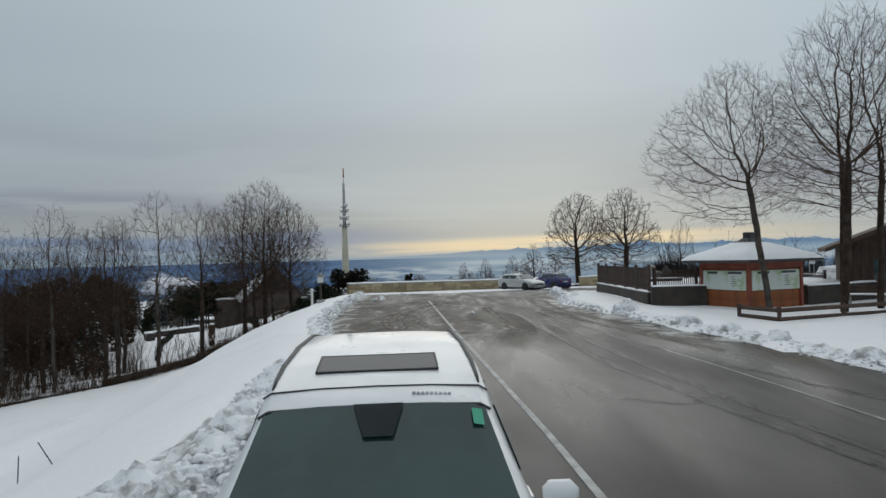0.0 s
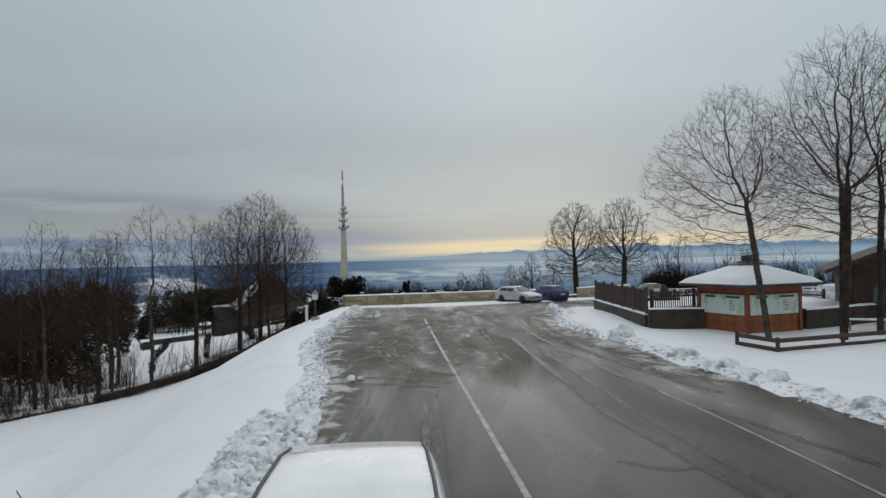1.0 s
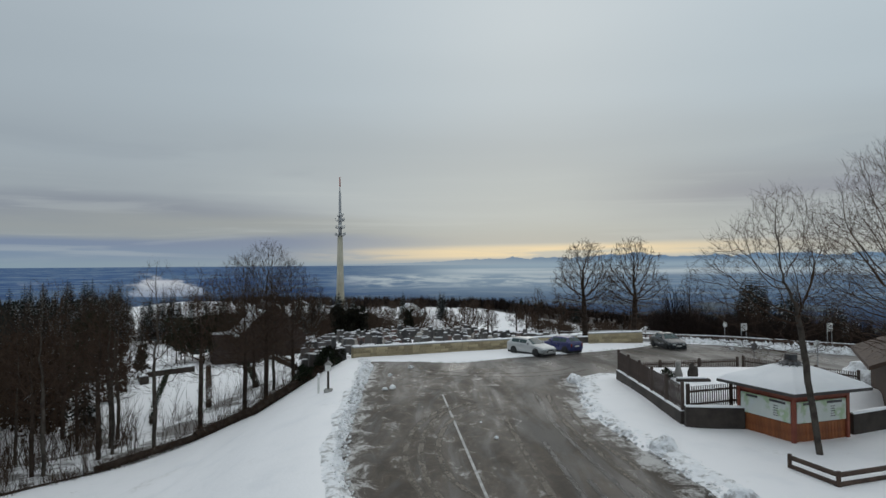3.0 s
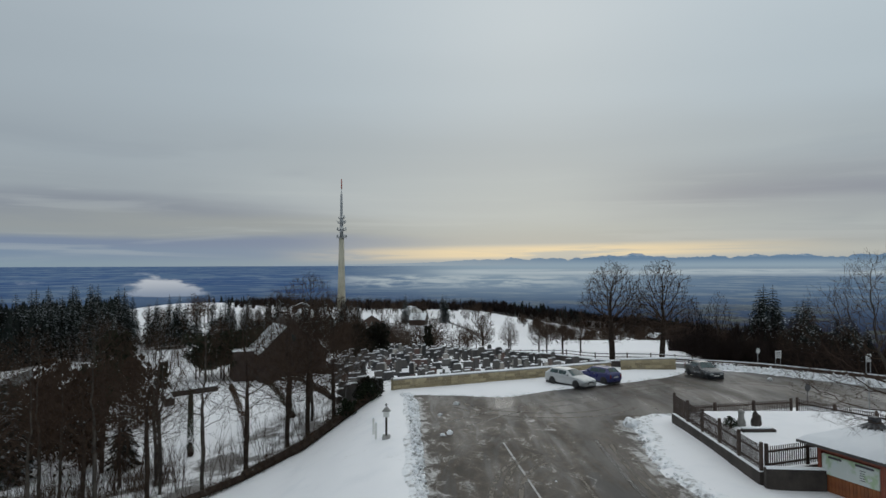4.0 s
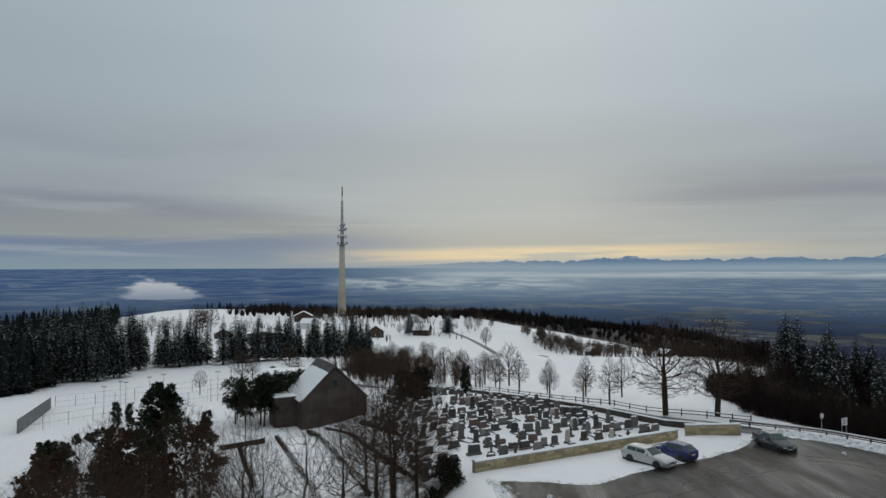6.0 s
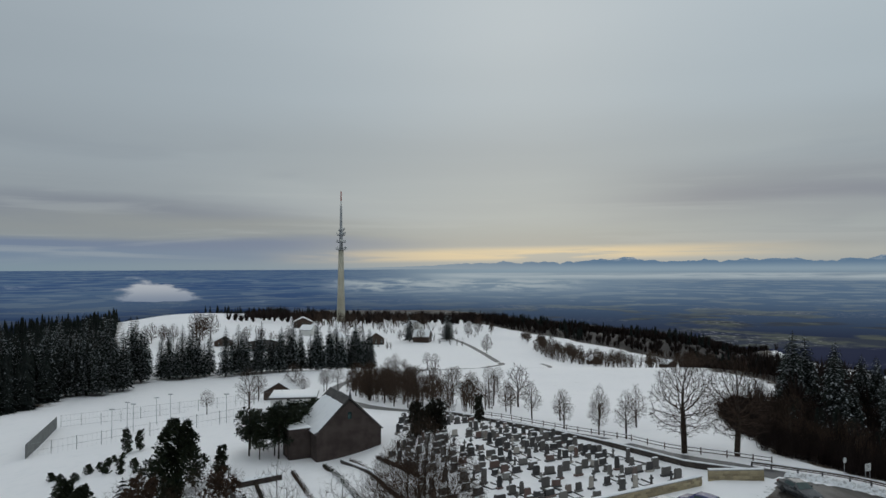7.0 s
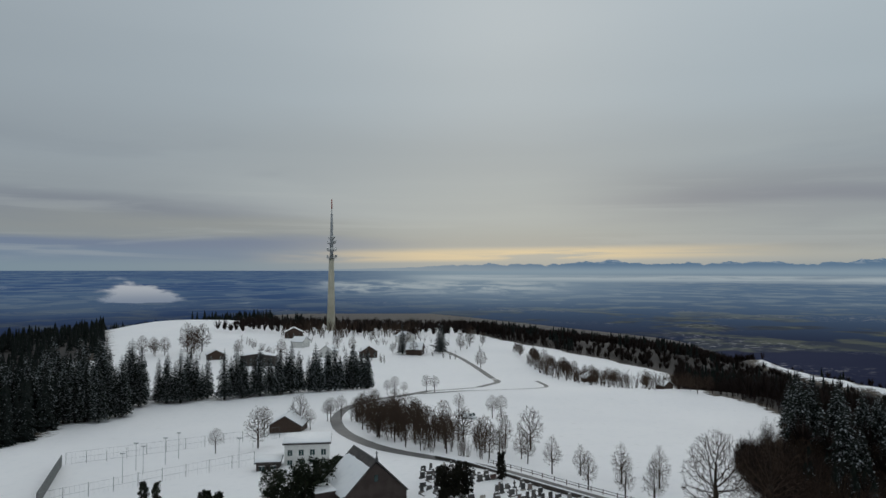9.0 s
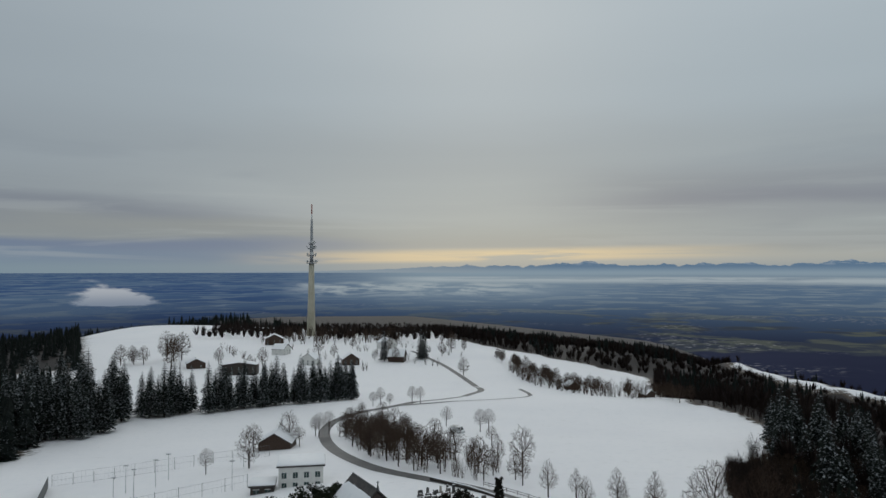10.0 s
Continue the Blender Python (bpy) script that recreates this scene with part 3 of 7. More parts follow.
# tyre tracks: dark wet wheel lines, and pale ridges of slush where cars turn
WHEEL_LINES = [[(-1.75, 19.0), (-1.55, 15), (-1.4, 9), (-1.35, 3)], [(-1.0, 18.9), (-0.95, 14), (-0.9, 8)], [(-0.25, 19.4), (-0.05, 15), (0.15, 10), (0.3, 4)], [(0.0, 19.2), (0.2, 15), (0.4, 10)],
               [(3.2, 30), (3.55, 22), (3.9, 15.7), (4.5, 11.7), (5.4, 6.5)], [(4.0, 25), (4.3, 19.9), (4.6, 15.7), (5.0, 11.7), (5.8, 6.5)], [(4.3, 41), (4.2, 33), (4.8, 25), (5.5, 19), (6.6, 14), (8.0, 9)], [(3.3, 11.6), (4.0, 11.1), (4.8, 11.3)],
               [(-4.0, 46), (0.5, 51), (6, 54.5), (12, 58.5), (18, 62)], [(-3.0, 44.6), (1.2, 49.5), (6.6, 53.0), (12.8, 57.0), (19, 60.5)], [(8.2, 57.2), (7.4, 58.5), (6.9, 59.6)], [(6.6, 56.4), (5.9, 57.6), (5.4, 58.7)]]
SLUSH_LINES = [[(-3.2, 19.6), (-1.4, 19.2), (0.2, 18.6)], [(-2.9, 20.6), (-1.2, 20.2), (0.6, 19.3)], [(4.9, 40), (4.7, 33.5), (5.3, 26.5), (6.2, 21), (7.2, 17)], [(5.5, 38), (5.4, 32), (6.0, 26)], [(2.0, 34), (2.3, 28), (2.5, 23)], [(9, 58.6), (13, 60.8), (17, 63.4)]]
for cx, cy, rx, ry, start, stop in ((0.9, 29.3, 3.35, 8.6, 100, 255), (1.2, 29.3, 3.05, 8.9, 98, 262), (1.5, 29.5, 2.65, 7.2, 105, 262), (3.0, 53.5, 7.0, 6.4, 200, 335), (3.0, 54.6, 6.2, 5.9, 200, 335), (20.5, 57.2, 5.0, 5.0, -85, 85), (20.5, 57.4, 6.6, 6.6, -85, 80)):
    turns = [radians(start + (stop - start) * k / 9) for k in range(10)]
    SLUSH_LINES.append([(cx + rx * math.cos(a), cy + ry * math.sin(a)) for a in turns])
for i, pts in enumerate(WHEEL_LINES):
    ribbon("tyre_track", pts, 0.34, 0.0045 + 0.0002 * i, WET_TRACK, 0.8, False, "dark wet wheel line on the asphalt", "tyre track")
for i, pts in enumerate(SLUSH_LINES):
    ribbon("tyre_track", pts, 0.46, 0.008 + 0.0002 * i, SLUSH_TRACK, 0.8, False, "broken pale ridge of slush left by tyres", "tyre track")
FAR_ROAD = [(23.5, 73.0), (20.0, 77.0), (16.3, 81.8), (10.8, 91.4), (5.4, 102.3), (-1.5, 115), (-9.5, 131), (-21, 149), (-31, 165), (-41, 192), (-47, 225), (-48, 250), (-40, 273), (-22, 292), (-2, 322), (15, 358), (24, 385), (21, 430), (13, 495), (4, 540), (-10, 600)]
ribbon("road", FAR_ROAD, 3.7, 0.05, FAR_ASPHALT, 5, True, "narrow damp asphalt lane winding down the hill", "road")
ribbon("road", [(-24, 290), (0, 300), (27, 318), (44, 345), (46, 385)], 2.2, 0.10, FAR_ASPHALT, 6, True, "cleared farm track across the snowfield", "track")


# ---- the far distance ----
# The far land is emissive: its painted colours glow and take no light.
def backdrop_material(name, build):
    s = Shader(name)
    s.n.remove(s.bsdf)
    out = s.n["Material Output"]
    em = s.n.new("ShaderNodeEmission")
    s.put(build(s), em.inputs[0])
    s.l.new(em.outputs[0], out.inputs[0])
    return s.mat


def polar(s):
    x, y, z = s.axis(0), s.axis(1), s.axis(2)
    n = s.n.new("ShaderNodeMath")
    n.operation = "ARCTAN2"
    s.l.new(x, n.inputs[0])
    s.l.new(y, n.inputs[1])
    return n.outputs[0], z


def flat_coords(s, a, b, ka, kb, w=0.0):
    c = s.n.new("ShaderNodeCombineXYZ")
    s.put(s.math("MULTIPLY", a, ka), c.inputs[0])
    s.put(s.math("MULTIPLY", b, kb), c.inputs[1])
    c.inputs[2].default_value = w
    return c.outputs[0]


PLAIN_NEAR, PLAIN_FAR, EYE_MID = 2300.0, 4850.0, 20.0


def plain_level(f):
    """From the foot of the hill the plain is laid so that it closes at the horizon."""
    return -300.0 + (EYE_MID - 12.0 + 300.0) * f ** 1.25


def plain_colour(s):
    """Woods, fields, villages and banks of mist, with painted haze paling and bluing with distance."""
    a, z = polar(s)
    at = s.n.new("ShaderNodeAttribute")
    at.attribute_name = "land"
    land = at.outputs["Vector"]
    below = s.axis(2, land)
    flat = s.n.new("ShaderNodeVectorMath")
    flat.operation = "MULTIPLY"
    s.l.new(land, flat.inputs[0])
    flat.inputs[1].default_value = (1, 1, 0)
    flat = flat.outputs[0]
    woods_ = s.noise(1.7, 6, 0.56, at=flat, distortion=0.3)
    fields = s.noise(4.2, 4, 0.5, at=flat, distortion=0.8)
    broad = s.noise(0.45, 5, 0.5, at=flat)
    village = s.noise(1.1, 2, 0.5, at=flat)
    specks = s.noise(26.0, 3, 0.6, at=flat)
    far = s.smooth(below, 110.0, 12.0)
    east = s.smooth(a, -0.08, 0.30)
    # aerial haze painted in: land turns bluer and paler farther off
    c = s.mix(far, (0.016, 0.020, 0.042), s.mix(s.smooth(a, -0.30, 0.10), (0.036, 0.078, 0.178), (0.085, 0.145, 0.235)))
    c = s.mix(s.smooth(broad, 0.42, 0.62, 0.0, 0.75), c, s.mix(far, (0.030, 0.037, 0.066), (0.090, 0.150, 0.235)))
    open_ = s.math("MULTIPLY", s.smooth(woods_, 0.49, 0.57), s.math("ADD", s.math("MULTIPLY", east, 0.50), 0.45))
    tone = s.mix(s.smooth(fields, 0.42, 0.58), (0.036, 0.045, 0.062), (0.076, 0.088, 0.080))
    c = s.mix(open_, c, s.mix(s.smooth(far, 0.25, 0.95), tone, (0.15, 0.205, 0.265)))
    town = s.math("MULTIPLY", s.math("MULTIPLY", s.smooth(specks, 0.55, 0.66), s.smooth(village, 0.54, 0.64)), s.smooth(below, 34.0, 60.0, 0.0, 0.75))
    c = s.mix(town, c, (0.26, 0.27, 0.29))
    # haze put into the colour, thickening towards the south, and banks of mist under the mountains
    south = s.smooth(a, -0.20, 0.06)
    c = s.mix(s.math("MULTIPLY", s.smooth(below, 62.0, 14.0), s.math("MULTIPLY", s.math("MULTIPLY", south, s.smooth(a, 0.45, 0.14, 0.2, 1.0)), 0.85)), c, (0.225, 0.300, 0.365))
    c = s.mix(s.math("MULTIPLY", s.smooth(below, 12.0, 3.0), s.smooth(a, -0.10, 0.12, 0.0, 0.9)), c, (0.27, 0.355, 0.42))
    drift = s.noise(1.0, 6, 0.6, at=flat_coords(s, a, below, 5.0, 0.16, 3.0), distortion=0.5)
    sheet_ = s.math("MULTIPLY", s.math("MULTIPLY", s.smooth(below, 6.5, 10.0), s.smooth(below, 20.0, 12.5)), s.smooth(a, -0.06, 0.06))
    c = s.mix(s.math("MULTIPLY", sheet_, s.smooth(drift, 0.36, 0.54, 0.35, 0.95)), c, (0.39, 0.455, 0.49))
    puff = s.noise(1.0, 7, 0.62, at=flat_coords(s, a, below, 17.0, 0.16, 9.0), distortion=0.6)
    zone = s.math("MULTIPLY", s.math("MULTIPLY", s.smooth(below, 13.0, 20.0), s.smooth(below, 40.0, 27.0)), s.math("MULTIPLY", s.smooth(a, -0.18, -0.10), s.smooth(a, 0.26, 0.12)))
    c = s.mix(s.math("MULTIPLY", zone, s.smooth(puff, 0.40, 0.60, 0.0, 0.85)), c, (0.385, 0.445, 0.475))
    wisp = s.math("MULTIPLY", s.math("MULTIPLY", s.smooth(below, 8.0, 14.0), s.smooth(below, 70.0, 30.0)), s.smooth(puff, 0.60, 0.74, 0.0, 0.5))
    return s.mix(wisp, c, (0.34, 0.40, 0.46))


def build_plain():
    vs, fs, land, N, M = [], [], [], 260, 130
    for j in range(-6, M + 1):
        f = max(j, 0) / M
        R = PLAIN_NEAR + 180.0 * min(j, 0) if j < 0 else PLAIN_NEAR + (PLAIN_FAR - PLAIN_NEAR) * f
        drop = (EYE_MID - plain_level(f)) / max(R, PLAIN_NEAR)
        reach = 0.32 / (drop + 0.004)
        for i in range(N + 1):
            a = radians(-75 + 150 * i / N)
            vs.append((R * math.sin(a), R * math.cos(a), plain_level(f) + (6 * (1 - f) * noise.noise(Vector((a * 9, f * 5, 1))) if 0 < j < M else 3.0 * min(j, 0))))
            land += [reach * math.sin(a), reach * math.cos(a), drop * 1000]
    for j in range(M + 6):
        for i in range(N):
            k = j * (N + 1) + i
            fs.append((k, k + 1, k + N + 2, k + N + 1))
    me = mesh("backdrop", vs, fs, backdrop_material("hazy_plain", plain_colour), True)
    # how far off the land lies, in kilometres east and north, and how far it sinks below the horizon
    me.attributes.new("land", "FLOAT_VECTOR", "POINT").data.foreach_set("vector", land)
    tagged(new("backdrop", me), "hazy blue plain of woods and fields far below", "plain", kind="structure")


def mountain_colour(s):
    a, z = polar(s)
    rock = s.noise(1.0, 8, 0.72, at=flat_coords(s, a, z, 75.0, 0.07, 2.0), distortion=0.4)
    # haze painted into the colour: paler towards the foot and the west
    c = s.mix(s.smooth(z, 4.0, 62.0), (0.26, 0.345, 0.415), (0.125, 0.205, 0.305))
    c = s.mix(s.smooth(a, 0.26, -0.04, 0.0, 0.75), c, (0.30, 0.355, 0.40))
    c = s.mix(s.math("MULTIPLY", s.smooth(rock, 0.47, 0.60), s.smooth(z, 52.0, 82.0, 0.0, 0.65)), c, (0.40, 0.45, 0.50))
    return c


def build_mountains():
    vs, fs, N = [], [], 900
    R = 4900.0
    for i in range(N + 1):
        a = radians(-14 + 70 * i / N)
        up = ramp01(-0.14, 0.20, a)
        h = 44 * up + up * (9 * noise.fractal(Vector((a * 9.0, 0.3, 0)), 0.9, 2.0, 6) + 17 * noise.fractal(Vector((a * 46.0, 2.3, 0)), 0.75, 2.1, 6))
        h += 16 * math.exp(-((a - 0.275) / 0.022) ** 2) + 12 * math.exp(-((a - 0.46) / 0.03) ** 2) + 16 * math.exp(-((a - 0.60) / 0.04) ** 2)
        for z, q in ((-60, R), (-5, R), (EYE_MID + max(-8.0, h) * 0.35, R + 8), (EYE_MID + max(-8.0, h), R + 30)):
            vs.append((q * math.sin(a), q * math.cos(a), z))
    for i in range(N):
        for k in range(3):
            fs.append((4 * i + k, 4 * i + 4 + k, 4 * i + 5 + k, 4 * i + 1 + k))
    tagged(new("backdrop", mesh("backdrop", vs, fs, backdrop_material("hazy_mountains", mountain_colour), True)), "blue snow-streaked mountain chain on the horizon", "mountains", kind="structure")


def build_cloud():
    """A low cloud hanging over the plain."""
    s = Shader("low_cloud")
    s.n.remove(s.bsdf)
    a, z = polar(s)
    em, clear_, mixer = s.n.new("ShaderNodeEmission"), s.n.new("ShaderNodeBsdfTransparent"), s.n.new("ShaderNodeMixShader")
    puff = s.noise(1.0, 7, 0.6, at=flat_coords(s, a, z, 26.0, 0.03, 1.0), distortion=0.4)
    wide = s.smooth(s.math("ABSOLUTE", s.math("ADD", a, 0.383)), 0.085, 0.01)
    high = s.math("MULTIPLY", s.smooth(z, -138.0, -118.0), s.smooth(s.math("ADD", z, s.math("MULTIPLY", s.math("ABSOLUTE", s.math("ADD", a, 0.41)), 520.0)), -8.0, -62.0))
    mask = s.smooth(s.math("ADD", puff, s.math("MULTIPLY", s.math("MULTIPLY", wide, high), 0.62)), 0.72, 0.98)
    mask = s.math("MULTIPLY", mask, s.math("MULTIPLY", s.smooth(wide, 0.0, 0.25), s.smooth(high, 0.0, 0.2)))
    # the cloud glows; its shading is painted in, bluish dark base to pale top
    s.put(s.mix(s.smooth(z, -130.0, -45.0), (0.24, 0.29, 0.37), (0.50, 0.53, 0.57)), em.inputs[0])
    s.put(s.math("MULTIPLY", mask, 0.9), mixer.inputs[0])
    s.l.new(clear_.outputs[0], mixer.inputs[1])
    s.l.new(em.outputs[0], mixer.inputs[2])
    s.l.new(mixer.outputs[0], s.n["Material Output"].inputs[0])
    N, R = 40, 3300.0
    vs = [(R * math.sin(a_), R * math.cos(a_), z_) for z_ in (-150, 0) for a_ in [-0.50 + 0.25 * i / N for i in range(N + 1)]]
    fs = [(i, i + 1, N + 2 + i, N + 1 + i) for i in range(N)]
    ob = tagged(new("backdrop", mesh("backdrop", vs, fs, s.mat, True)), "white low cloud drifting over the plain", "cloud", kind="structure")
    ob.visible_shadow = False


build_plain()
build_mountains()
build_cloud()


# ---- trees ----
rng = random.Random(7)


# crown shape: bare share of the height, half width by height, buds, twig radius, reach of a twig, upward pull
OPEN = dict(bare=0.30, wide=0.30, buds=1500, twig=0.0055, spray=0.05, lift=0.25, step=56)
SPREAD = dict(bare=0.15, wide=0.34, buds=1900, twig=0.012, spray=0.04, lift=0.05, step=60)
SLIM = dict(bare=0.26, wide=0.19, buds=760, twig=0.007, spray=0.05, lift=0.35, step=40)
ROUND = dict(bare=0.18, wide=0.24, buds=520, twig=0.012, spray=0.07, lift=0.5, step=36, taper=0.5)
FAR_ROUND = dict(bare=0.14, wide=0.31, buds=460, twig=0.022, spray=0.07, lift=0.42, step=32)
DELICATE = dict(bare=0.30, wide=0.31, buds=2700, twig=0.0042, spray=0.045, lift=0.14, step=72)


def bare_tree_meshes(seed, tall, radius, style, lean=(0, 0), stems=1):
    """Branches grow towards buds strewn through the crown, then thicken downwards."""
    r = random.Random(seed)
    g = np.random.default_rng(seed)
    step, low = tall / style["step"], tall * style["bare"]
    mid, half = (low + tall) / 2, (tall - low) / 2
    buds = []
    while len(buds) < style["buds"]:
        p = g.uniform(-1, 1, 3)
        q = p[0] ** 2 + p[1] ** 2 + p[2] ** 2
        if q < 1 and g.random() < 0.25 + 0.75 * q and noise.noise(Vector(p) * 2.2 + Vector((seed, 0, 0))) > -0.28:
            taper = 1.0 - style.get("taper", 0.25) * p[2]
            z = mid + half * p[2]
            side = style.get("off", 0.0) * (1.0 - 0.75 * max(0.0, p[2]))
            buds.append((p[0] * style["wide"] * tall * taper + lean[0] * min(z, mid if side else z) + side, p[1] * style["wide"] * tall * taper + lean[1] * z, z))
    buds = np.array(buds)
    nodes, parent = [], []
    for k in range(stems):
        turn, tilt = 2 * math.pi * k / stems + r.random(), (0.0 if stems == 1 else r.uniform(0.10, 0.22))
        p, last = np.array([0.0, 0.0, -0.4]), -1
        d = np.array([lean[0] + tilt * math.cos(turn), lean[1] + tilt * math.sin(turn), 1.0])
        while p[2] < low + (tall - low) * 0.30:
            nodes.append(p.copy())
            parent.append(last)
            last = len(nodes) - 1
            p = p + d / np.linalg.norm(d) * step + g.normal(0, 0.06 * step, 3) * np.array([1, 1, 0])
    near = np.full(len(buds), 1e9)
    owner = np.zeros(len(buds), int)
    alive = np.ones(len(buds), bool)
    fresh = 0
    for _ in range(150):
        pts = np.array(nodes[fresh:])
        dist = np.linalg.norm(buds[:, None, :] - pts[None, :, :], axis=2)
        best = dist.argmin(1)
        d = dist[np.arange(len(buds)), best]
        closer = d < near
        near[closer], owner[closer] = d[closer], best[closer] + fresh
        alive &= near > step * 1.3
        if not alive.any():
            break
        pull = {}
        for b in np.nonzero(alive)[0]:
            v = buds[b] - nodes[owner[b]]
            pull[owner[b]] = pull.get(owner[b], 0) + v / np.linalg.norm(v)
        fresh = len(nodes)
        for o, v in pull.items():
            v = v / (np.linalg.norm(v) + 1e-6) + np.array([0, 0, style["lift"]]) + g.normal(0, 0.22, 3)
            nodes.append(nodes[o] + v / np.linalg.norm(v) * step)
            parent.append(o)
        if len(nodes) > 6500:
            break
    n = len(nodes)
    kids = [[] for _ in range(n)]
    for i in range(n):
        if parent[i] >= 0:
            kids[parent[i]].append(i)
    area = [0.0] * n
    for i in range(n - 1, -1, -1):
        area[i] += style["twig"] ** 2 if not kids[i] else 0.0
        if parent[i] >= 0:
            area[parent[i]] += area[i]
    roots = [i for i in range(n) if parent[i] < 0]
    scale = radius / max(area[i] for i in roots) ** 0.5
    most = max(area[i] for i in roots)
    thick = [max(style["twig"], scale ** min(1.0, (a / most) ** 0.3) * a ** 0.5) for a in area]
    trunk, crown = Shape(), Shape()
    todo = [(i, -1) for i in roots]
    while todo:
        i, base = todo.pop()
        chain = ([base] if base >= 0 else []) + [i]
        while kids[chain[-1]]:
            order = sorted(kids[chain[-1]], key=lambda k: -area[k])
            todo += [(k, chain[-1]) for k in order[1:]]
            chain.append(order[0])
        big = thick[i]
        path, radii = [tuple(nodes[k]) for k in chain], [thick[k] if k != base else thick[i] for k in chain]
        if base < 0:
            radii[0] *= 1.45
        if len(chain) > 7 and big < 0.05:
            keep = sorted(set(list(range(0, len(chain), 2)) + [len(chain) - 1]))
            path, radii = [path[k] for k in keep], [radii[k] for k in keep]
        (trunk if base < 0 else crown).tube(path, radii, 9 if base < 0 else 5 if big > 0.04 else 3, base < 0)
    # sprays of fine twigs on the outer shoots
    for i in range(n):
        if parent[i] >= 0 and thick[i] < style["twig"] * 2.2:
            along = Vector(nodes[i] - nodes[parent[i]]).normalized()
            p = Vector(nodes[i])
            out = Vector((p.x - lean[0] * p.z, p.y - lean[1] * p.z, (p.z - mid) * 0.6 + 0.25 * tall)).normalized()
            for _ in range(3 if not kids[i] else 1):
                d = (along + out * 0.55 + Vector((r.uniform(-1, 1), r.uniform(-1, 1), r.uniform(-0.8, 0.8))) * 0.65).normalized()
                crown.tube([p, p + d * tall * style["spray"] * r.uniform(0.5, 1.2)], [style["twig"] * 0.85, style["twig"] * 0.45], 3, False)
    return trunk, crown


def bare_tree(name, seed, tall, radius, style, at, bark=BARK, twig=TWIG, label="", lean=(0, 0), fork=0, turn=0.0):
    trunk, crown = bare_tree_meshes(seed, tall, radius, style, lean, max(1, fork))
    ob = empty(name, pose(at[0], at[1], ground_at(*at[:2]) if len(at) < 3 else at[2], 0, 0, turn))
    part("trunk", trunk.mesh("trunk", bark, True), ob)
    part("crown", crown.mesh("crown", twig), ob)
    return tagged(ob, label, "tree", "bare trees")


def copies(first, places, r, lo=0.85, hi=1.15):
    for x, y in places:
        s = r.uniform(lo, hi)
        c = copy_thing(first, pose(x, y, ground_at(x, y), 0, 0, r.uniform(0, 360)))
        c.matrix_basis = c.matrix_basis @ Matrix.Diagonal((s, s, s, 1))


def scatter(n, seed, x0, x1, y0, y1, keep=lambda x, y: True):
    r, out = random.Random(seed), []
    for _ in range(n * 20):
        x, y = r.uniform(x0, x1), r.uniform(y0, y1)
        if keep(x, y):
            out.append((x, y))
        if len(out) >= n:
            break
    return out


# the two tall trees beside the kiosk, and a third behind them
bare_tree("bare_tree", 11, 10.4, 0.125, dict(DELICATE, bare=0.33, wide=0.29, off=-1.0, taper=0.35, buds=1700), (13.55, 28.0), PALE_BARK, TWIG, "slender leafless tree leaning beside the information kiosk", (-0.115, 0.03), 1, 0)
bare_tree("bare_tree", 23, 12.2, 0.155, dict(DELICATE, wide=0.30, lift=0.3), (15.95, 27.0), BARK, TWIG, "tall leafless tree with upright limbs in snow", (0.05, 0.0), 2, 10)
bare_tree("bare_tree", 25, 12.2, 0.13, OPEN, (18.2, 28.3), BARK, TWIG, "leafless tree standing beside the brown hut", (0.05, 0.05), 1, 0)
# the pair of gnarled old trees behind the cemetery wall
bare_tree("old_tree", 31, 12.4, 0.35, SPREAD, (16.6, 86.6), BARK, TWIG, "gnarled old leafless tree with crooked spreading limbs", (0.0, 0.0), 1, 0)
bare_tree("old_tree", 37, 12.0, 0.33, SPREAD, (21.8, 83.6), BARK, TWIG, "gnarled old leafless tree with crooked spreading limbs", (0.0, 0.0), 1, 0)
slim = bare_tree("bare_tree", 41, 8.5, 0.16, SLIM, (29.5, 86.0), BARK, TWIG, "slim young leafless tree")

# avenue down the lane
avenue = bare_tree("avenue_tree", 51, 6.6, 0.13, ROUND, (12.2, 96.5), BARK, TWIG, "young leafless avenue tree beside the lane")
copies(avenue, [(9.6, 101.5), (5.9, 108.5), (2.7, 121), (7.3, 119.4), (0.4, 133), (-0.6, 159), (-6.9, 156.4), (12.5, 113), (17, 108), (-3.5, 146)], random.Random(3), 0.8, 1.1)
avenue2 = bare_tree("avenue_tree", 57, 7.4, 0.14, OPEN, (-14.5, 150), BARK, TWIG, "leafless tree beside the lane")
copies(avenue2, [(-6.2, 243), (3.7, 226), (6.8, 228), (2.4, 190), (-48.4, 222), (-46, 230), (-50, 226), (-40.5, 246), (-37, 268), (-33.5, 290), (-30.5, 293), (-17, 296), (-13.5, 296), (-26.5, 289), (-52, 203), (-64, 198), (-70.4, 173)], random.Random(5), 0.75, 1.1)
spread_tree = bare_tree("bare_tree", 58, 9.5, 0.2, FAR_ROUND, (4.5, 155), BARK, TWIG, "broad-crowned leafless tree standing in the snowfield")
copies(spread_tree, [(-60.3, 174), (-55.5, 206)], random.Random(8), 1.05, 1.2)


def lane_x(y):
    return knots([(115, -1.5), (131, -9.5), (149, -21), (165, -31), (192, -41), (225, -47), (250, -48)], y)


copse = bare_tree("bare_tree", 59, 8.4, 0.16, FAR_ROUND, (-26, 210), BARK, RED_TWIG, "leafless reddish-brown tree in the copse by the bend")
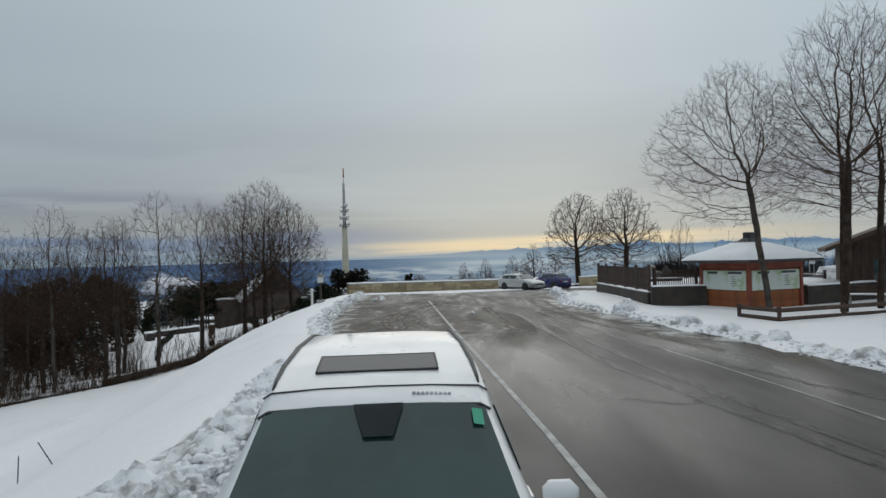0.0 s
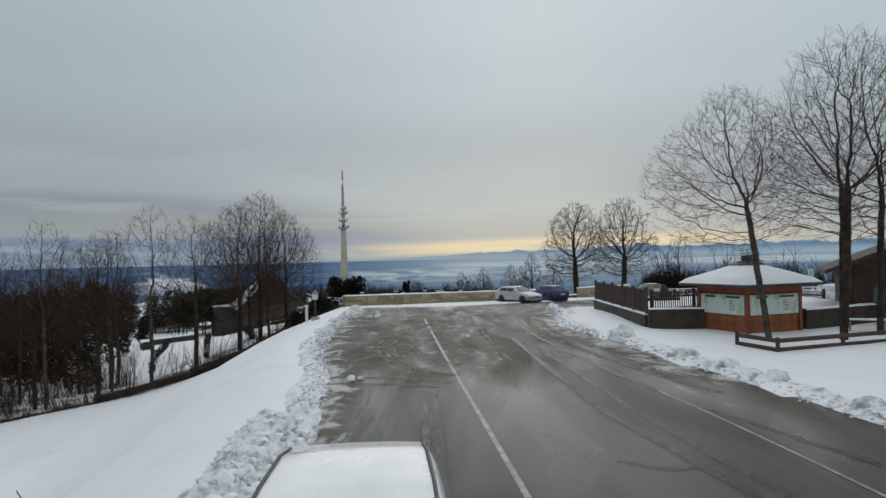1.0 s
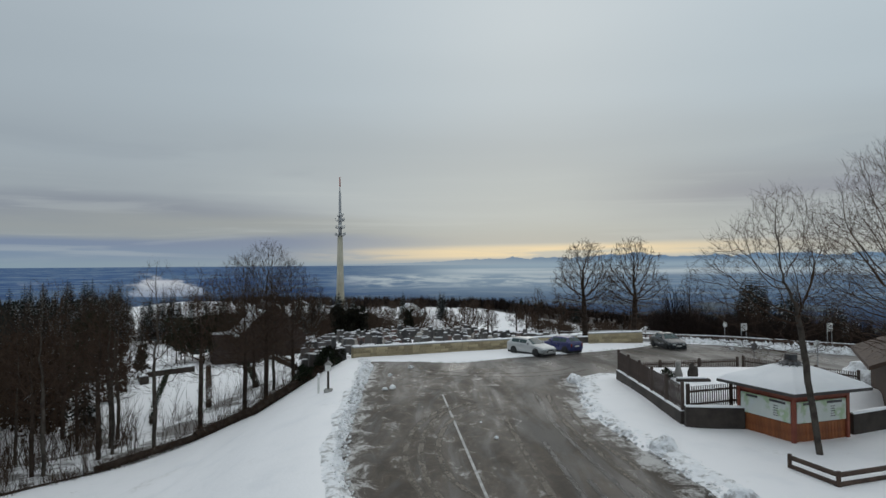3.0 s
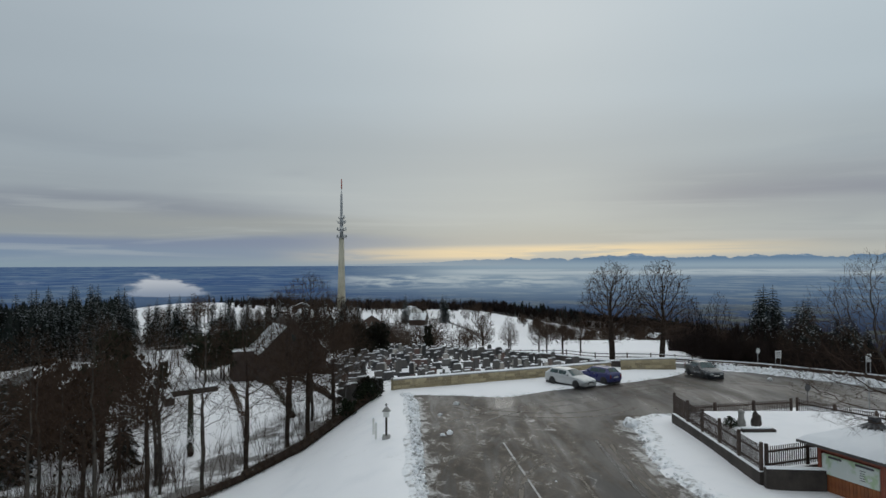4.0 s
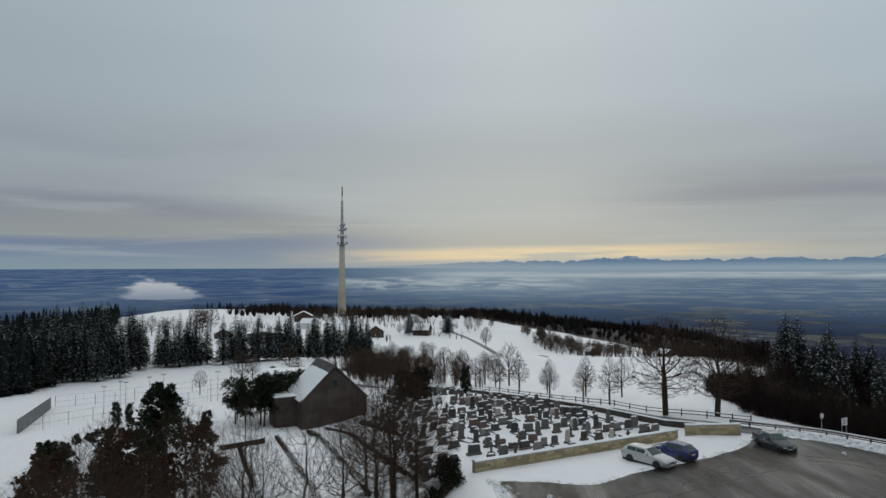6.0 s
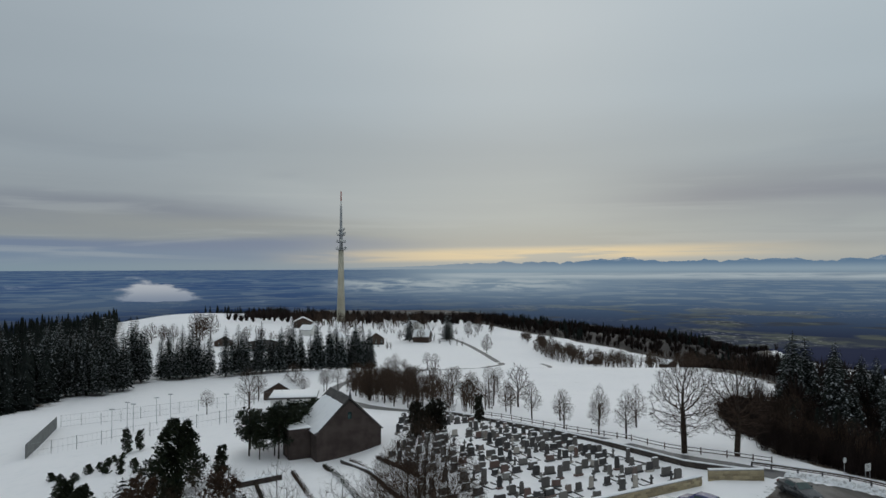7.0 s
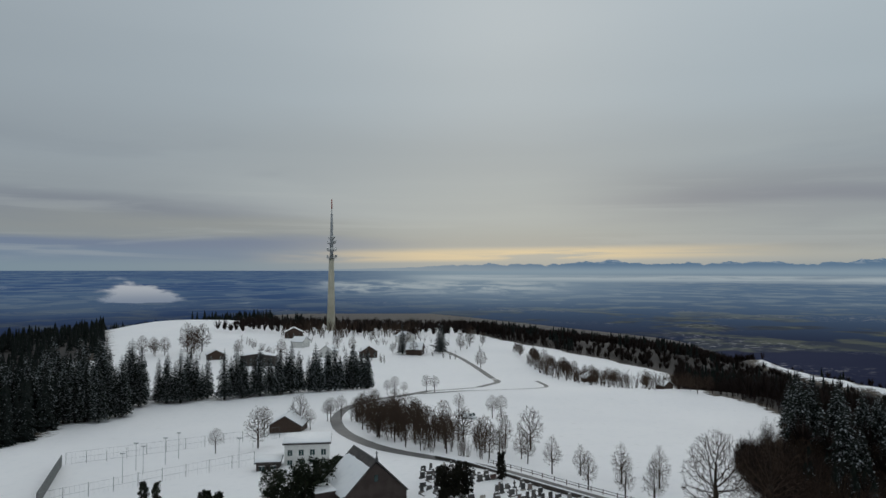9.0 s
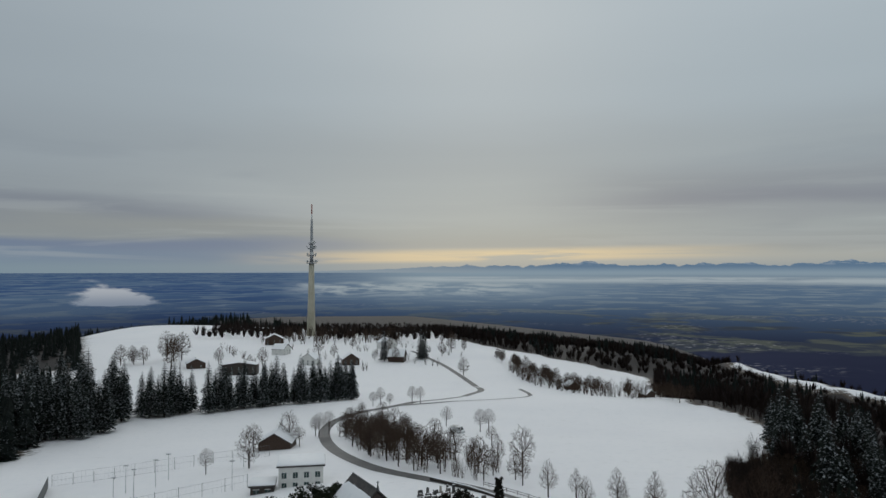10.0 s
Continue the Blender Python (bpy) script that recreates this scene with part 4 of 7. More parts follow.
copies(copse, scatter(62, 57, -44, 6, 138, 238, lambda x, y: lane_x(y) + 5 < x < lane_x(y) + 24 - 0.1 * abs(y - 185)), random.Random(57), 0.7, 1.15)
# the wooded strip west of the car park
strip_a = bare_tree("bare_tree", 61, 11.6, 0.16, OPEN, (-18.2, 50.1), BARK, TWIG, "leafless broadleaf tree at the edge of the snowbank")
strip_b = bare_tree("bare_tree", 67, 12.6, 0.13, SLIM, (-26.4, 55.0), PALE_BARK, TWIG, "slim pale leafless tree in the wooded strip")
strip_c = bare_tree("bare_tree", 71, 12.6, 0.18, dict(DELICATE, twig=0.006, lift=0.3, bare=0.22), (-15.0, 55.6), BARK, TWIG, "many-limbed leafless tree at the edge of the snowbank", (0.0, 0.0), 1)
rs = random.Random(9)
copies(strip_a, [(-23.6, 46.5), (-26.3, 43.8), (-28.0, 52.1), (-31.4, 56.3), (-30.8, 41.4), (-41, 52), (-38, 58)], rs, 0.8, 1.1)
copies(strip_b, [(-20.4, 47.6), (-23.2, 47.6), (-24.5, 49.9), (-25.5, 43.6), (-29.1, 44.0), (-31.0, 49.7), (-15.5, 60.0), (-32.8, 41.0), (-28.2, 41.3), (-34.4, 60.7), (-36.0, 46.0)], rs, 0.75, 1.12)
copies(strip_c, [(-16.3, 54.3), (-13.2, 57.3), (-17.8, 62.3), (-33.5, 43.9)], rs, 0.7, 1.0)


def spruce_meshes(seed, tall, wide, rows, per, needles=NEEDLES):
    """Whorls of drooping boughs, each a ragged fan of short sprays."""
    r = random.Random(seed)
    trunk = Shape().tube([(0, 0, -0.5), (0, 0, tall * 0.5), (0, 0, tall)], [tall * 0.018, tall * 0.011, 0.01], 6)
    vs, fs = [], []
    for i in range(rows):
        f = i / (rows - 1)
        z = tall * (0.10 + 0.88 * f)
        reach = wide * (1 - f) ** 0.62 * r.uniform(0.85, 1.1) + 0.12
        for k in range(max(4, int(per * (1 - 0.55 * f)))):
            a = 2 * math.pi * (k + r.random() * 0.8) / max(4, int(per * (1 - 0.55 * f))) + i * 0.7
            L = reach * r.uniform(0.7, 1.12)
            u, w = Vector((math.cos(a), math.sin(a), 0)), Vector((-math.sin(a), math.cos(a), 0))
            droop = -0.30 * L - 0.1 * r.random() + (0.25 * L if f > 0.85 else 0)
            base = Vector((0, 0, z))
            for j in range(5):
                g = (j + 1) / 5
                c = base + u * L * g + Vector((0, 0, droop * g ** 1.3 + 0.08 * L * math.sin(g * 3)))
                b = base + u * L * (g - 0.32) + Vector((0, 0, droop * max(0, g - 0.32) ** 1.3 + 0.05))
                half = 0.36 * L * (1.05 - 0.7 * g) + 0.05
                n0 = len(vs)
                hang = Vector((0, 0, -0.30 * half - 0.06))
                vs += [tuple(b), tuple(c + w * half * r.uniform(0.7, 1.2) + hang), tuple(c + u * 0.12 * L), tuple(c - w * half * r.uniform(0.7, 1.2) + hang)]
                fs += [(n0, n0 + 2, n0 + 1), (n0, n0 + 3, n0 + 2)]
    return trunk.mesh("trunk", BARK, True), mesh("crown", vs, fs, needles)


def spruce(seed, tall, wide, rows, per, at, label="dark spruce with snow on its boughs"):
    trunk, crown = spruce_meshes(seed, tall, wide, rows, per)
    ob = empty("spruce", pose(at[0], at[1], ground_at(*at)))
    part("trunk", trunk, ob)
    part("crown", crown, ob)
    return tagged(ob, label, "tree", "spruces")


spruce_a = spruce(81, 23, 3.9, 34, 14, (-129, 257))
spruce_b = spruce(82, 18.5, 3.1, 30, 12, (-115, 286))
spruce_c = spruce(83, 18, 3.0, 30, 12, (-80, 295))
r = random.Random(12)
for first, places in ((spruce_a, [(-131 - 3.0 * k + r.uniform(-2, 2), 252 - 1.6 * k + r.uniform(-3, 9)) for k in range(26)]), (spruce_a, [(-130 - 3.8 * k, 268 + r.uniform(-4, 12)) for k in range(22)]), (spruce_a, [(-135 - 6 * k, 290 + r.uniform(-6, 12)) for k in range(16)]),
                      (spruce_b, [(-124.5 + 1.7 * k + r.uniform(-1, 1), 284 + r.uniform(-3, 7)) for k in range(11)]), (spruce_b, [(-101 + 1.75 * k + r.uniform(-1, 1), 288 + 0.7 * k + r.uniform(-3, 8)) for k in range(22)]),
                      (spruce_c, [(-63 + 1.15 * k + r.uniform(-1, 1), 302 + 2.0 * k + r.uniform(-4, 8)) for k in range(17)])):
    copies(first, places, r, 0.78, 1.22)


def woods(name, label, places, low, high, needles, seed, rows=7, per=6, half=0.55):
    """A far wood: ONE mesh of many coarse conifers."""
    r = random.Random(seed)
    vs, fs = [], []
    for x, y in places:
        t, z0 = r.uniform(low, high), height(x, y) - 0.5
        w = t * r.uniform(0.16, 0.22)
        for i in range(rows):
            f = i / rows
            z, R = z0 + t * (0.08 + 0.9 * f), w * (1 - f) ** 0.9 + 0.2
            for k in range(per):
                a = 2 * math.pi * (k + r.random()) / per
                n0, q = len(vs), R * r.uniform(0.75, 1.2)
                h = t * 1.35 / rows
                vs += [(x, y, z + h), (x + q * math.cos(a - half), y + q * math.sin(a - half), z - 0.12 * q), (x + q * math.cos(a + half), y + q * math.sin(a + half), z - 0.25 * q)]
                fs.append((n0, n0 + 1, n0 + 2))
    return tagged(new(name, mesh(name, vs, fs, needles)), label, "woods", kind="stuff")


def brush(name, label, places, low, high, mat, seed, stems=5, forks=4, thick=0.02, wide=0.35):
    """Leafless thicket: bundles of forking stems in ONE mesh."""
    r = random.Random(seed)
    s = Shape()
    for x, y in places:
        z0 = height(x, y) - 0.1
        for k in range(stems):
            t = r.uniform(low, high)
            d = Vector((r.uniform(-wide, wide), r.uniform(-wide, wide), 1)).normalized()
            p = Vector((x + r.uniform(-0.4, 0.4), y + r.uniform(-0.4, 0.4), z0))
            q = p + d * t * 0.55
            e = q + (d + Vector((r.uniform(-0.25, 0.25), r.uniform(-0.25, 0.25), 0.2))).normalized() * t * 0.45
            s.tube([p, q, e], [thick, thick * 0.7, thick * 0.25], 3, False)
            for j in range(forks):
                f = r.uniform(0.25, 0.95)
                b = p.lerp(q, f / 0.55) if f < 0.55 else q.lerp(e, (f - 0.55) / 0.45)
                g = b + (d + Vector((r.uniform(-0.9, 0.9), r.uniform(-0.9, 0.9), r.uniform(-0.1, 0.6)))).normalized() * t * r.uniform(0.14, 0.32)
                s.tube([b, g], [thick * 0.5, thick * 0.2], 3, False)
    return tagged(new(name, s.mesh(name, mat)), label, "thicket", kind="stuff")


def right_edge(y):
    return knots(EDGE, y)


def off_meadow(x, y):
    n, along = meadow(x, y)
    return not (-34 < n < 8 and abs(along) < 92)


def leafless_woods(name, label, places, low, high, mat, seed, blades=30):
    """A far leafless wood: ONE mesh of crowns made of fans of thin upswept boughs."""
    r = random.Random(seed)
    vs, fs = [], []
    for x, y in places:
        t, z0 = r.uniform(low, high), height(x, y) - 0.5
        w = t * r.uniform(0.26, 0.38)
        for k in range(blades):
            a, u = r.uniform(0, 2 * math.pi), r.uniform(-0.5, 1)
            q = math.sqrt(max(0.05, 1 - u * u)) * w * r.uniform(0.75, 1.1)
            tip = (x + q * math.cos(a), y + q * math.sin(a), z0 + t * (0.62 + 0.38 * u * r.uniform(0.8, 1.05)))
            f, e = r.uniform(0.15, 0.4), r.uniform(0.25, 0.5)
            b = (x + 0.25 * q * math.cos(a), y + 0.25 * q * math.sin(a), z0 + t * f)
            n0, s = len(vs), a + 1.57 + r.uniform(-0.6, 0.6)
            vs += [(b[0] - e * math.cos(s), b[1] - e * math.sin(s), b[2]), (b[0] + e * math.cos(s), b[1] + e * math.sin(s), b[2] + 0.4), tip]
            fs.append((n0, n0 + 1, n0 + 2))
    return tagged(new(name, mesh(name, vs, fs, mat)), label, "woods", kind="stuff")


# woods west of the spruce line, on the crest and down the eastern flank
woods("woods", "dark spruce wood dusted with snow", scatter(1300, 1, -480, -140, 205, 480, lambda x, y: x + 0.35 * (y - 250) < -150 and y < 335), 13, 20, FAR_NEEDLES, 21, 17, 11, 0.30)
woods("woods", "conifer wood along the far crest", scatter(800, 2, -700, -150, 1035, 1180, lambda x, y: noise.noise(Vector((x * 0.012, y * 0.012, 8))) > -0.25), 13, 21, FAR_NEEDLES, 22)
woods("woods", "dark conifers on the wooded flank of the hill", scatter(1300, 3, 20, 900, 150, 1250, lambda x, y: wood_edge(y) + 14 < x < wood_edge(y) + 620 and off_meadow(x, y) and noise.noise(Vector((x * 0.014, y * 0.014, 4))) > 0.08), 9, 16, FAR_NEEDLES, 23, 8, 7)
leafless_woods("woods", "brown leafless woods down the flank of the hill", scatter(9200, 33, 20, 1100, 150, 1560, lambda x, y: wood_edge(y) + 8 < x < wood_edge(y) + 780 and off_meadow(x, y)), 8, 14, FAR_TWIG, 53, 38)
leafless_woods("woods", "brown leafless woods round the foot of the tower", scatter(330, 34, -230, 70, 690, 860, lambda x, y: abs(x + 116) > 9 or y > 775), 9, 17, FAR_TWIG, 54, 44)
leafless_woods("woods", "brown leafless woods behind the farms on the crest", scatter(1500, 37, -260, 330, 1060, 1700, lambda x, y: x > -0.22 * y and off_meadow(x, y)), 8, 13, FAR_TWIG, 57, 26)
woods("woods", "far wooded ridge", scatter(1700, 14, -1300, -250, 1250, 2150, lambda x, y: x < -0.21 * y - 20), 15, 23, FAR_NEEDLES, 26, 4, 4)
woods("woods", "dark wood beside the snowy rise", scatter(1300, 15, -700, -180, 335, 1020, lambda x, y: x + 0.45 * y < -20 and (y > 472 or x < -290)), 12, 18, FAR_NEEDLES, 27, 9, 8)
woods("woods", "dark wooded western flank", scatter(600, 4, -1000, -480, 200, 900), 11, 18, FAR_NEEDLES, 24, 6, 6)
woods("woods", "small spruces beside the railing", scatter(60, 5, 44, 80, 84, 150, lambda x, y: x > right_edge(y) + 12), 4, 8, NEEDLES, 25, 14, 9)
brush("thicket", "brown leafless thicket on the hillside", scatter(900, 6, 20, 160, 74, 700, lambda x, y: wood_edge(y) + 3 < x < wood_edge(y) + 36), 3, 7, FAR_TWIG, 31, 7, 8, 0.045, 0.2)
brush("thicket", "dense brown thicket below the guard rail", scatter(900, 46, 24, 96, 45, 190, lambda x, y: right_edge(y) + 6 < x < right_edge(y) + 36), 2.0, 4.2, RED_TWIG, 47, 9, 8, 0.03, 0.3)
brush("thicket", "dark thicket crowding the guard rail", scatter(1100, 48, 20, 70, 45, 150, lambda x, y: right_edge(y) + (1.0 if y > 76 else 2.0) < x < right_edge(y) + 13), 1.4, 3.4, FAR_TWIG, 49, 9, 9, 0.028, 0.3)
brush("thicket", "brown leafless copse inside the bend of the lane", scatter(90, 7, -44, 6, 138, 238, lambda x, y: lane_x(y) + 4.5 < x < lane_x(y) + 25 - 0.1 * abs(y - 185)), 2, 5, RED_TWIG, 32, 8, 10, 0.03, 0.22)
brush("thicket", "leafless copse at the foot of the tower", scatter(120, 8, -150, -20, 640, 750), 7, 13, RED_TWIG, 33, 6, 5, 0.14)
brush("thicket", "dark undergrowth and saplings of the wooded strip", scatter(110, 9, -50, -12.6, 34, 68, lambda x, y: 1.0 < y - strip_edge(x) < 16), 1.2, 4.6, TWIG, 34, 5, 5, 0.016)
brush("thicket", "dense dark brown undergrowth under the strip's trees", scatter(215, 109, -60, -19, 28, 62, lambda x, y: 0.6 < y - strip_edge(x) < 13 and (x < -25 or noise.noise(Vector((x * 0.3, y * 0.3, 2))) > 0.15)), 0.9, 3.4, RED_TWIG, 134, 8, 7, 0.02, 0.4)
brush("thicket", "low brush at the foot of the snowbank", scatter(240, 10, -42, -10, 30, 58, lambda x, y: abs(y - strip_edge(x) - 0.4) < 0.8), 0.4, 1.1, RED_TWIG, 35, 7, 5, 0.012)


def leafy(name, seed, tall, wide, count, leaf, mat, at, label, category="shrub", power=1.0):
    """A dense evergreen: clumps of small leaves round an inner framework of stems."""
    r = random.Random(seed)
    vs, fs = [], []
    blobs = [(Vector((r.uniform(-1, 1) * wide * 0.72, r.uniform(-1, 1) * wide * 0.72, tall * (0.08 + 0.84 * (k + r.random()) / 44))), r.uniform(0.22, 0.38) * wide) for k in range(44)]
    for i in range(count):
        c, rad = r.choice(blobs)
        shrink = max(0.15, 1 - power * max(0, c.z / tall - 0.45) * 1.2)
        d = Vector((r.gauss(0, 1), r.gauss(0, 1), r.gauss(0, 1))).normalized()
        p = Vector((c.x * shrink, c.y * shrink, c.z)) + d * rad * shrink * r.uniform(0.45, 1.1)
        p.z = max(0.05, min(tall, p.z))
        u = d.cross(Vector((r.random(), r.random(), r.random()))).normalized()
        w = (d + 0.4 * Vector((r.uniform(-1, 1), r.uniform(-1, 1), r.uniform(-1, 1)))).normalized()
        n0, s = len(vs), leaf * r.uniform(0.6, 1.3)
        vs += [tuple(p - u * s * 0.5), tuple(p + w * s * 0.9), tuple(p + u * s * 0.5), tuple(p - w * s * 0.3)]
        fs += [(n0, n0 + 1, n0 + 2), (n0, n0 + 2, n0 + 3)]
    ob = empty(name, pose(at[0], at[1], ground_at(*at)))
    part("stem", Shape().tube([(0, 0, -0.3), (0, 0, tall * 0.5)], [0.12, 0.05], 6).mesh("stem", BARK), ob)
    part("foliage", mesh("foliage", vs, fs, mat), ob)
    return tagged(ob, label, category)


# ---- cemetery ----
def stone_wall(a, b, base_a, base_b, tall, seed):
    """Coursed sandstone blocks on a core, under a snow-capped coping."""
    r = random.Random(seed)
    A, B = Vector((*a, 0)), Vector((*b, 0))
    L, yaw = (B - A).length, math.degrees(math.atan2(b[1] - a[1], b[0] - a[0]))
    fall = math.degrees(math.atan2(base_b - base_a, L))
    m = Matrix.Translation((A.x, A.y, base_a)) @ pose(0, 0, 0, 0, 0, yaw) @ pose(0, 0, 0, 0, -fall, 0)
    ob = empty("cemetery_wall", m)
    tagged(ob, "low yellow sandstone cemetery wall capped with snow", "wall")
    part("core", Shape().box(0, L, 0.03, 0.42, -0.6, tall).mesh("core", STONE), ob)
    part("coping", Shape().box(-0.03, L + 0.03, -0.06, 0.51, tall, tall + 0.09, 0.02).mesh("coping", CONCRETE), ob)
    n = int(L / 0.4)
    prof = [(-0.03, 0.0), (0.0, 0.07), (0.22, 0.11), (0.45, 0.07), (0.48, 0.0)]
    vs = [(L * i / n, y, tall + 0.09 + z * (1 + 0.45 * noise.noise(Vector((i * 0.35, y * 3, seed))))) for i in range(n + 1) for y, z in prof]
    fs = [(5 * i + k, 5 * i + k + 1, 5 * i + k + 6, 5 * i + k + 5) for i in range(n) for k in range(4)]
    part("snow_cap", mesh("snow_cap", vs, [tuple(reversed(f)) for f in fs], SNOW, True), ob, "rounded snow along the coping")
    blocks = {}
    rows = 4
    for row in range(rows):
        x, h = 0.0, tall / rows
        while x < L - 0.15:
            w = min(r.choice([0.55, 0.7, 0.85, 1.05]), L - x)
            if w not in blocks:
                blocks[w] = Shape().box(0.012, w - 0.012, -0.045, 0.03, 0.012, h - 0.012, 0.012).mesh("stone", STONE)
            part("stone", blocks[w], ob, m=pose(x, r.uniform(-0.008, 0.008), row * h))
            x += w
    return ob


def wall_base(x, y):
    return height(x, y) + 0.02


stone_wall((-8.5, 58.6), (12.6, 71.0), wall_base(-8.5, 58.6) - 0.05, wall_base(12.6, 71.0), 0.92, 1)
stone_wall((14.2, 73.2), (19.7, 72.6), wall_base(14.2, 73.2), wall_base(19.7, 72.6), 1.15, 2)

def gravestone_forms():
    forms = []
    for kind in range(7):
        s = Shape()
        w, t, h = [(0.75, 0.20, 0.95), (0.6, 0.2, 1.15), (1.1, 0.22, 0.85), (0.5, 0.22, 1.35), (0.8, 0.2, 1.05), (0.4, 0.16, 1.1), (0.95, 0.24, 0.7)][kind]
        if kind in (1, 4):
            arc = [(w / 2 * math.cos(a), h - w / 2 * 0.7 + w / 2 * 0.7 * math.sin(a)) for a in [math.pi * k / 8 for k in range(9)]]
            out = [(-w / 2, 0.18), (w / 2, 0.18)] + arc
        elif kind == 3:
            out = [(-w / 2, 0.18), (w / 2, 0.18), (w * 0.42, h * 0.8), (w * 0.2, h), (-w * 0.2, h), (-w * 0.42, h * 0.8)]
        elif kind == 5:
            out = [(-0.08, 0.18), (0.08, 0.18), (0.07, h * 0.6), (0.24, h * 0.6), (0.24, h * 0.74), (0.07, h * 0.74), (0.07, h), (-0.07, h), (-0.07, h * 0.74), (-0.24, h * 0.74), (-0.24, h * 0.6), (-0.07, h * 0.6)]
        else:
            out = [(-w / 2, 0.18), (w / 2, 0.18), (w / 2 * r.uniform(0.85, 1), h * 0.93), (w * 0.1, h), (-w / 2 * r.uniform(0.85, 1), h * r.uniform(0.85, 0.98))]
        s.prism(out, -t / 2, t / 2).moved(pose(0, 0, 0, 90))
        base = Shape().box(-w / 2 - 0.1, w / 2 + 0.1, -0.2, 0.2, -0.25, 0.18, 0.02)
        top = max(z for x, z in out)
        cap = Shape().box(-w * 0.36, w * 0.36, -t / 2 - 0.02, t / 2 + 0.02, top - 0.03, top + 0.035, 0.025) if kind != 5 else Shape().box(-0.08, 0.08, -0.08, 0.08, top - 0.01, top + 0.04, 0.02)
        border = Shape()
        for x0, x1, y0, y1 in ((-0.62, 0.62, -1.9, -1.8), (-0.62, -0.52, -1.8, -0.2), (0.52, 0.62, -1.8, -0.2)):
            border.box(x0, x1, y0, y1, -0.2, 0.14, 0.015)
        forms.append((s.mesh("slab", GRAVE), base.mesh("plinth", GRAVE), cap.mesh("snow_cap", SNOW, True), border.mesh("border", GRAVE)))
    return forms


FORMS = gravestone_forms()
GRAVE_LABELS = ["upright dark granite headstone capped with snow", "rounded granite headstone with snow on top", "wide low granite headstone in snow", "tall narrow granite headstone in snow",
                "arched granite headstone capped with snow", "stone grave cross standing in snow", "low rough granite headstone capped with snow"]


def gravestone(x, y, turn, r):
    k = r.randrange(7)
    ob = empty("gravestone", pose(x, y, ground_at(x, y), r.uniform(-2, 2), r.uniform(-2, 2), turn + r.uniform(-6, 6)))
    s = r.uniform(0.88, 1.25)
    ob.matrix_basis = ob.matrix_basis @ Matrix.Diagonal((s, s, s, 1))
    for name, data in zip(("slab", "plinth", "snow_cap", "border"), FORMS[k]):
        if name != "border" or r.random() < 0.25:
            part(name, data, ob)
    tagged(ob, GRAVE_LABELS[k], "gravestone", "graves in the cemetery")


def in_quad(x, y, q):
    return all((q[(i + 1) % 4][0] - q[i][0]) * (y - q[i][1]) - (q[(i + 1) % 4][1] - q[i][1]) * (x - q[i][0]) >= 0 for i in range(4))


r = random.Random(77)
CEMETERY = [(-13.5, 61.5), (13.5, 74.0), (-4.0, 112), (-21.0, 99)]
u = Vector((0.88, 0.475, 0))
w = Vector((-0.475, 0.88, 0))
for row in range(20):
    for k in range(32):
        p = Vector((-12.5, 60.5, 0)) + w * (2.3 * row + 1.2) + u * (1.32 * k - 6 + r.uniform(-0.25, 0.25)) + w * r.uniform(-0.3, 0.3)
        if in_quad(p.x, p.y, CEMETERY) and r.random() < 0.74 and k % 10 != 9:
            gravestone(p.x, p.y, 28, r)


BACK_PLOT = [(-20.0, 110.5), (-5.0, 113.5), (-13.5, 132), (-20.5, 126)]
for row in range(9):
    for k in range(12):
        p = Vector((-21.0, 108.0, 0)) + w * (2.3 * row + 1.2) + u * (1.4 * k + r.uniform(-0.25, 0.25))
        if in_quad(p.x, p.y, BACK_PLOT) and r.random() < 0.85:
            gravestone(p.x, p.y, 28, r)


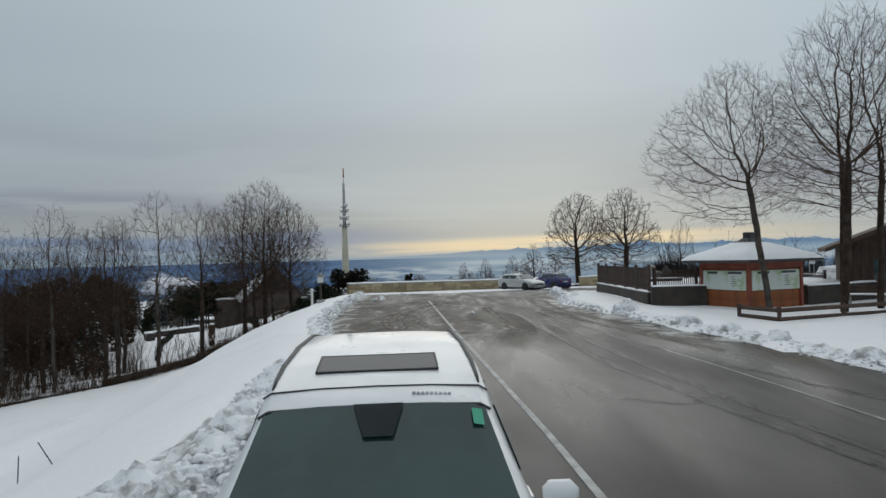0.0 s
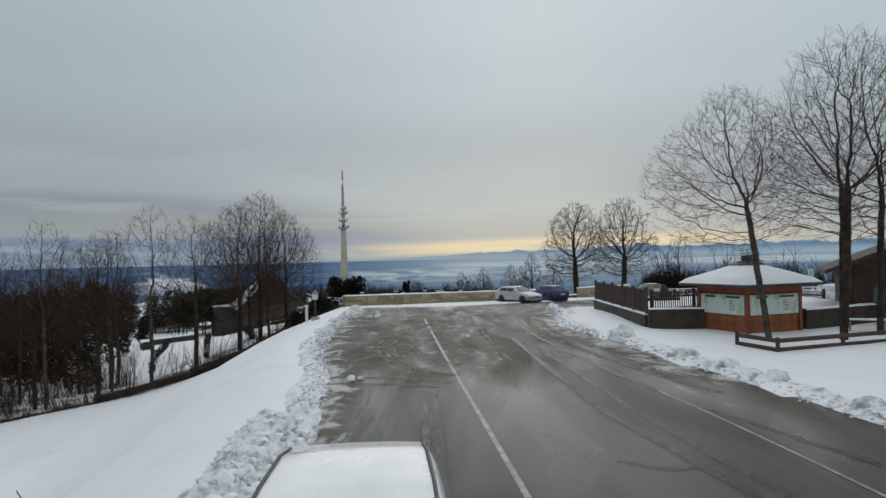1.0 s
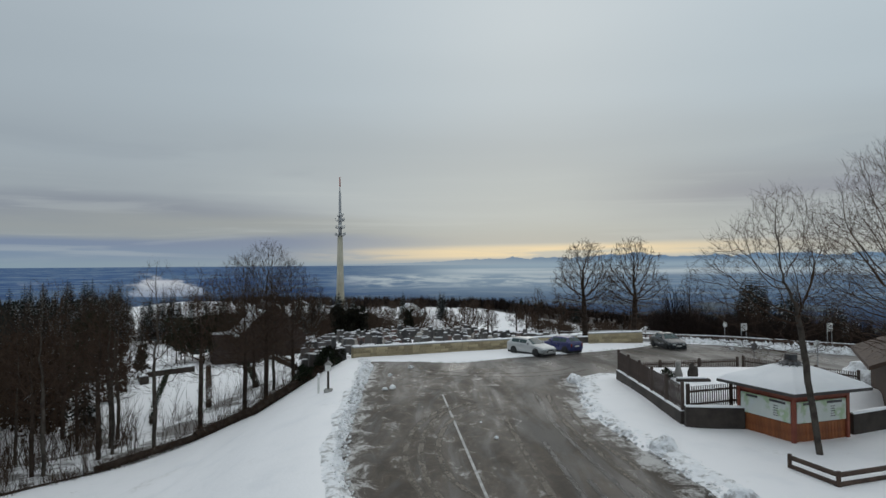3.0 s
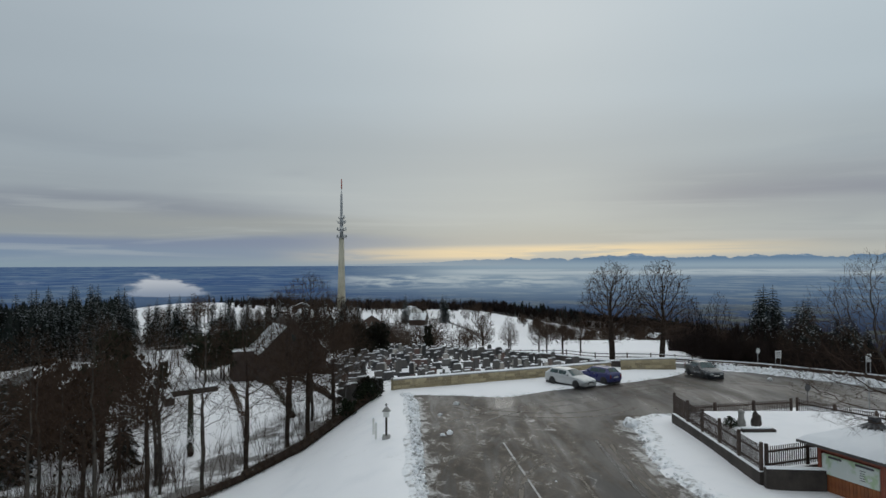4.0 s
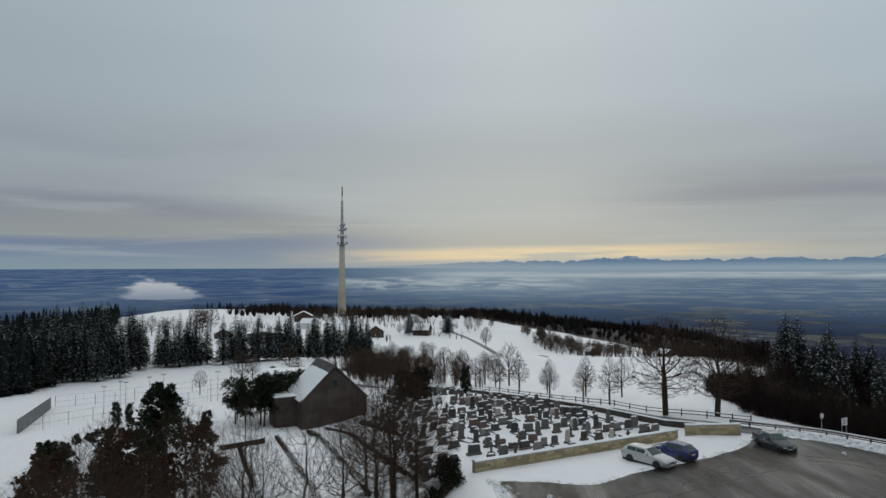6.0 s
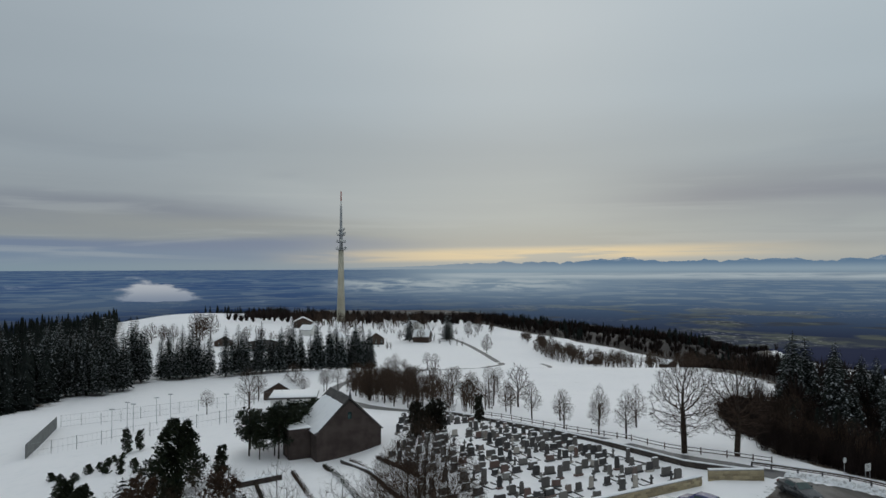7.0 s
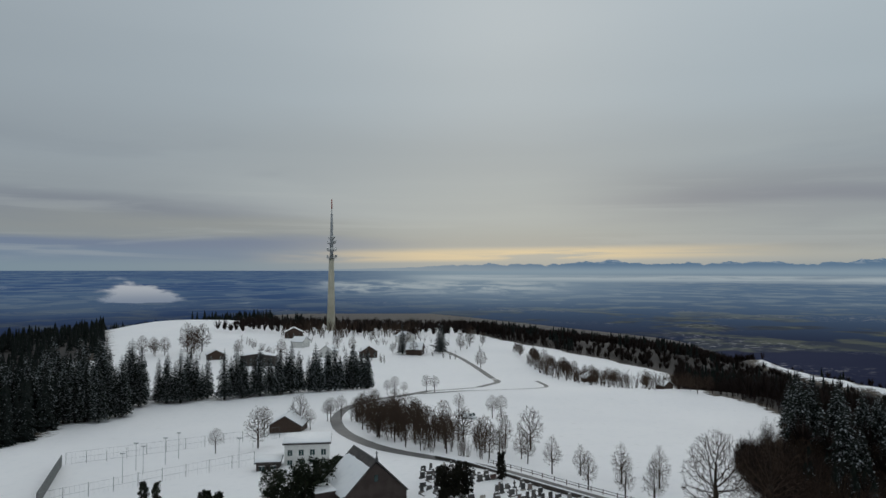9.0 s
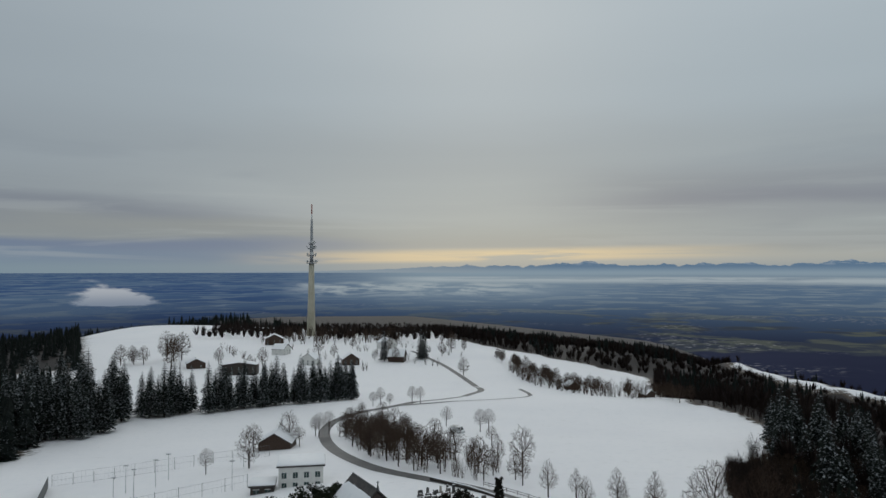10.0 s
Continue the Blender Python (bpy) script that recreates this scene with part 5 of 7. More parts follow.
# ---- chapel ----
def build_chapel():
    A, B = Vector((-31.5, 103.5)), Vector((-22.4, 107.9))
    W, L, yaw = (B - A).length, 9.5, math.degrees(math.atan2(4.4, 9.1))
    base, eave, apex = -8.0, -3.4, 1.5
    ob = empty("chapel", pose(A.x, A.y, base, 0, 0, yaw))
    e, a = eave - base, apex - base
    tagged(ob, "small steep-roofed chapel clad in brown shingles, snow on its roof", "chapel")
    body = Shape().prism([(0, 0), (W, 0), (W, e), (W / 2, a - 0.25), (0, e)], 0, L)
    body.v = [(x, z, y) for x, y, z in body.v]
    body.f = [tuple(reversed(f)) for f in body.f]
    walls = part("wall", body.mesh("wall", CHAPEL_WALL), ob)
    for side in (0, 1):
        x0, x1 = (W / 2, -0.14) if side == 0 else (W / 2, W + 0.14)
        zlow = e - 0.14 * (a - e) / (W / 2)
        d = Vector((x1 - x0, 0, zlow - a)).normalized()
        nrm = Vector((-d.z, 0, d.x)) if side else Vector((d.z, 0, -d.x))
        q = [Vector((x0, -0.12, a)), Vector((x1, -0.12, zlow)), Vector((x1, L + 0.12, zlow)), Vector((x0, L + 0.12, a))]
        k = 1 if nrm.z > 0 else -1
        s = Shape().add([p for p in q] + [p + nrm * 0.22 * k for p in q], [(0, 1, 2, 3), (7, 6, 5, 4), (0, 4, 5, 1), (1, 5, 6, 2), (2, 6, 7, 3), (3, 7, 4, 0)])
        roof = part("roof", s.mesh("roof", DARK_ROOF), ob)
        q2 = [q[0].lerp(q[1], 0.17), q[1], q[2], q[3].lerp(q[2], 0.17)]
        vs, fs, n, mm = [], [], 10, 12
        for i in range(n + 1):
            for j in range(mm + 1):
                p = q2[0].lerp(q2[1], i / n).lerp(q2[3].lerp(q2[2], i / n), j / mm)
                edge = min(i, n - i, j, mm - j) == 0
                lift = 0.215 if edge else 0.33 + 0.05 * noise.noise(Vector((i, j, side)))
                vs.append(p + nrm * k * lift + d * (0.15 * noise.noise(Vector((j * 0.7, side, 5))) if i == 0 else 0))
        for i in range(n):
            for j in range(mm):
                fs.append((i * (mm + 1) + j, i * (mm + 1) + j + 1, (i + 1) * (mm + 1) + j + 1, (i + 1) * (mm + 1) + j))
        part("snow_cover", mesh("snow_cover", [tuple(p) for p in vs], fs, SNOW, True), roof, "snow lying on the roof slope")
    ridge = part("ridge_cap", Shape().tube([(W / 2, -0.12, a + 0.2), (W / 2, L + 0.12, a + 0.2)], 0.14, 6).mesh("ridge_cap", DARK_STEEL), ob)
    part("finial", Shape().tube([(W / 2, -0.2, a + 0.1), (W / 2, -0.2, a + 0.9), (W / 2, -0.2, a + 1.7)], [0.28, 0.10, 0.03], 8).box(W / 2 - 0.25, W / 2 + 0.25, -0.23, -0.17, a + 1.3, a + 1.38).mesh("finial", DARK_STEEL), ob, "small pointed finial with a cross")
    # small gable window
    win = part("window", Shape().box(W / 2 - 0.3, W / 2 + 0.3, -0.06, 0.02, a - 3.0, a - 2.0).mesh("window", GLASS), ob)
    # flat-roofed annex on the west side
    part("annex", Shape().box(-3.3, 0.02, 3.2, 7.0, 0.0, e + 0.4, 0.05).mesh("annex", CHAPEL_WALL), ob)
    part("annex_snow", Shape().box(-3.45, 0.0, 3.05, 7.15, e + 0.4, e + 0.62, 0.1).mesh("annex_snow", SNOW), ob, "snow on the flat annex roof")
    part("door", Shape().box(-3.36, -3.28, 4.2, 5.6, 0.9, 3.1, 0.02).mesh("door", BROWN_WOOD), ob)


build_chapel()


# ---- telecommunications tower ----
def build_tower():
    x, y = -116.0, 757.0
    z0 = height(x, y) - 1
    ob = empty("telecom_tower", pose(x, y, z0))
    tagged(ob, "tall slim concrete telecommunications tower with antenna platforms", "tower")
    H = 106.0 - z0
    part("shaft", Shape().lathe([(5.2, 0), (4.6, 8), (3.9, 30), (3.2, 60), (2.8, 80)], 24).mesh("shaft", MAST_CONCRETE, True), ob)
    part("upper_shaft", Shape().lathe([(2.0, 80), (1.9, 100), (1.6, 101), (1.35, 118), (1.2, 128)], 18).mesh("upper_shaft", STEEL, True), ob, "grey steel upper mast")
    part("antenna", Shape().lathe([(0.75, 128), (0.7, 134)], 12).mesh("antenna", WHITE_PAINT, True), ob)
    part("antenna_tip", Shape().lathe([(0.72, 134), (0.6, H)], 12).mesh("antenna_tip", RED_PAINT, True), ob, "red and white aviation band")
    rr = random.Random(4)
    for z, R in ((80, 5.6), (88, 5.2), (96, 4.6), (101, 3.4)):
        plat = part("platform", Shape().lathe([(R - 0.8, z - 0.5), (R, z), (R, z + 0.35), (R - 0.4, z + 0.5)], 24).mesh("platform", STEEL), ob)
        rail = Shape()
        for k in range(24):
            a, b = 2 * math.pi * k / 24, 2 * math.pi * (k + 1) / 24
            rail.tube([(R * math.cos(a), R * math.sin(a), z + 0.3), (R * math.cos(a), R * math.sin(a), z + 1.5)], 0.06, 4, False)
            rail.tube([(R * math.cos(a), R * math.sin(a), z + 1.5), (R * math.cos(b), R * math.sin(b), z + 1.5)], 0.06, 4, False)
        part("railing", rail.mesh("railing", STEEL), plat)
        for k in range(5):
            a = rr.uniform(0, 2 * math.pi)
            dish = Shape().lathe([(0.15, 0), (0.9, 0.25), (1.35, 0.7), (1.35, 0.8)], 14).moved(Matrix.Translation((R * math.cos(a), R * math.sin(a), z + 2.2)) @ pose(0, 0, 0, 0, 90, math.degrees(a)))
            part("dish_antenna", dish.mesh("dish_antenna", WHITE_PAINT, True), plat)
    return ob


build_tower()


# ---- kiosk ----
def build_kiosk():
    S, H = 2.95, 2.3
    ob = empty("information_kiosk", pose(13.4, 29.7, -0.32, 0, 0, 20))
    tagged(ob, "square timber information kiosk with map boards and snowy pyramid roof", "kiosk")
    part("plinth", Shape().box(-0.06, S + 0.06, -0.06, S + 0.06, -0.4, 0.06).mesh("plinth", CONCRETE), ob)
    part("core", Shape().box(0.06, S - 0.06, 0.06, S - 0.06, 0.0, H).mesh("core", RED_WOOD), ob)
    n = 17
    board = Shape().box(0.006, S / n - 0.006, -0.012, 0.012, 0.05, 1.0, 0.004).mesh("board", ORANGE_WOOD)
    for k in range(n):
        for m in (pose(k * S / n, 0.04, 0), pose(0.04, S - k * S / n, 0, 0, 0, -90), pose(S - k * S / n, S - 0.04, 0, 0, 0, 180), pose(S - 0.04, k * S / n, 0, 0, 0, 90)):
            part("board", board, ob, m=m)
    for x in (0, S):
        for y in (0, S):
            part("corner_post", Shape().box(x - 0.08, x + 0.08, y - 0.08, y + 0.08, 0.0, H + 0.05, 0.012).mesh("corner_post", RED_WOOD), ob)
    part("wall_plate", Shape().box(-0.09, S + 0.09, -0.09, S + 0.09, H - 0.28, H, 0.02).mesh("wall_plate", RED_WOOD), ob)
    map_mat = map_board_material()
    for name, m in (("map_board", pose(0, -0.04, 0)), ("map_board", pose(-0.04, S, 0, 0, 0, -90))):
        b = part(name, Shape().box(0.12, S - 0.12, -0.02, 0.05, 1.04, 1.92, 0.01).mesh(name, map_mat), ob, "white and green map panel", m=m)
        part("header_strip", Shape().box(0.45, 1.1, -0.026, -0.018, 1.77, 1.87).mesh("header_strip", DARK_STEEL), b)
        part("header_strip", Shape().box(1.75, 2.6, -0.026, -0.018, 1.77, 1.87).mesh("header_strip", DARK_STEEL), b)
        for k in range(5):
            part("text_bar", Shape().box(1.95, 2.2, -0.025, -0.018, 1.62 - 0.1 * k, 1.65 - 0.1 * k).mesh("text_bar", DARK_STEEL), b)
    o, zr = 0.68, 1.0
    c = S / 2
    low = [(-o, -o), (S + o, -o), (S + o, S + o), (-o, S + o)]
    roof = Shape().add([(x, y, H - 0.02) for x, y in low] + [(x, y, H + 0.09) for x, y in low] + [(c, c, H + zr)],
                       [(3, 2, 1, 0), (0, 1, 5, 4), (1, 2, 6, 5), (2, 3, 7, 6), (3, 0, 4, 7), (4, 5, 8), (5, 6, 8), (6, 7, 8), (7, 4, 8)])
    rf = part("roof", roof.mesh("roof", DARK_ROOF), ob)
    vs, fs, N, M = [], [], 28, 7
    for j in range(M + 1):
        f = j / M
        for i in range(4 * N):
            s_, g = divmod(i, N)
            a, b = Vector(low[s_]), Vector(low[(s_ + 1) % 4])
            p = a.lerp(b, g / N).lerp(Vector((c, c)), 0.86 * f)
            thick = 0.02 if j == 0 else 0.12 + 0.03 * noise.noise(Vector((i * 0.3, j, 0)))
            vs.append((p.x, p.y, H + 0.09 + (zr - 0.09) * 0.86 * f + (thick if j < M else 0.03)))
    for j in range(M):
        for i in range(4 * N):
            fs.append((j * 4 * N + i, j * 4 * N + (i + 1) % (4 * N), (j + 1) * 4 * N + (i + 1) % (4 * N), (j + 1) * 4 * N + i))
    part("snow_cover", mesh("snow_cover", vs, fs, SNOW, True), rf, "even snow on the roof")
    part("lantern", Shape().box(c - 0.19, c + 0.19, c - 0.19, c + 0.19, H + zr - 0.12, H + zr + 0.36, 0.02).mesh("lantern", DARK_STEEL), rf)
    part("flashing", Shape().add([(c + (0.72 if k % 2 else 0.42) * math.cos(k * math.pi / 14), c + (0.72 if k % 2 else 0.42) * math.sin(k * math.pi / 14), H + zr - (0.13 if k % 2 else 0.02)) for k in range(28)] + [(c, c, H + zr + 0.22)],
                                 [(k, (k + 1) % 28, 28) for k in range(28)]).mesh("flashing", DARK_STEEL), rf)


def map_board_material():
    s = Shader("printed_map", 0.35)
    at = s.local
    c = s.mix(s.smooth(s.noise(1.3, 5, at=at), 0.48, 0.60), (0.62, 0.66, 0.62), (0.40, 0.52, 0.32))
    c = s.mix(s.smooth(s.noise(4.0, 5, at=at), 0.55, 0.70), c, (0.66, 0.69, 0.66))
    c = s.mix(s.smooth(s.noise(0.8, 2, at=at), 0.55, 0.62, 0.0, 0.7), c, (0.62, 0.67, 0.68))
    s.colour(c)
    return s.mat


build_kiosk()


# ---- vehicles ----
WHITE_CAR = car_paint("white_car_paint", (0.76, 0.77, 0.78))
SILVER_CAR = car_paint("silver_car_paint", (0.48, 0.49, 0.49), 0.35, 0.3)
BLUE_CAR = car_paint("blue_car_paint", (0.022, 0.026, 0.13), 0.1)
BLACK_CAR = car_paint("black_car_paint", (0.018, 0.022, 0.028), 0.1)
CHROME = mottled("chrome", (0.55, 0.56, 0.57), (0.62, 0.62, 0.63), 4.0, 0.2, 0.9)
LAMP_GLASS = mottled("lamp_glass", (0.45, 0.47, 0.48), (0.55, 0.56, 0.57), 6.0, 0.15)
TAIL_GLASS = mottled("tail_lamp", (0.16, 0.012, 0.010), (0.22, 0.02, 0.016), 6.0, 0.2)
BLACK_PLASTIC = mottled("black_plastic", (0.02, 0.02, 0.021), (0.035, 0.035, 0.036), 5.0, 0.5)
GREEN_STICKER = mottled("green_sticker", (0.04, 0.34, 0.20), (0.06, 0.40, 0.26), 9.0, 0.5)


SUNROOF = glass("tinted_sunroof", (0.020, 0.023, 0.024), 0.35)
SUNROOF.node_tree.nodes["Principled BSDF"].inputs["Specular IOR Level"].default_value = 0.22


def half_section(w, zb, belt, wt, top):
    return [(0.0, zb), (w * 0.84, zb), (w * 0.97, zb + 0.13), (w, zb + 0.36), (w * 0.985, belt - 0.14), (w * 0.95, belt), (wt, top - 0.045), (wt * 0.93, top - 0.012), (wt * 0.5, top + 0.004), (0.0, top + 0.008)]


def car(name, stations, m, paint, label, wheel=0.33, axles=(-1.35, 1.35), rails=False, sunroof=False, windscreen=(2, 3), rear=(5, 6), side=(3, 5), lettering=False):
    """A car lofted over stations (y, half width, sill, belt, half roof width, top), front at +y."""
    ob = empty(name, m)
    tagged(ob, label, "car", "cars")
    secs = [[(x, y, z) for x, z in half_section(w, zb, belt, wt, top)] for y, w, zb, belt, wt, top in stations]
    n = len(secs[0])
    full = [s + [(-x, y, z) for x, y, z in reversed(s[1:-1])] for s in secs]
    k = len(full[0])
    vs = [p for s in full for p in s]
    fs = [(i * k + j, (i + 1) * k + j, (i + 1) * k + (j + 1) % k, i * k + (j + 1) % k) for i in range(len(full) - 1) for j in range(k)]
    fs += [tuple(range(k)), tuple(reversed(range((len(full) - 1) * k, len(full) * k)))]
    body = bmesh.new()
    bv = [body.verts.new(p) for p in vs]
    for f in fs:
        body.faces.new([bv[i] for i in f])
    bmesh.ops.recalc_face_normals(body, faces=body.faces)
    me = bpy.data.meshes.new("body")
    body.to_mesh(me)
    me.materials.append(paint)
    me.polygons.foreach_set("use_smooth", [True] * len(me.polygons))
    shell = part("body", me, ob)
    sm = shell.modifiers.new("edges", "BEVEL")
    sm.width, sm.segments, sm.limit_method, sm.angle_limit = 0.025, 2, "ANGLE", radians(22)

    def pane(points, title, mat=GLASS, out=0.008, label=""):
        q = [Vector(p) for p in points]
        nrm = (q[1] - q[0]).cross(q[-1] - q[0]).normalized()
        mid = sum(q, Vector()) / len(q)
        if nrm.dot(mid - Vector((0, mid.y, 0.8))) < 0:
            nrm = -nrm
            q.reverse()
        s = Shape().add([p + nrm * out for p in q] + [p - nrm * 0.004 for p in q], [tuple(range(len(q)))] + [((i + 1) % len(q), i, len(q) + i, len(q) + (i + 1) % len(q)) for i in range(len(q))])
        return part(title, s.mesh(title, mat), ob, label)

    def curved_pane(a, b, lo, hi, inset, title):
        """A bowed pane over the full width between two stations."""
        A, B = Vector(full[a][6]), Vector(full[b][6])
        rows, cols, out = 5, 21, []
        for i in range(rows):
            p = A.lerp(B, lo + (hi - lo) * i / (rows - 1))
            for j in range(cols):
                f = -1 + 2 * j / (cols - 1)
                out.append((p.x * f * (1 - inset), p.y, p.z + knots([(0, 0.060), (0.5, 0.056), (0.9, 0.035), (1, 0.0)], abs(f) * (1 - inset)) + 0.014))
        fs = [(i * cols + j, i * cols + j + 1, (i + 1) * cols + j + 1, (i + 1) * cols + j) for i in range(rows - 1) for j in range(cols - 1)]
        return part(title, mesh(title, out, fs, GLASS, True), ob)

    a, b = windscreen
    front = curved_pane(a, b, 0.05, 0.985, 0.05, "windscreen")
    a, b = rear
    curved_pane(a, b, 0.08, 0.82, 0.10, "rear_window")
    for sgn in (1, -1):
        for i in range(side[0], side[1]):
            A, B = secs[i], secs[i + 1]
            qs = [Vector(A[5]).lerp(Vector(A[6]), 0.10), Vector(B[5]).lerp(Vector(B[6]), 0.10), Vector(B[5]).lerp(Vector(B[6]), 0.86), Vector(A[5]).lerp(Vector(A[6]), 0.86)]
            mid = sum(qs, Vector()) / 4
            qs = [mid + (p - mid) * 0.93 for p in qs]
            pane([(sgn * p.x, p.y, p.z) for p in qs], "side_window", GLASS, 0.012)
    tyre = Shape().lathe([(wheel * 0.62, -0.11), (wheel * 0.96, -0.11), (wheel, -0.07), (wheel, 0.07), (wheel * 0.96, 0.11), (wheel * 0.62, 0.11)], 24).moved(pose(0, 0, 0, 0, 90)).mesh("tyre", RUBBER, True)
    rim = Shape().lathe([(wheel * 0.2, 0.02), (wheel * 0.58, 0.05), (wheel * 0.64, 0.10), (wheel * 0.64, -0.10), (wheel * 0.3, -0.1)], 12).moved(pose(0, 0, 0, 0, 90)).mesh("rim", STEEL)
    w = max(s[1] for s in stations)
    for y in axles:
        for sgn in (1, -1):
            arch = part("wheel_arch", Shape().lathe([(wheel + 0.05, -0.10), (wheel + 0.05, 0.015)], 20).moved(pose(0, 0, 0, 0, 90 * sgn)).mesh("wheel_arch", BLACK_PLASTIC), ob, m=pose(sgn * (w - 0.01), y, wheel))
            wh = part("wheel", tyre, ob, m=pose(sgn * (w - 0.09), y, wheel, 0, 0, 0 if sgn > 0 else 180))
            part("rim", rim, wh)
    yf, yr = stations[0][0], stations[-1][0]
    wf, wr = stations[0][1], stations[-1][1]
    bf = stations[0][5]
    for sgn in (1, -1):
        part("headlight", Shape().box(-0.2, 0.2, -0.14, 0.05, -0.07, 0.07, 0.03).mesh("headlight", LAMP_GLASS, True), ob, m=pose(sgn * (wf - 0.22), yf - 0.02, bf - 0.10, 0, 0, -sgn * 18))
        part("tail_light", Shape().box(-0.09, 0.09, -0.04, 0.1, -0.16, 0.16, 0.03).mesh("tail_light", TAIL_GLASS, True), ob, m=pose(sgn * (wr - 0.10), yr + 0.02, stations[-1][3] - 0.05))
        mirror = part("wing_mirror", Shape().box(-0.09, 0.09, -0.06, 0.06, -0.07, 0.07, 0.035).mesh("wing_mirror", paint, True), ob, m=pose(sgn * (w + 0.02), stations[windscreen[0]][0] - 0.52, stations[windscreen[0]][3] + 0.18))
        part("mirror_foot", Shape().box(-0.09, 0.09, -0.03, 0.03, -0.13, -0.07).mesh("mirror_foot", BLACK_PLASTIC), mirror, m=pose(-sgn * 0.1, 0, 0))
        for i in range(side[0] + 1, side[1]):
            part("door_handle", Shape().box(-0.015, 0.015, -0.1, 0.1, -0.018, 0.018, 0.008).mesh("door_handle", CHROME), ob, m=pose(sgn * (w + 0.005), stations[i][0] + 0.35, stations[i][3] - 0.12))
    part("grille", Shape().box(-0.38, 0.38, -0.05, 0.03, -0.12, 0.10, 0.02).mesh("grille", BLACK_PLASTIC), ob, m=pose(0, yf, bf - 0.16))
    part("number_plate", Shape().box(-0.26, 0.26, -0.02, 0.03, -0.055, 0.055, 0.004).mesh("number_plate", WHITE_PAINT), ob, m=pose(0, yf + 0.02, stations[0][2] + 0.18))
    part("number_plate", Shape().box(-0.26, 0.26, -0.03, 0.02, -0.055, 0.055, 0.004).mesh("number_plate", WHITE_PAINT), ob, m=pose(0, yr - 0.02, stations[-1][2] + 0.38))
    part("lower_trim", Shape().box(-w * 0.9, w * 0.9, yr + 0.15, yf - 0.15, -0.1, 0.06).mesh("lower_trim", BLACK_PLASTIC), ob, m=pose(0, 0, stations[2][2]))
    return ob, front


ESTATE = [(2.25, 0.74, 0.24, 0.62, 0.66, 0.66), (2.0, 0.86, 0.20, 0.74, 0.74, 0.80), (0.95, 0.91, 0.20, 0.92, 0.78, 0.97), (0.15, 0.91, 0.20, 0.95, 0.60, 1.40), (-0.75, 0.91, 0.20, 0.97, 0.60, 1.45), (-1.75, 0.90, 0.22, 1.0, 0.57, 1.41), (-2.25, 0.86, 0.26, 0.98, 0.70, 1.03), (-2.35, 0.80, 0.30, 0.8, 0.7, 0.84)]
HATCH = [(2.0, 0.72, 0.24, 0.64, 0.64, 0.68), (1.78, 0.84, 0.20, 0.78, 0.74, 0.84), (0.95, 0.88, 0.20, 0.94, 0.76, 0.99), (0.25, 0.88, 0.20, 0.97, 0.58, 1.44), (-0.65, 0.88, 0.20, 0.98, 0.58, 1.48), (-1.45, 0.87, 0.22, 1.0, 0.55, 1.42), (-1.95, 0.84, 0.26, 0.98, 0.70, 1.02), (-2.02, 0.78, 0.30, 0.8, 0.68, 0.84)]
SALOON = [(2.3, 0.74, 0.24, 0.6, 0.66, 0.64), (2.05, 0.86, 0.20, 0.72, 0.74, 0.78), (1.0, 0.90, 0.20, 0.90, 0.78, 0.95), (0.25, 0.90, 0.20, 0.93, 0.60, 1.38), (-0.6, 0.90, 0.20, 0.95, 0.60, 1.42), (-1.15, 0.89, 0.22, 0.97, 0.56, 1.38), (-1.85, 0.86, 0.26, 0.96, 0.72, 1.02), (-2.35, 0.80, 0.30, 0.86, 0.70, 0.9)]
car("estate_car", ESTATE, pose(6.75, 61.6, wall_base(6.75, 61.6) - 0.01, 0, 0, -143), SILVER_CAR, "silver estate car parked in snow against the wall")
car("hatchback", HATCH, pose(9.6, 63.7, wall_base(9.6, 63.7), 0, 0, 37), BLUE_CAR, "dark blue hatchback parked beside the silver estate")
car("saloon_car", SALOON, pose(20.6, 67.5, wall_base(20.6, 67.5) - 0.02, 0, 0, -172), BLACK_CAR, "black saloon car on the wet road")
VAN = [(2.4, 0.82, 0.3, 0.8, 0.74, 0.86), (2.2, 0.92, 0.26, 0.95, 0.82, 1.02), (1.9, 0.95, 0.26, 1.15, 0.84, 1.22), (1.35, 0.95, 0.26, 1.2, 0.8, 2.1), (0.4, 0.95, 0.26, 1.2, 0.82, 2.2), (-1.2, 0.95, 0.26, 1.2, 0.82, 2.2), (-2.35, 0.94, 0.28, 1.2, 0.8, 2.15), (-2.45, 0.93, 0.3, 1.2, 0.82, 1.9)]
car("van", VAN, pose(-4.0, 224, ground_at(-4.0, 224) - 0.05, 0, 0, -120), WHITE_CAR, "white van parked in the snow beside trees", side=(3, 4), rear=(6, 7))
OFFROAD = [(2.55, 0.80, 0.34, 0.98, 0.74, 1.02), (2.3, 0.90, 0.30, 1.06, 0.80, 1.11), (1.05, 0.93, 0.30, 1.12, 0.81, 1.15), (0.10, 0.93, 0.30, 1.14, 0.655, 1.695), (-0.13, 0.93, 0.30, 1.15, 0.665, 1.76), (-0.60, 0.93, 0.30, 1.16, 0.67, 1.835), (-1.3, 0.93, 0.30, 1.17, 0.665, 1.880), (-2.1, 0.92, 0.32, 1.18, 0.65, 1.880), (-2.66, 0.90, 0.34, 1.18, 0.62, 1.81), (-2.85, 0.86, 0.4, 1.12, 0.76, 1.16)]


SENSOR = glass("smoked_sensor_cover", (0.009, 0.022, 0.022), 0.04)


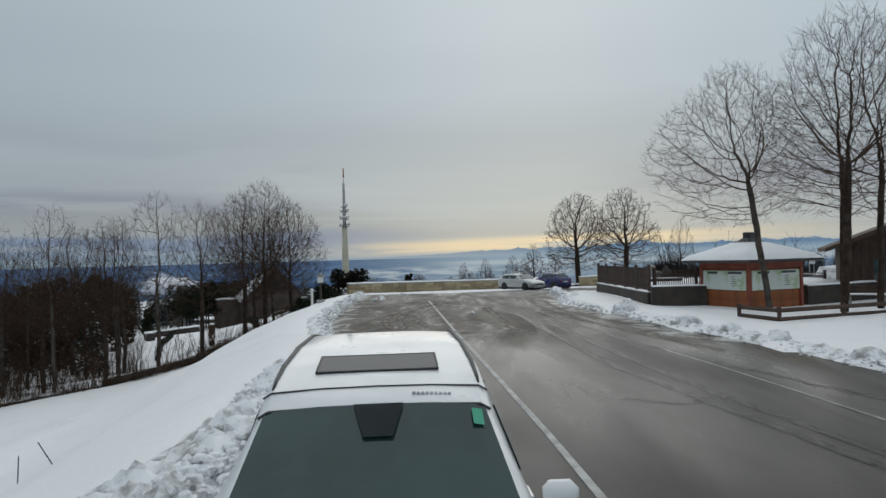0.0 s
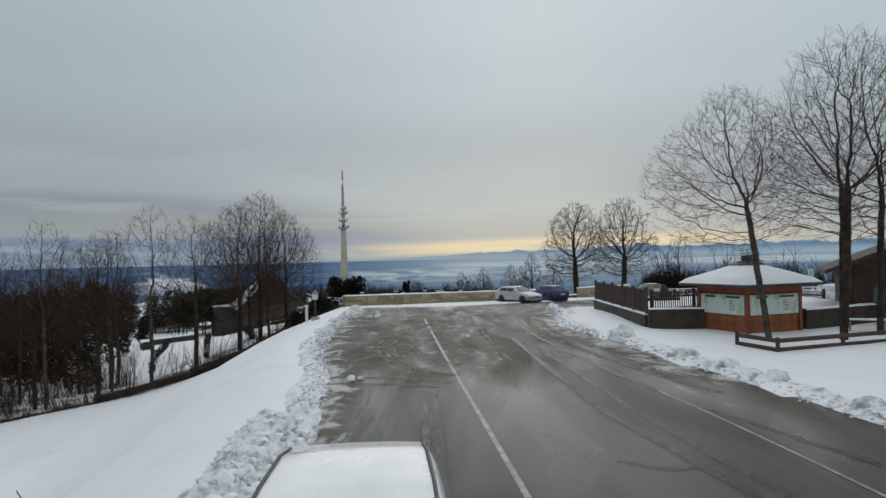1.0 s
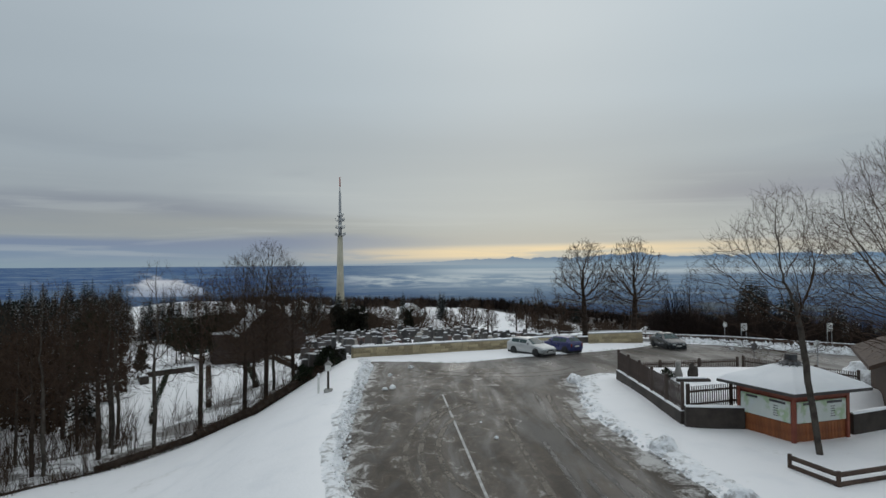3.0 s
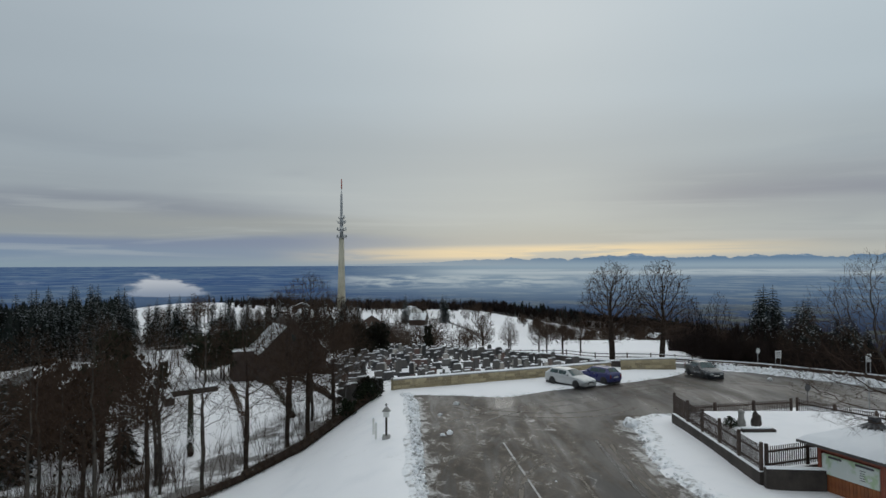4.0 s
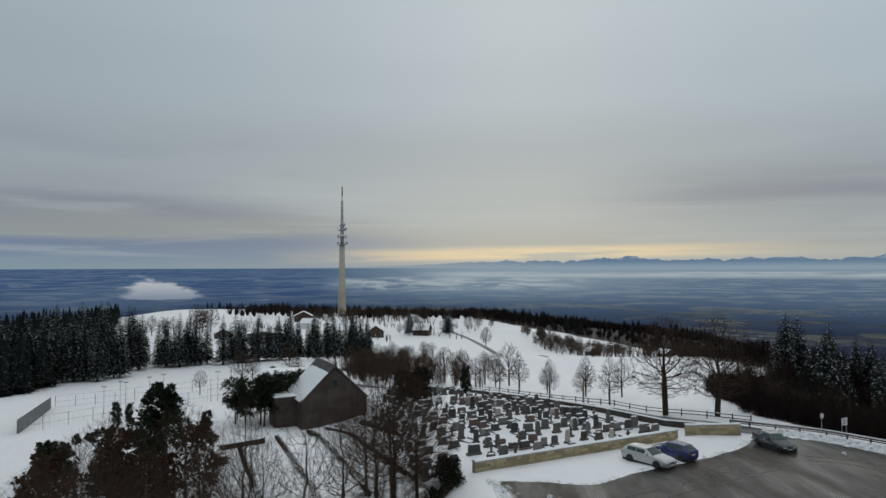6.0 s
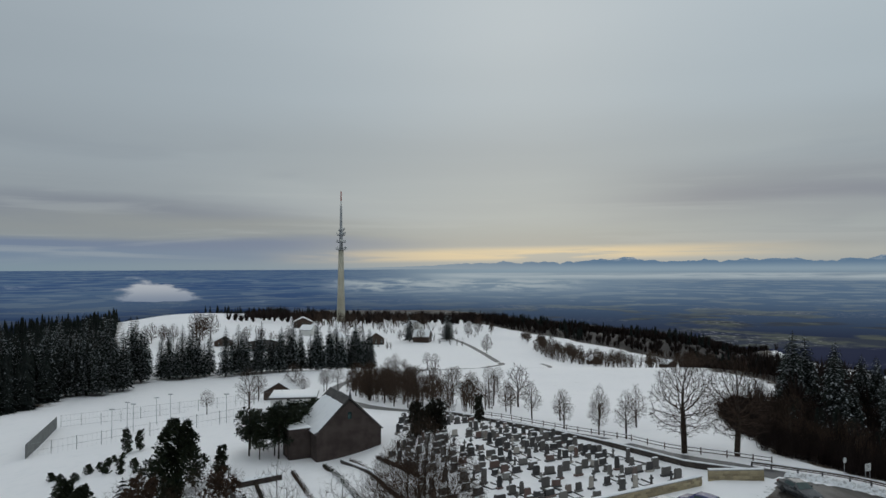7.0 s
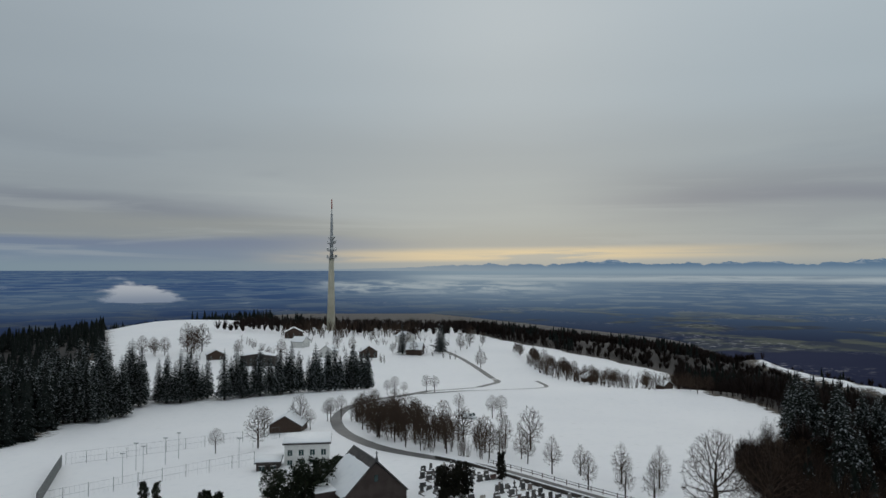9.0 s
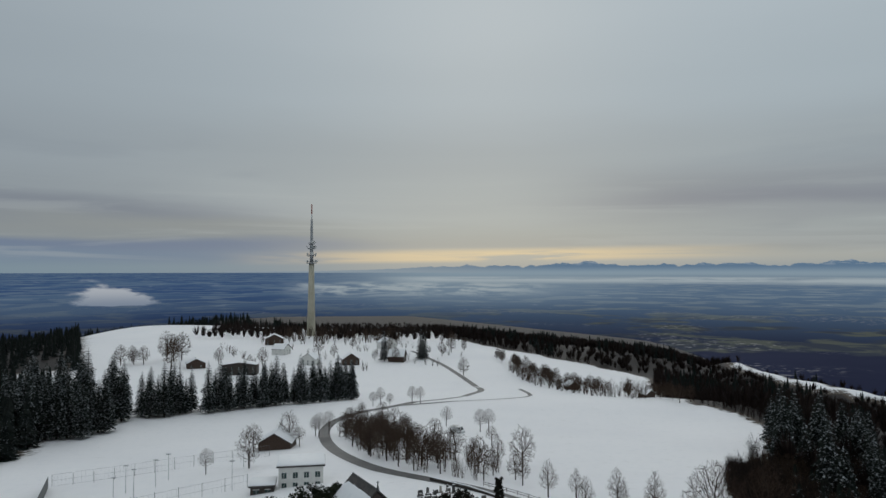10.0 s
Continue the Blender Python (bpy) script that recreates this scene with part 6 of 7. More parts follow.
def build_suv():
    """The tall white car that the view rises over."""
    ob, front = car("offroad_car", OFFROAD, pose(-0.12, 3.62, 0, 0, 0, 184.5), WHITE_CAR, "white off-road car with sunroof and roof rails, parked on wet asphalt", 0.37, (-1.65, 1.6), side=(4, 8), rear=(8, 9))
    # a flat raised brow over the windscreen, split from the roof by a dark seam
    seam = Shape().tube([(-0.668, -0.12, 1.722), (-0.62, -0.125, 1.752), (-0.33, -0.13, 1.766), (0.0, -0.13, 1.770), (0.33, -0.13, 1.766), (0.62, -0.125, 1.752), (0.668, -0.12, 1.722)], 0.006, 6)
    part("roof_seam", seam.mesh("roof_seam", BLACK_PLASTIC), ob)
    edge = Shape().tube([(-0.655, 0.10, 1.655), (-0.60, 0.105, 1.688), (-0.32, 0.112, 1.700), (0.0, 0.115, 1.704), (0.32, 0.112, 1.700), (0.60, 0.105, 1.688), (0.655, 0.10, 1.655)], 0.011, 6)
    part("screen_edge", edge.mesh("screen_edge", BLACK_PLASTIC), ob)
    sun_ = part("sunroof", Shape().box(-0.385, 0.385, -0.73, -0.37, 0.0, 0.016, 0.008).mesh("sunroof", SUNROOF), ob, "dark glass sunroof", m=pose(0, -0.05, 1.762, -7.2))
    frame_ = Shape().box(-0.395, 0.395, -0.374, -0.358, 0.002, 0.018, 0.004).box(-0.395, 0.395, -0.742, -0.726, 0.002, 0.018, 0.004).box(-0.395, -0.379, -0.726, -0.374, 0.002, 0.018, 0.004).box(0.379, 0.395, -0.726, -0.374, 0.002, 0.018, 0.004)
    part("sunroof_frame", frame_.mesh("sunroof_frame", BLACK_PLASTIC), sun_)
    for sgn in (1, -1):
        rail = Shape().tube([(sgn * 0.625, -0.20, 1.758), (sgn * 0.63, -0.36, 1.782), (sgn * 0.63, -0.6, 1.826), (sgn * 0.625, -1.3, 1.873), (sgn * 0.61, -2.1, 1.875), (sgn * 0.585, -2.55, 1.82)], [0.008, 0.013, 0.015, 0.015, 0.015, 0.010], 8)
        part("roof_rail", rail.mesh("roof_rail", BLACK_PLASTIC, True), ob, "black roof rail")
        wiper = Shape().tube([(sgn * 0.1, 1.0, 1.19), (sgn * 0.1 + 0.28, 0.86, 1.29), (sgn * 0.1 + 0.45, 0.8, 1.33)], 0.012, 5)
        part("wiper", wiper.mesh("wiper", BLACK_PLASTIC), ob)
        # pillars trim beside the glass
        part("pillar_trim", Shape().tube([(sgn * 0.79, 1.0, 1.10), (sgn * 0.64, 0.10, 1.635)], 0.02, 6).mesh("pillar_trim", BLACK_PLASTIC), ob)
    # sensor cover and sticker behind the glass
    part("sensor_cover", Shape().add([(-0.16, 0.135, 1.722), (0.12, 0.135, 1.722), (0.06, 0.36, 1.594), (-0.10, 0.36, 1.594)], [(0, 1, 2, 3), (3, 2, 1, 0)]).mesh("sensor_cover", SENSOR), front)
    part("toll_sticker", Shape().add([(-0.60, 0.17, 1.674), (-0.54, 0.17, 1.684), (-0.54, 0.28, 1.622), (-0.60, 0.28, 1.611)], [(0, 1, 2, 3), (3, 2, 1, 0)]).mesh("toll_sticker", GREEN_STICKER), front, "green toll sticker")
    # model lettering as plain bars on the brow
    for k in range(9):
        part("lettering", Shape().box(-0.44 + 0.026 * k, -0.422 + 0.026 * k, -0.04, -0.01, 1.724 + 0.0016 * k, 1.736 + 0.0016 * k).mesh("lettering", LAMP_GLASS), ob)


build_suv()


# ---- snow banks along the car park ----
def bank(name, line, width, tall, seed, label, inner, dirty=BANK_SNOW):
    """Ploughed snow: a lumpy ridge along a kerb."""
    pts = smooth_line(line, 0.10)
    vs, fs, M = [], [], 22
    for i, p in enumerate(pts):
        a, b = pts[max(i - 1, 0)], pts[min(i + 1, len(pts) - 1)]
        t = Vector((b[0] - a[0], b[1] - a[1])).normalized()
        nrm = Vector((-t.y, t.x)) * inner
        for j in range(M + 1):
            f = j / M
            q = Vector((p[0], p[1])) + nrm * (f * width * (1 - 0.58 * ramp01(4, 14, p[1]) * ramp01(4, 0, p[0])) - 0.25 + 0.3 * noise.noise(Vector((i * 0.035, 0, seed))))
            hump = math.sin(math.pi * min(1, f * 1.02)) ** 0.75 * (1 - 0.25 * f)
            lump = abs(noise.noise(Vector((q.x * 2.2, q.y * 2.2, seed)))) * 1.1 + 0.9 * abs(noise.noise(Vector((q.x * 5.0, q.y * 5.0, seed + 3)))) + 0.25 * abs(noise.noise(Vector((q.x * 11.0, q.y * 11.0, seed + 5))))
            lump *= 1 - 0.72 * ramp01(12, 20, q.y) * ramp01(12, 0, q.x)
            z = height(q.x, q.y) - 0.06 + tall * hump * (0.35 + 0.95 * lump) + 0.10 * f
            vs.append((q.x, q.y, z))
    for i in range(len(pts) - 1):
        for j in range(M):
            k = i * (M + 1) + j
            f = (k, k + 1, k + M + 2, k + M + 1)
            fs.append(f if inner < 0 else tuple(reversed(f)))
    fs = [tuple(reversed(f)) for f in fs]
    tagged(new(name, mesh(name, vs, fs, dirty, True)), label, "snow bank", kind="stuff")


bank("snow_bank", [(-1.6, -18)] + [(x, y) for y, x in WEST_KERB if y > -20], 2.3, 0.42, 3, "lumpy ploughed snow along the edge of the car park", 1)
bank("snow_bank", [(9.5, -18)] + [(x, y) for y, x in EAST_KERB if y > -20], 1.5, 0.20, 5, "low ploughed snow bank beside the road", -1)
bank("snow_bank", [(9.4, 47.8), (13, 48.0), (18.5, 49.4), (23, 50.3), (28, 46)], 0.7, 0.15, 7, "low snow bank round the fenced plot", -1)
bank("snow_bank", [(36, 54), (30, 64), (26.5, 70.5), (22.5, 74.0)], 1.8, 0.62, 9, "ploughed snow bank along the guard rail", -1)
bank("snow_bank", [(19.6, 70.6), (17, 67), (11.5, 63), (5.2, 59), (0.5, 55.6), (-4, 56.4), (-7.3, 56.6)], 1.2, 0.12, 11, "trodden snow strip in front of the wall", -1, BANK_SNOW)


def clods(label, places, low, high, seed, mat=BANK_SNOW):
    """Countless small lumps broken off the bank, in ONE mesh."""
    r = random.Random(seed)
    ball = bmesh.new()
    bmesh.ops.create_icosphere(ball, subdivisions=1, radius=1)
    ball.verts.index_update()
    bv, bf = [v.co.copy() for v in ball.verts], [tuple(v.index for v in f.verts) for f in ball.faces]
    vs, fs = [], []
    for x, y, z in places:
        s, k, turn = low + (high - low) * r.random() ** 2.2, len(vs), Matrix.Rotation(r.uniform(0, 6.3), 3, "Z")
        o = Vector((r.uniform(0, 50), 0, 0))
        for p in bv:
            q = turn @ (Vector((p.x * 1.2, p.y, p.z * 0.8)) * s * (1 + 0.95 * noise.noise(p * 1.7 + o)))
            vs.append((x + q.x, y + q.y, z + q.z))
        fs += [tuple(i + k for i in f) for f in bf]
    tagged(new("snow_clods", mesh("snow_clods", vs, fs, mat, False)), label, "snow", kind="stuff")


def bank_spots(n, seed, y0, y1, kerb, side, wide, tall):
    r, out = random.Random(seed), []
    for _ in range(n):
        y = y0 + (y1 - y0) * r.random() ** 1.5
        f = r.random()
        x = knots(kerb, y) + side * (f * wide - 0.35)
        out.append((x, y, height(x, y) + tall * math.sin(math.pi * min(1, max(0, f))) * r.uniform(0.2, 1.05)))
    return out


clods("small lumps of ploughed snow heaped beside the car park", bank_spots(2400, 1, 2.0, 14.0, WEST_KERB, -1, 1.45, 0.40), 0.025, 0.17, 1)
clods("small lumps of ploughed snow along the kerb", bank_spots(1200, 2, 16.0, 56.0, WEST_KERB, -1, 0.75, 0.3), 0.03, 0.16, 2)
clods("small lumps of snow along the road", bank_spots(420, 3, 8.0, 46.0, EAST_KERB, 1, 0.8, 0.16), 0.03, 0.12, 3)


def clod(seed, size, x, y, sink=0.25, label="grey lump of ploughed snow at the roadside"):
    r = random.Random(seed)
    bm = bmesh.new()
    bmesh.ops.create_icosphere(bm, subdivisions=3, radius=1)
    for v in bm.verts:
        v.co *= 1 + 0.35 * noise.noise(v.co * 1.3 + Vector((seed, 0, 0))) + 0.16 * noise.noise(v.co * 3.5 + Vector((seed, 4, 0)))
        v.co = Vector((v.co.x * size * 1.1, v.co.y * size * 0.8, v.co.z * size * 0.75))
    me = bpy.data.meshes.new("snow_clod")
    bm.to_mesh(me)
    me.materials.append(BANK_SNOW)
    ob = new("snow_clod", me)
    ob.matrix_basis = pose(x, y, height(x, y) + size * sink, 0, 0, r.uniform(0, 360))
    tagged(ob, label, "snow lump", "snow lumps")


for i, (x, y, s) in enumerate([(7.75, 28.6, 0.58), (8.25, 22.9, 0.42), (9.2, 18.3, 0.36), (-2.4, 20.0, 0.16), (-2.15, 20.15, 0.10), (1.3, 30.6, 0.10), (7.2, 44.5, 0.5), (-4.0, 42.5, 0.22), (-4.4, 42.0, 0.16), (-4.6, 48.2, 0.14), (-3.4, 52.3, 0.2), (0.8, 33.5, 0.05), (25.5, 64.5, 0.25), (8.8, 20.6, 0.35), (9.5, 14.8, 0.35)]):
    clod(i + 1, s, x, y)

# ---- fenced plot, low walls and rails ----
def fence_run(a, b, name_label, post_every=2.2, tall=1.05, plinth=0.0, wood=GREY_WOOD, gap=0.13):
    A, B = Vector(a), Vector(b)
    L, yaw = (B - A).length, math.degrees(math.atan2(b[1] - a[1], b[0] - a[0]))
    z = min(height(*a), height(*b), height((a[0] + b[0]) / 2, (a[1] + b[1]) / 2)) + 0.06
    ob = empty("picket_fence", pose(a[0], a[1], z, 0, 0, yaw))
    tagged(ob, name_label, "fence", "fences round the plot")
    if plinth:
        part("plinth", Shape().box(-0.14, L + 0.14, -0.14, 0.14, -0.5, plinth, 0.02).mesh("plinth", DARK_WALL), ob)
        part("plinth_snow", Shape().box(-0.1, L + 0.1, -0.145, 0.145, plinth - 0.005, plinth + 0.05, 0.03).mesh("plinth_snow", SNOW), ob)
    n = max(1, round(L / post_every))
    post = Shape().box(-0.07, 0.07, -0.07, 0.07, plinth - 0.02, plinth + tall + 0.12, 0.015).mesh("post", wood)
    for i in range(n + 1):
        part("post", post, ob, m=pose(L * i / n, 0, 0))
    for zz in (0.22, 0.80):
        part("rail", Shape().box(0, L, -0.03, 0.03, plinth + zz, plinth + zz + 0.09, 0.008).mesh("rail", wood), ob)
    slat = Shape().box(-0.03, 0.03, -0.055, -0.032, plinth + 0.1, plinth + tall, 0.006).mesh("slat", wood)
    for i in range(int(L / gap)):
        part("slat", slat, ob, m=pose((i + 0.5) * gap, 0, 0))


fence_run((10.15, 45.0), (10.0, 33.0), "dark wooden picket fence on a low plinth beside snow", 2.2, 1.2, 0.62)
fence_run((10.3, 33.15), (15.0, 34.9), "dark wooden picket fence around the snowy plot", 2.2, 1.1, 0.66)
fence_run((18.6, 47.2), (10.3, 45.3), "dark wooden picket fence around the snowy plot", 2.8, 1.0, 0.05)
fence_run((22.6, 40.5), (18.9, 47.0), "dark wooden picket fence around the snowy plot", 2.5, 1.1, 0.05)


def low_wall(a, b, tall, thick, mat, label, snow=0.08, level=False):
    A, B = Vector(a), Vector(b)
    L, yaw = (B - A).length, math.degrees(math.atan2(b[1] - a[1], b[0] - a[0]))
    fall = 0.0 if level else math.degrees(math.atan2(height(*b) - height(*a), L))
    L = math.hypot(L, height(*b) - height(*a)) + 0.05
    ob = empty("low_wall", pose(a[0], a[1], height(*a), 0, 0, yaw) @ pose(0, 0, 0, 0, -fall, 0))
    tagged(ob, label, "wall")
    part("core", Shape().box(0, L, -thick / 2, thick / 2, -0.6, tall, 0.02).mesh("core", mat), ob)
    n = max(2, int(L / 0.3))
    vs = [(L * i / n, y * thick, tall - 0.01 + z * snow * (1 + 0.5 * noise.noise(Vector((i * 0.5, y, L))))) for i in range(n + 1) for y, z in ((-0.52, 0), (-0.45, 0.8), (0, 1.1), (0.45, 0.8), (0.52, 0))]
    fs = [(5 * i + k, 5 * i + k + 5, 5 * i + k + 6, 5 * i + k + 1) for i in range(n) for k in range(4)]
    part("snow_cap", mesh("snow_cap", vs, fs, SNOW, True), ob)
    return ob


low_wall((9.95, 32.55), (12.45, 32.3), 0.98, 0.35, DARK_WALL, "dark low retaining wall beside the kiosk, snow on top", 0.06, True)
low_wall((16.6, 31.2), (21.2, 33.4), 0.95, 0.3, DARK_WALL, "dark low wall behind the kiosk")
NORTH = [(19.2, 74.6), (14.6, 80.8), (9.0, 90.6), (3.9, 101.0), (-3.0, 113.6), (-10.5, 130.0), (-17, 142)]
for a, b in zip(NORTH, NORTH[1:]):
    low_wall(a, b, 0.75, 0.32, DARK_WALL, "dark cemetery boundary wall topped with snow", 0.12)


def rail_fence(points, label, tall=0.62, rails=(0.2, 0.55), post_r=0.06, rail_r=0.055, mat=BROWN_WOOD, name="rail_fence", snow=False):
    ob = empty(name, pose(points[0][0], points[0][1], height(*points[0])))
    tagged(ob, label, "fence")
    base = Vector((points[0][0], points[0][1], height(*points[0])))
    P = [Vector((x, y, height(x, y))) - base for x, y in points]
    for p in P:
        part("post", Shape().tube([p - Vector((0, 0, 0.3)), p + Vector((0, 0, tall + 0.08))], post_r, 7).mesh("post", mat), ob)
    for a, b in zip(P, P[1:]):
        for z in rails:
            part("rail", Shape().tube([a + Vector((0, 0, z)), b + Vector((0, 0, z))], rail_r, 6).mesh("rail", mat), ob)
        if snow:
            part("snow_cap", Shape().tube([a + Vector((0, 0, rails[-1] + rail_r * 0.9)), b + Vector((0, 0, rails[-1] + rail_r * 0.9))], rail_r * 0.8, 6).mesh("snow_cap", SNOW), ob)


rail_fence([(11.55, 26.4), (12.1, 24.3), (15.0, 25.35), (17.95, 26.4), (20.9, 27.45), (24.0, 28.5)], "low brown log-rail fence standing in snow", 0.5, (0.14, 0.46), 0.075, 0.085)
lane_rail = [(p[0] + 3.4, p[1] + 2.0) for p in smooth_line([(20.5, 77.5), (14.6, 83.0), (9.0, 92.8), (3.9, 103.0), (-3.0, 115.6), (-10.5, 132.0)], 2.6)]
rail_fence([(p[0], p[1]) for p in lane_rail], "wooden guard fence along the lane", 0.85, (0.4, 0.78), 0.07, 0.05, BROWN_WOOD, "rail_fence", True)


def guard_rail(points):
    pts = smooth_line(points, 2.0)
    base = Vector((pts[0][0], pts[0][1], height(*pts[0][:2])))
    ob = empty("guard_rail", Matrix.Translation(base))
    tagged(ob, "dark guard rail on short posts with snow on top", "guard rail")
    P = [Vector((p[0], p[1], height(p[0], p[1]))) - base for p in pts]
    for p in P:
        part("post", Shape().box(-0.07, 0.07, -0.07, 0.07, -0.3, 0.72, 0.01).moved(Matrix.Translation(p)).mesh("post", DARK_STEEL), ob)
    beam = Shape()
    for z, t in ((0.42, 0.0), (0.58, 0.03), (0.66, 0.0)):
        beam.tube([p + Vector((0, 0, z)) for p in P], 0.055, 6)
    part("beam", beam.mesh("beam", BROWN_WOOD), ob)
    part("snow_cap", Shape().tube([p + Vector((0, 0, 0.74)) for p in P], 0.06, 6).mesh("snow_cap", SNOW), ob)


guard_rail([(21.0, 78.2), (24.6, 75.3), (28.2, 72.0), (31.5, 66), (36, 58.5), (42, 50)])

# the tended plot: memorial stones in snow
def memorial():
    ob = empty("memorial", pose(12.2, 40.2, ground_at(12.2, 40.2)))
    tagged(ob, "memorial group of pale and dark stones in snow", "memorial")
    pale = Shape().lathe([(0.26, -0.1), (0.24, 0.25), (0.17, 0.45), (0.15, 0.7), (0.19, 0.78), (0.10, 0.92)], 10).moved(pose(0.2, 0.35, 0))
    part("pale_stone", pale.mesh("pale_stone", CONCRETE, True), ob, "pale carved stone")
    dark = bmesh.new()
    bmesh.ops.create_icosphere(dark, subdivisions=3, radius=1)
    for v in dark.verts:
        v.co *= 1 + 0.35 * noise.noise(v.co * 1.6 + Vector((4, 0, 0)))
        v.co = Vector((v.co.x * 0.28, v.co.y * 0.22, v.co.z * (0.55 if v.co.z > 0 else 0.3)))
    me = bpy.data.meshes.new("dark_stone")
    dark.to_mesh(me)
    me.materials.append(DARK_WALL)
    part("dark_stone", me, ob, "rough dark upright stone", m=pose(0.95, 0.15, 0.25))
    part("slab", Shape().box(-0.3, 1.5, -1.1, -0.65, -0.1, 0.14, 0.05).mesh("slab", DARK_WALL), ob)
    part("slab_snow", Shape().box(-0.28, 1.3, -1.0, -0.63, 0.135, 0.21, 0.04).mesh("slab_snow", SNOW, True), ob, "snow on the slab")


memorial()
leafy("boxwood", 5, 0.55, 0.42, 600, 0.07, YEW, (11.75, 40.4), "small round dark shrub in the snowy plot")


# ---- brown timber hut ----
def hut():
    x0, y0, W, D, e, a = 20.0, 33.8, 8.5, 7.0, 2.75, 4.4
    ob = empty("timber_hut", pose(x0, y0, -0.1, 0, 0, -26))
    tagged(ob, "dark brown timber hut with overhanging gable roof", "hut")
    body = Shape().prism([(0, 0), (W, 0), (W, e), (W / 2, a - 0.15), (0, e)], 0, D)
    body.v = [(x, z, y) for x, y, z in body.v]
    body.f = [tuple(reversed(f)) for f in body.f]
    part("wall", body.mesh("wall", BROWN_WOOD), ob)
    for side in (0, 1):
        q0, q1 = Vector((W / 2, 0, a)), Vector((-0.9 if side == 0 else W + 0.9, 0, e - 0.9 * (a - e) / (W / 2)))
        s = Shape()
        qs = [Vector((q0.x, -0.9, q0.z)), Vector((q1.x, -0.9, q1.z)), Vector((q1.x, D + 0.9, q1.z)), Vector((q0.x, D + 0.9, q0.z))]
        s.add(qs + [p + Vector((0, 0, 0.2)) for p in qs], [(0, 1, 2, 3), (7, 6, 5, 4), (0, 4, 5, 1), (1, 5, 6, 2), (2, 6, 7, 3), (3, 7, 4, 0)])
        part("roof", s.mesh("roof", BROWN_WOOD), ob)
    n = 26
    plank = Shape().box(0.01, W / n - 0.01, -0.02, 0.02, 0.0, e - 0.05, 0.006).mesh("plank", BROWN_WOOD)
    plank2 = Shape().box(0.01, D / 20 - 0.01, -0.02, 0.02, 0.0, e - 0.05, 0.006).mesh("plank", BROWN_WOOD)
    for k in range(n):
        part("plank", plank, ob, m=pose(k * W / n, -0.012, 0))
    for k in range(20):
        part("plank", plank2, ob, m=pose(-0.012, D - k * D / 20, 0, 0, 0, -90))
    win = part("window", Shape().box(1.2, 2.4, -0.05, 0.0, 1.0, 2.0).mesh("window", GLASS), ob)
    part("window_frame", Shape().box(1.12, 1.2, -0.08, 0.0, 0.92, 2.08).box(2.4, 2.48, -0.08, 0.0, 0.92, 2.08).box(1.2, 2.4, -0.08, 0.0, 2.0, 2.08).box(1.2, 2.4, -0.08, 0.0, 0.92, 1.0).mesh("window_frame", GREY_WOOD), win)


hut()


def bench(x, y, turn):
    ob = empty("bench", pose(x, y, ground_at(x, y), 0, 0, turn))
    tagged(ob, "weathered wooden park bench in snow", "bench")
    for k in range(3):
        part("seat_slat", Shape().box(-0.8, 0.8, -0.2 + 0.14 * k, -0.08 + 0.14 * k, 0.42, 0.46, 0.01).mesh("seat_slat", BROWN_WOOD), ob)
    for k in range(2):
        part("back_slat", Shape().box(-0.8, 0.8, 0.24, 0.28, 0.55 + 0.17 * k, 0.68 + 0.17 * k, 0.01).mesh("back_slat", BROWN_WOOD), ob)
    for sx in (-0.65, 0.65):
        part("leg", Shape().box(sx - 0.05, sx + 0.05, -0.18, 0.22, -0.1, 0.42, 0.015).mesh("leg", CONCRETE), ob)
        part("back_post", Shape().box(sx - 0.04, sx + 0.04, 0.2, 0.26, 0.3, 0.88, 0.01).mesh("back_post", BROWN_WOOD), ob)
    part("snow_cover", Shape().box(-0.78, 0.78, -0.18, 0.2, 0.46, 0.55, 0.04).mesh("snow_cover", SNOW), ob)


bench(18.6, 29.8, -30)
clod(61, 1.5, 24.6, 43.0, 0.2, "large heap of snow beside the hut")
clod(62, 1.2, 26.4, 42.0, 0.2, "large heap of snow beside the hut")


# ---- signs, posts, shrine ----
def sign(x, y, tall, kind, turn, label):
    ob = empty("road_sign", pose(x, y, ground_at(x, y), 0, 0, turn))
    tagged(ob, label, "sign")
    part("pole", Shape().tube([(0, 0, -0.3), (0, 0, tall)], 0.035, 8).mesh("pole", STEEL), ob)
    if kind == "round":
        part("disc", Shape().lathe([(0.29, -0.012), (0.31, 0), (0.29, 0.012)], 24).moved(pose(0, -0.05, tall - 0.3, 90)).mesh("disc", WHITE_PAINT), ob)
        part("rim", Shape().tube([(0.27 * math.cos(k * math.pi / 12), -0.065, tall - 0.3 + 0.27 * math.sin(k * math.pi / 12)) for k in range(25)], 0.03, 5).mesh("rim", STEEL), ob)
    else:
        part("second_pole", Shape().tube([(0.7, 0, -0.3), (0.7, 0, tall)], 0.035, 8).mesh("second_pole", STEEL), ob)
        b = part("board", Shape().box(-0.08, 0.78, -0.06, -0.03, tall - 0.75, tall, 0.01).mesh("board", WHITE_PAINT), ob)
        for k in range(4):
            part("text_bar", Shape().box(0.05, 0.6, -0.066, -0.058, tall - 0.2 - 0.13 * k, tall - 0.15 - 0.13 * k).mesh("text_bar", DARK_STEEL), b)


sign(28.6, 73.6, 2.1, "round", 25, "round road sign on a steel pole beside the guard rail")
sign(29.3, 71.2, 2.0, "board", 25, "white information board on two poles")
sign(25.2, 49.5, 2.2, "round", 200, "grey back of a round road sign on a pole")
sign(34.0, 64.0, 2.3, "board", 30, "white notice board beyond the road")


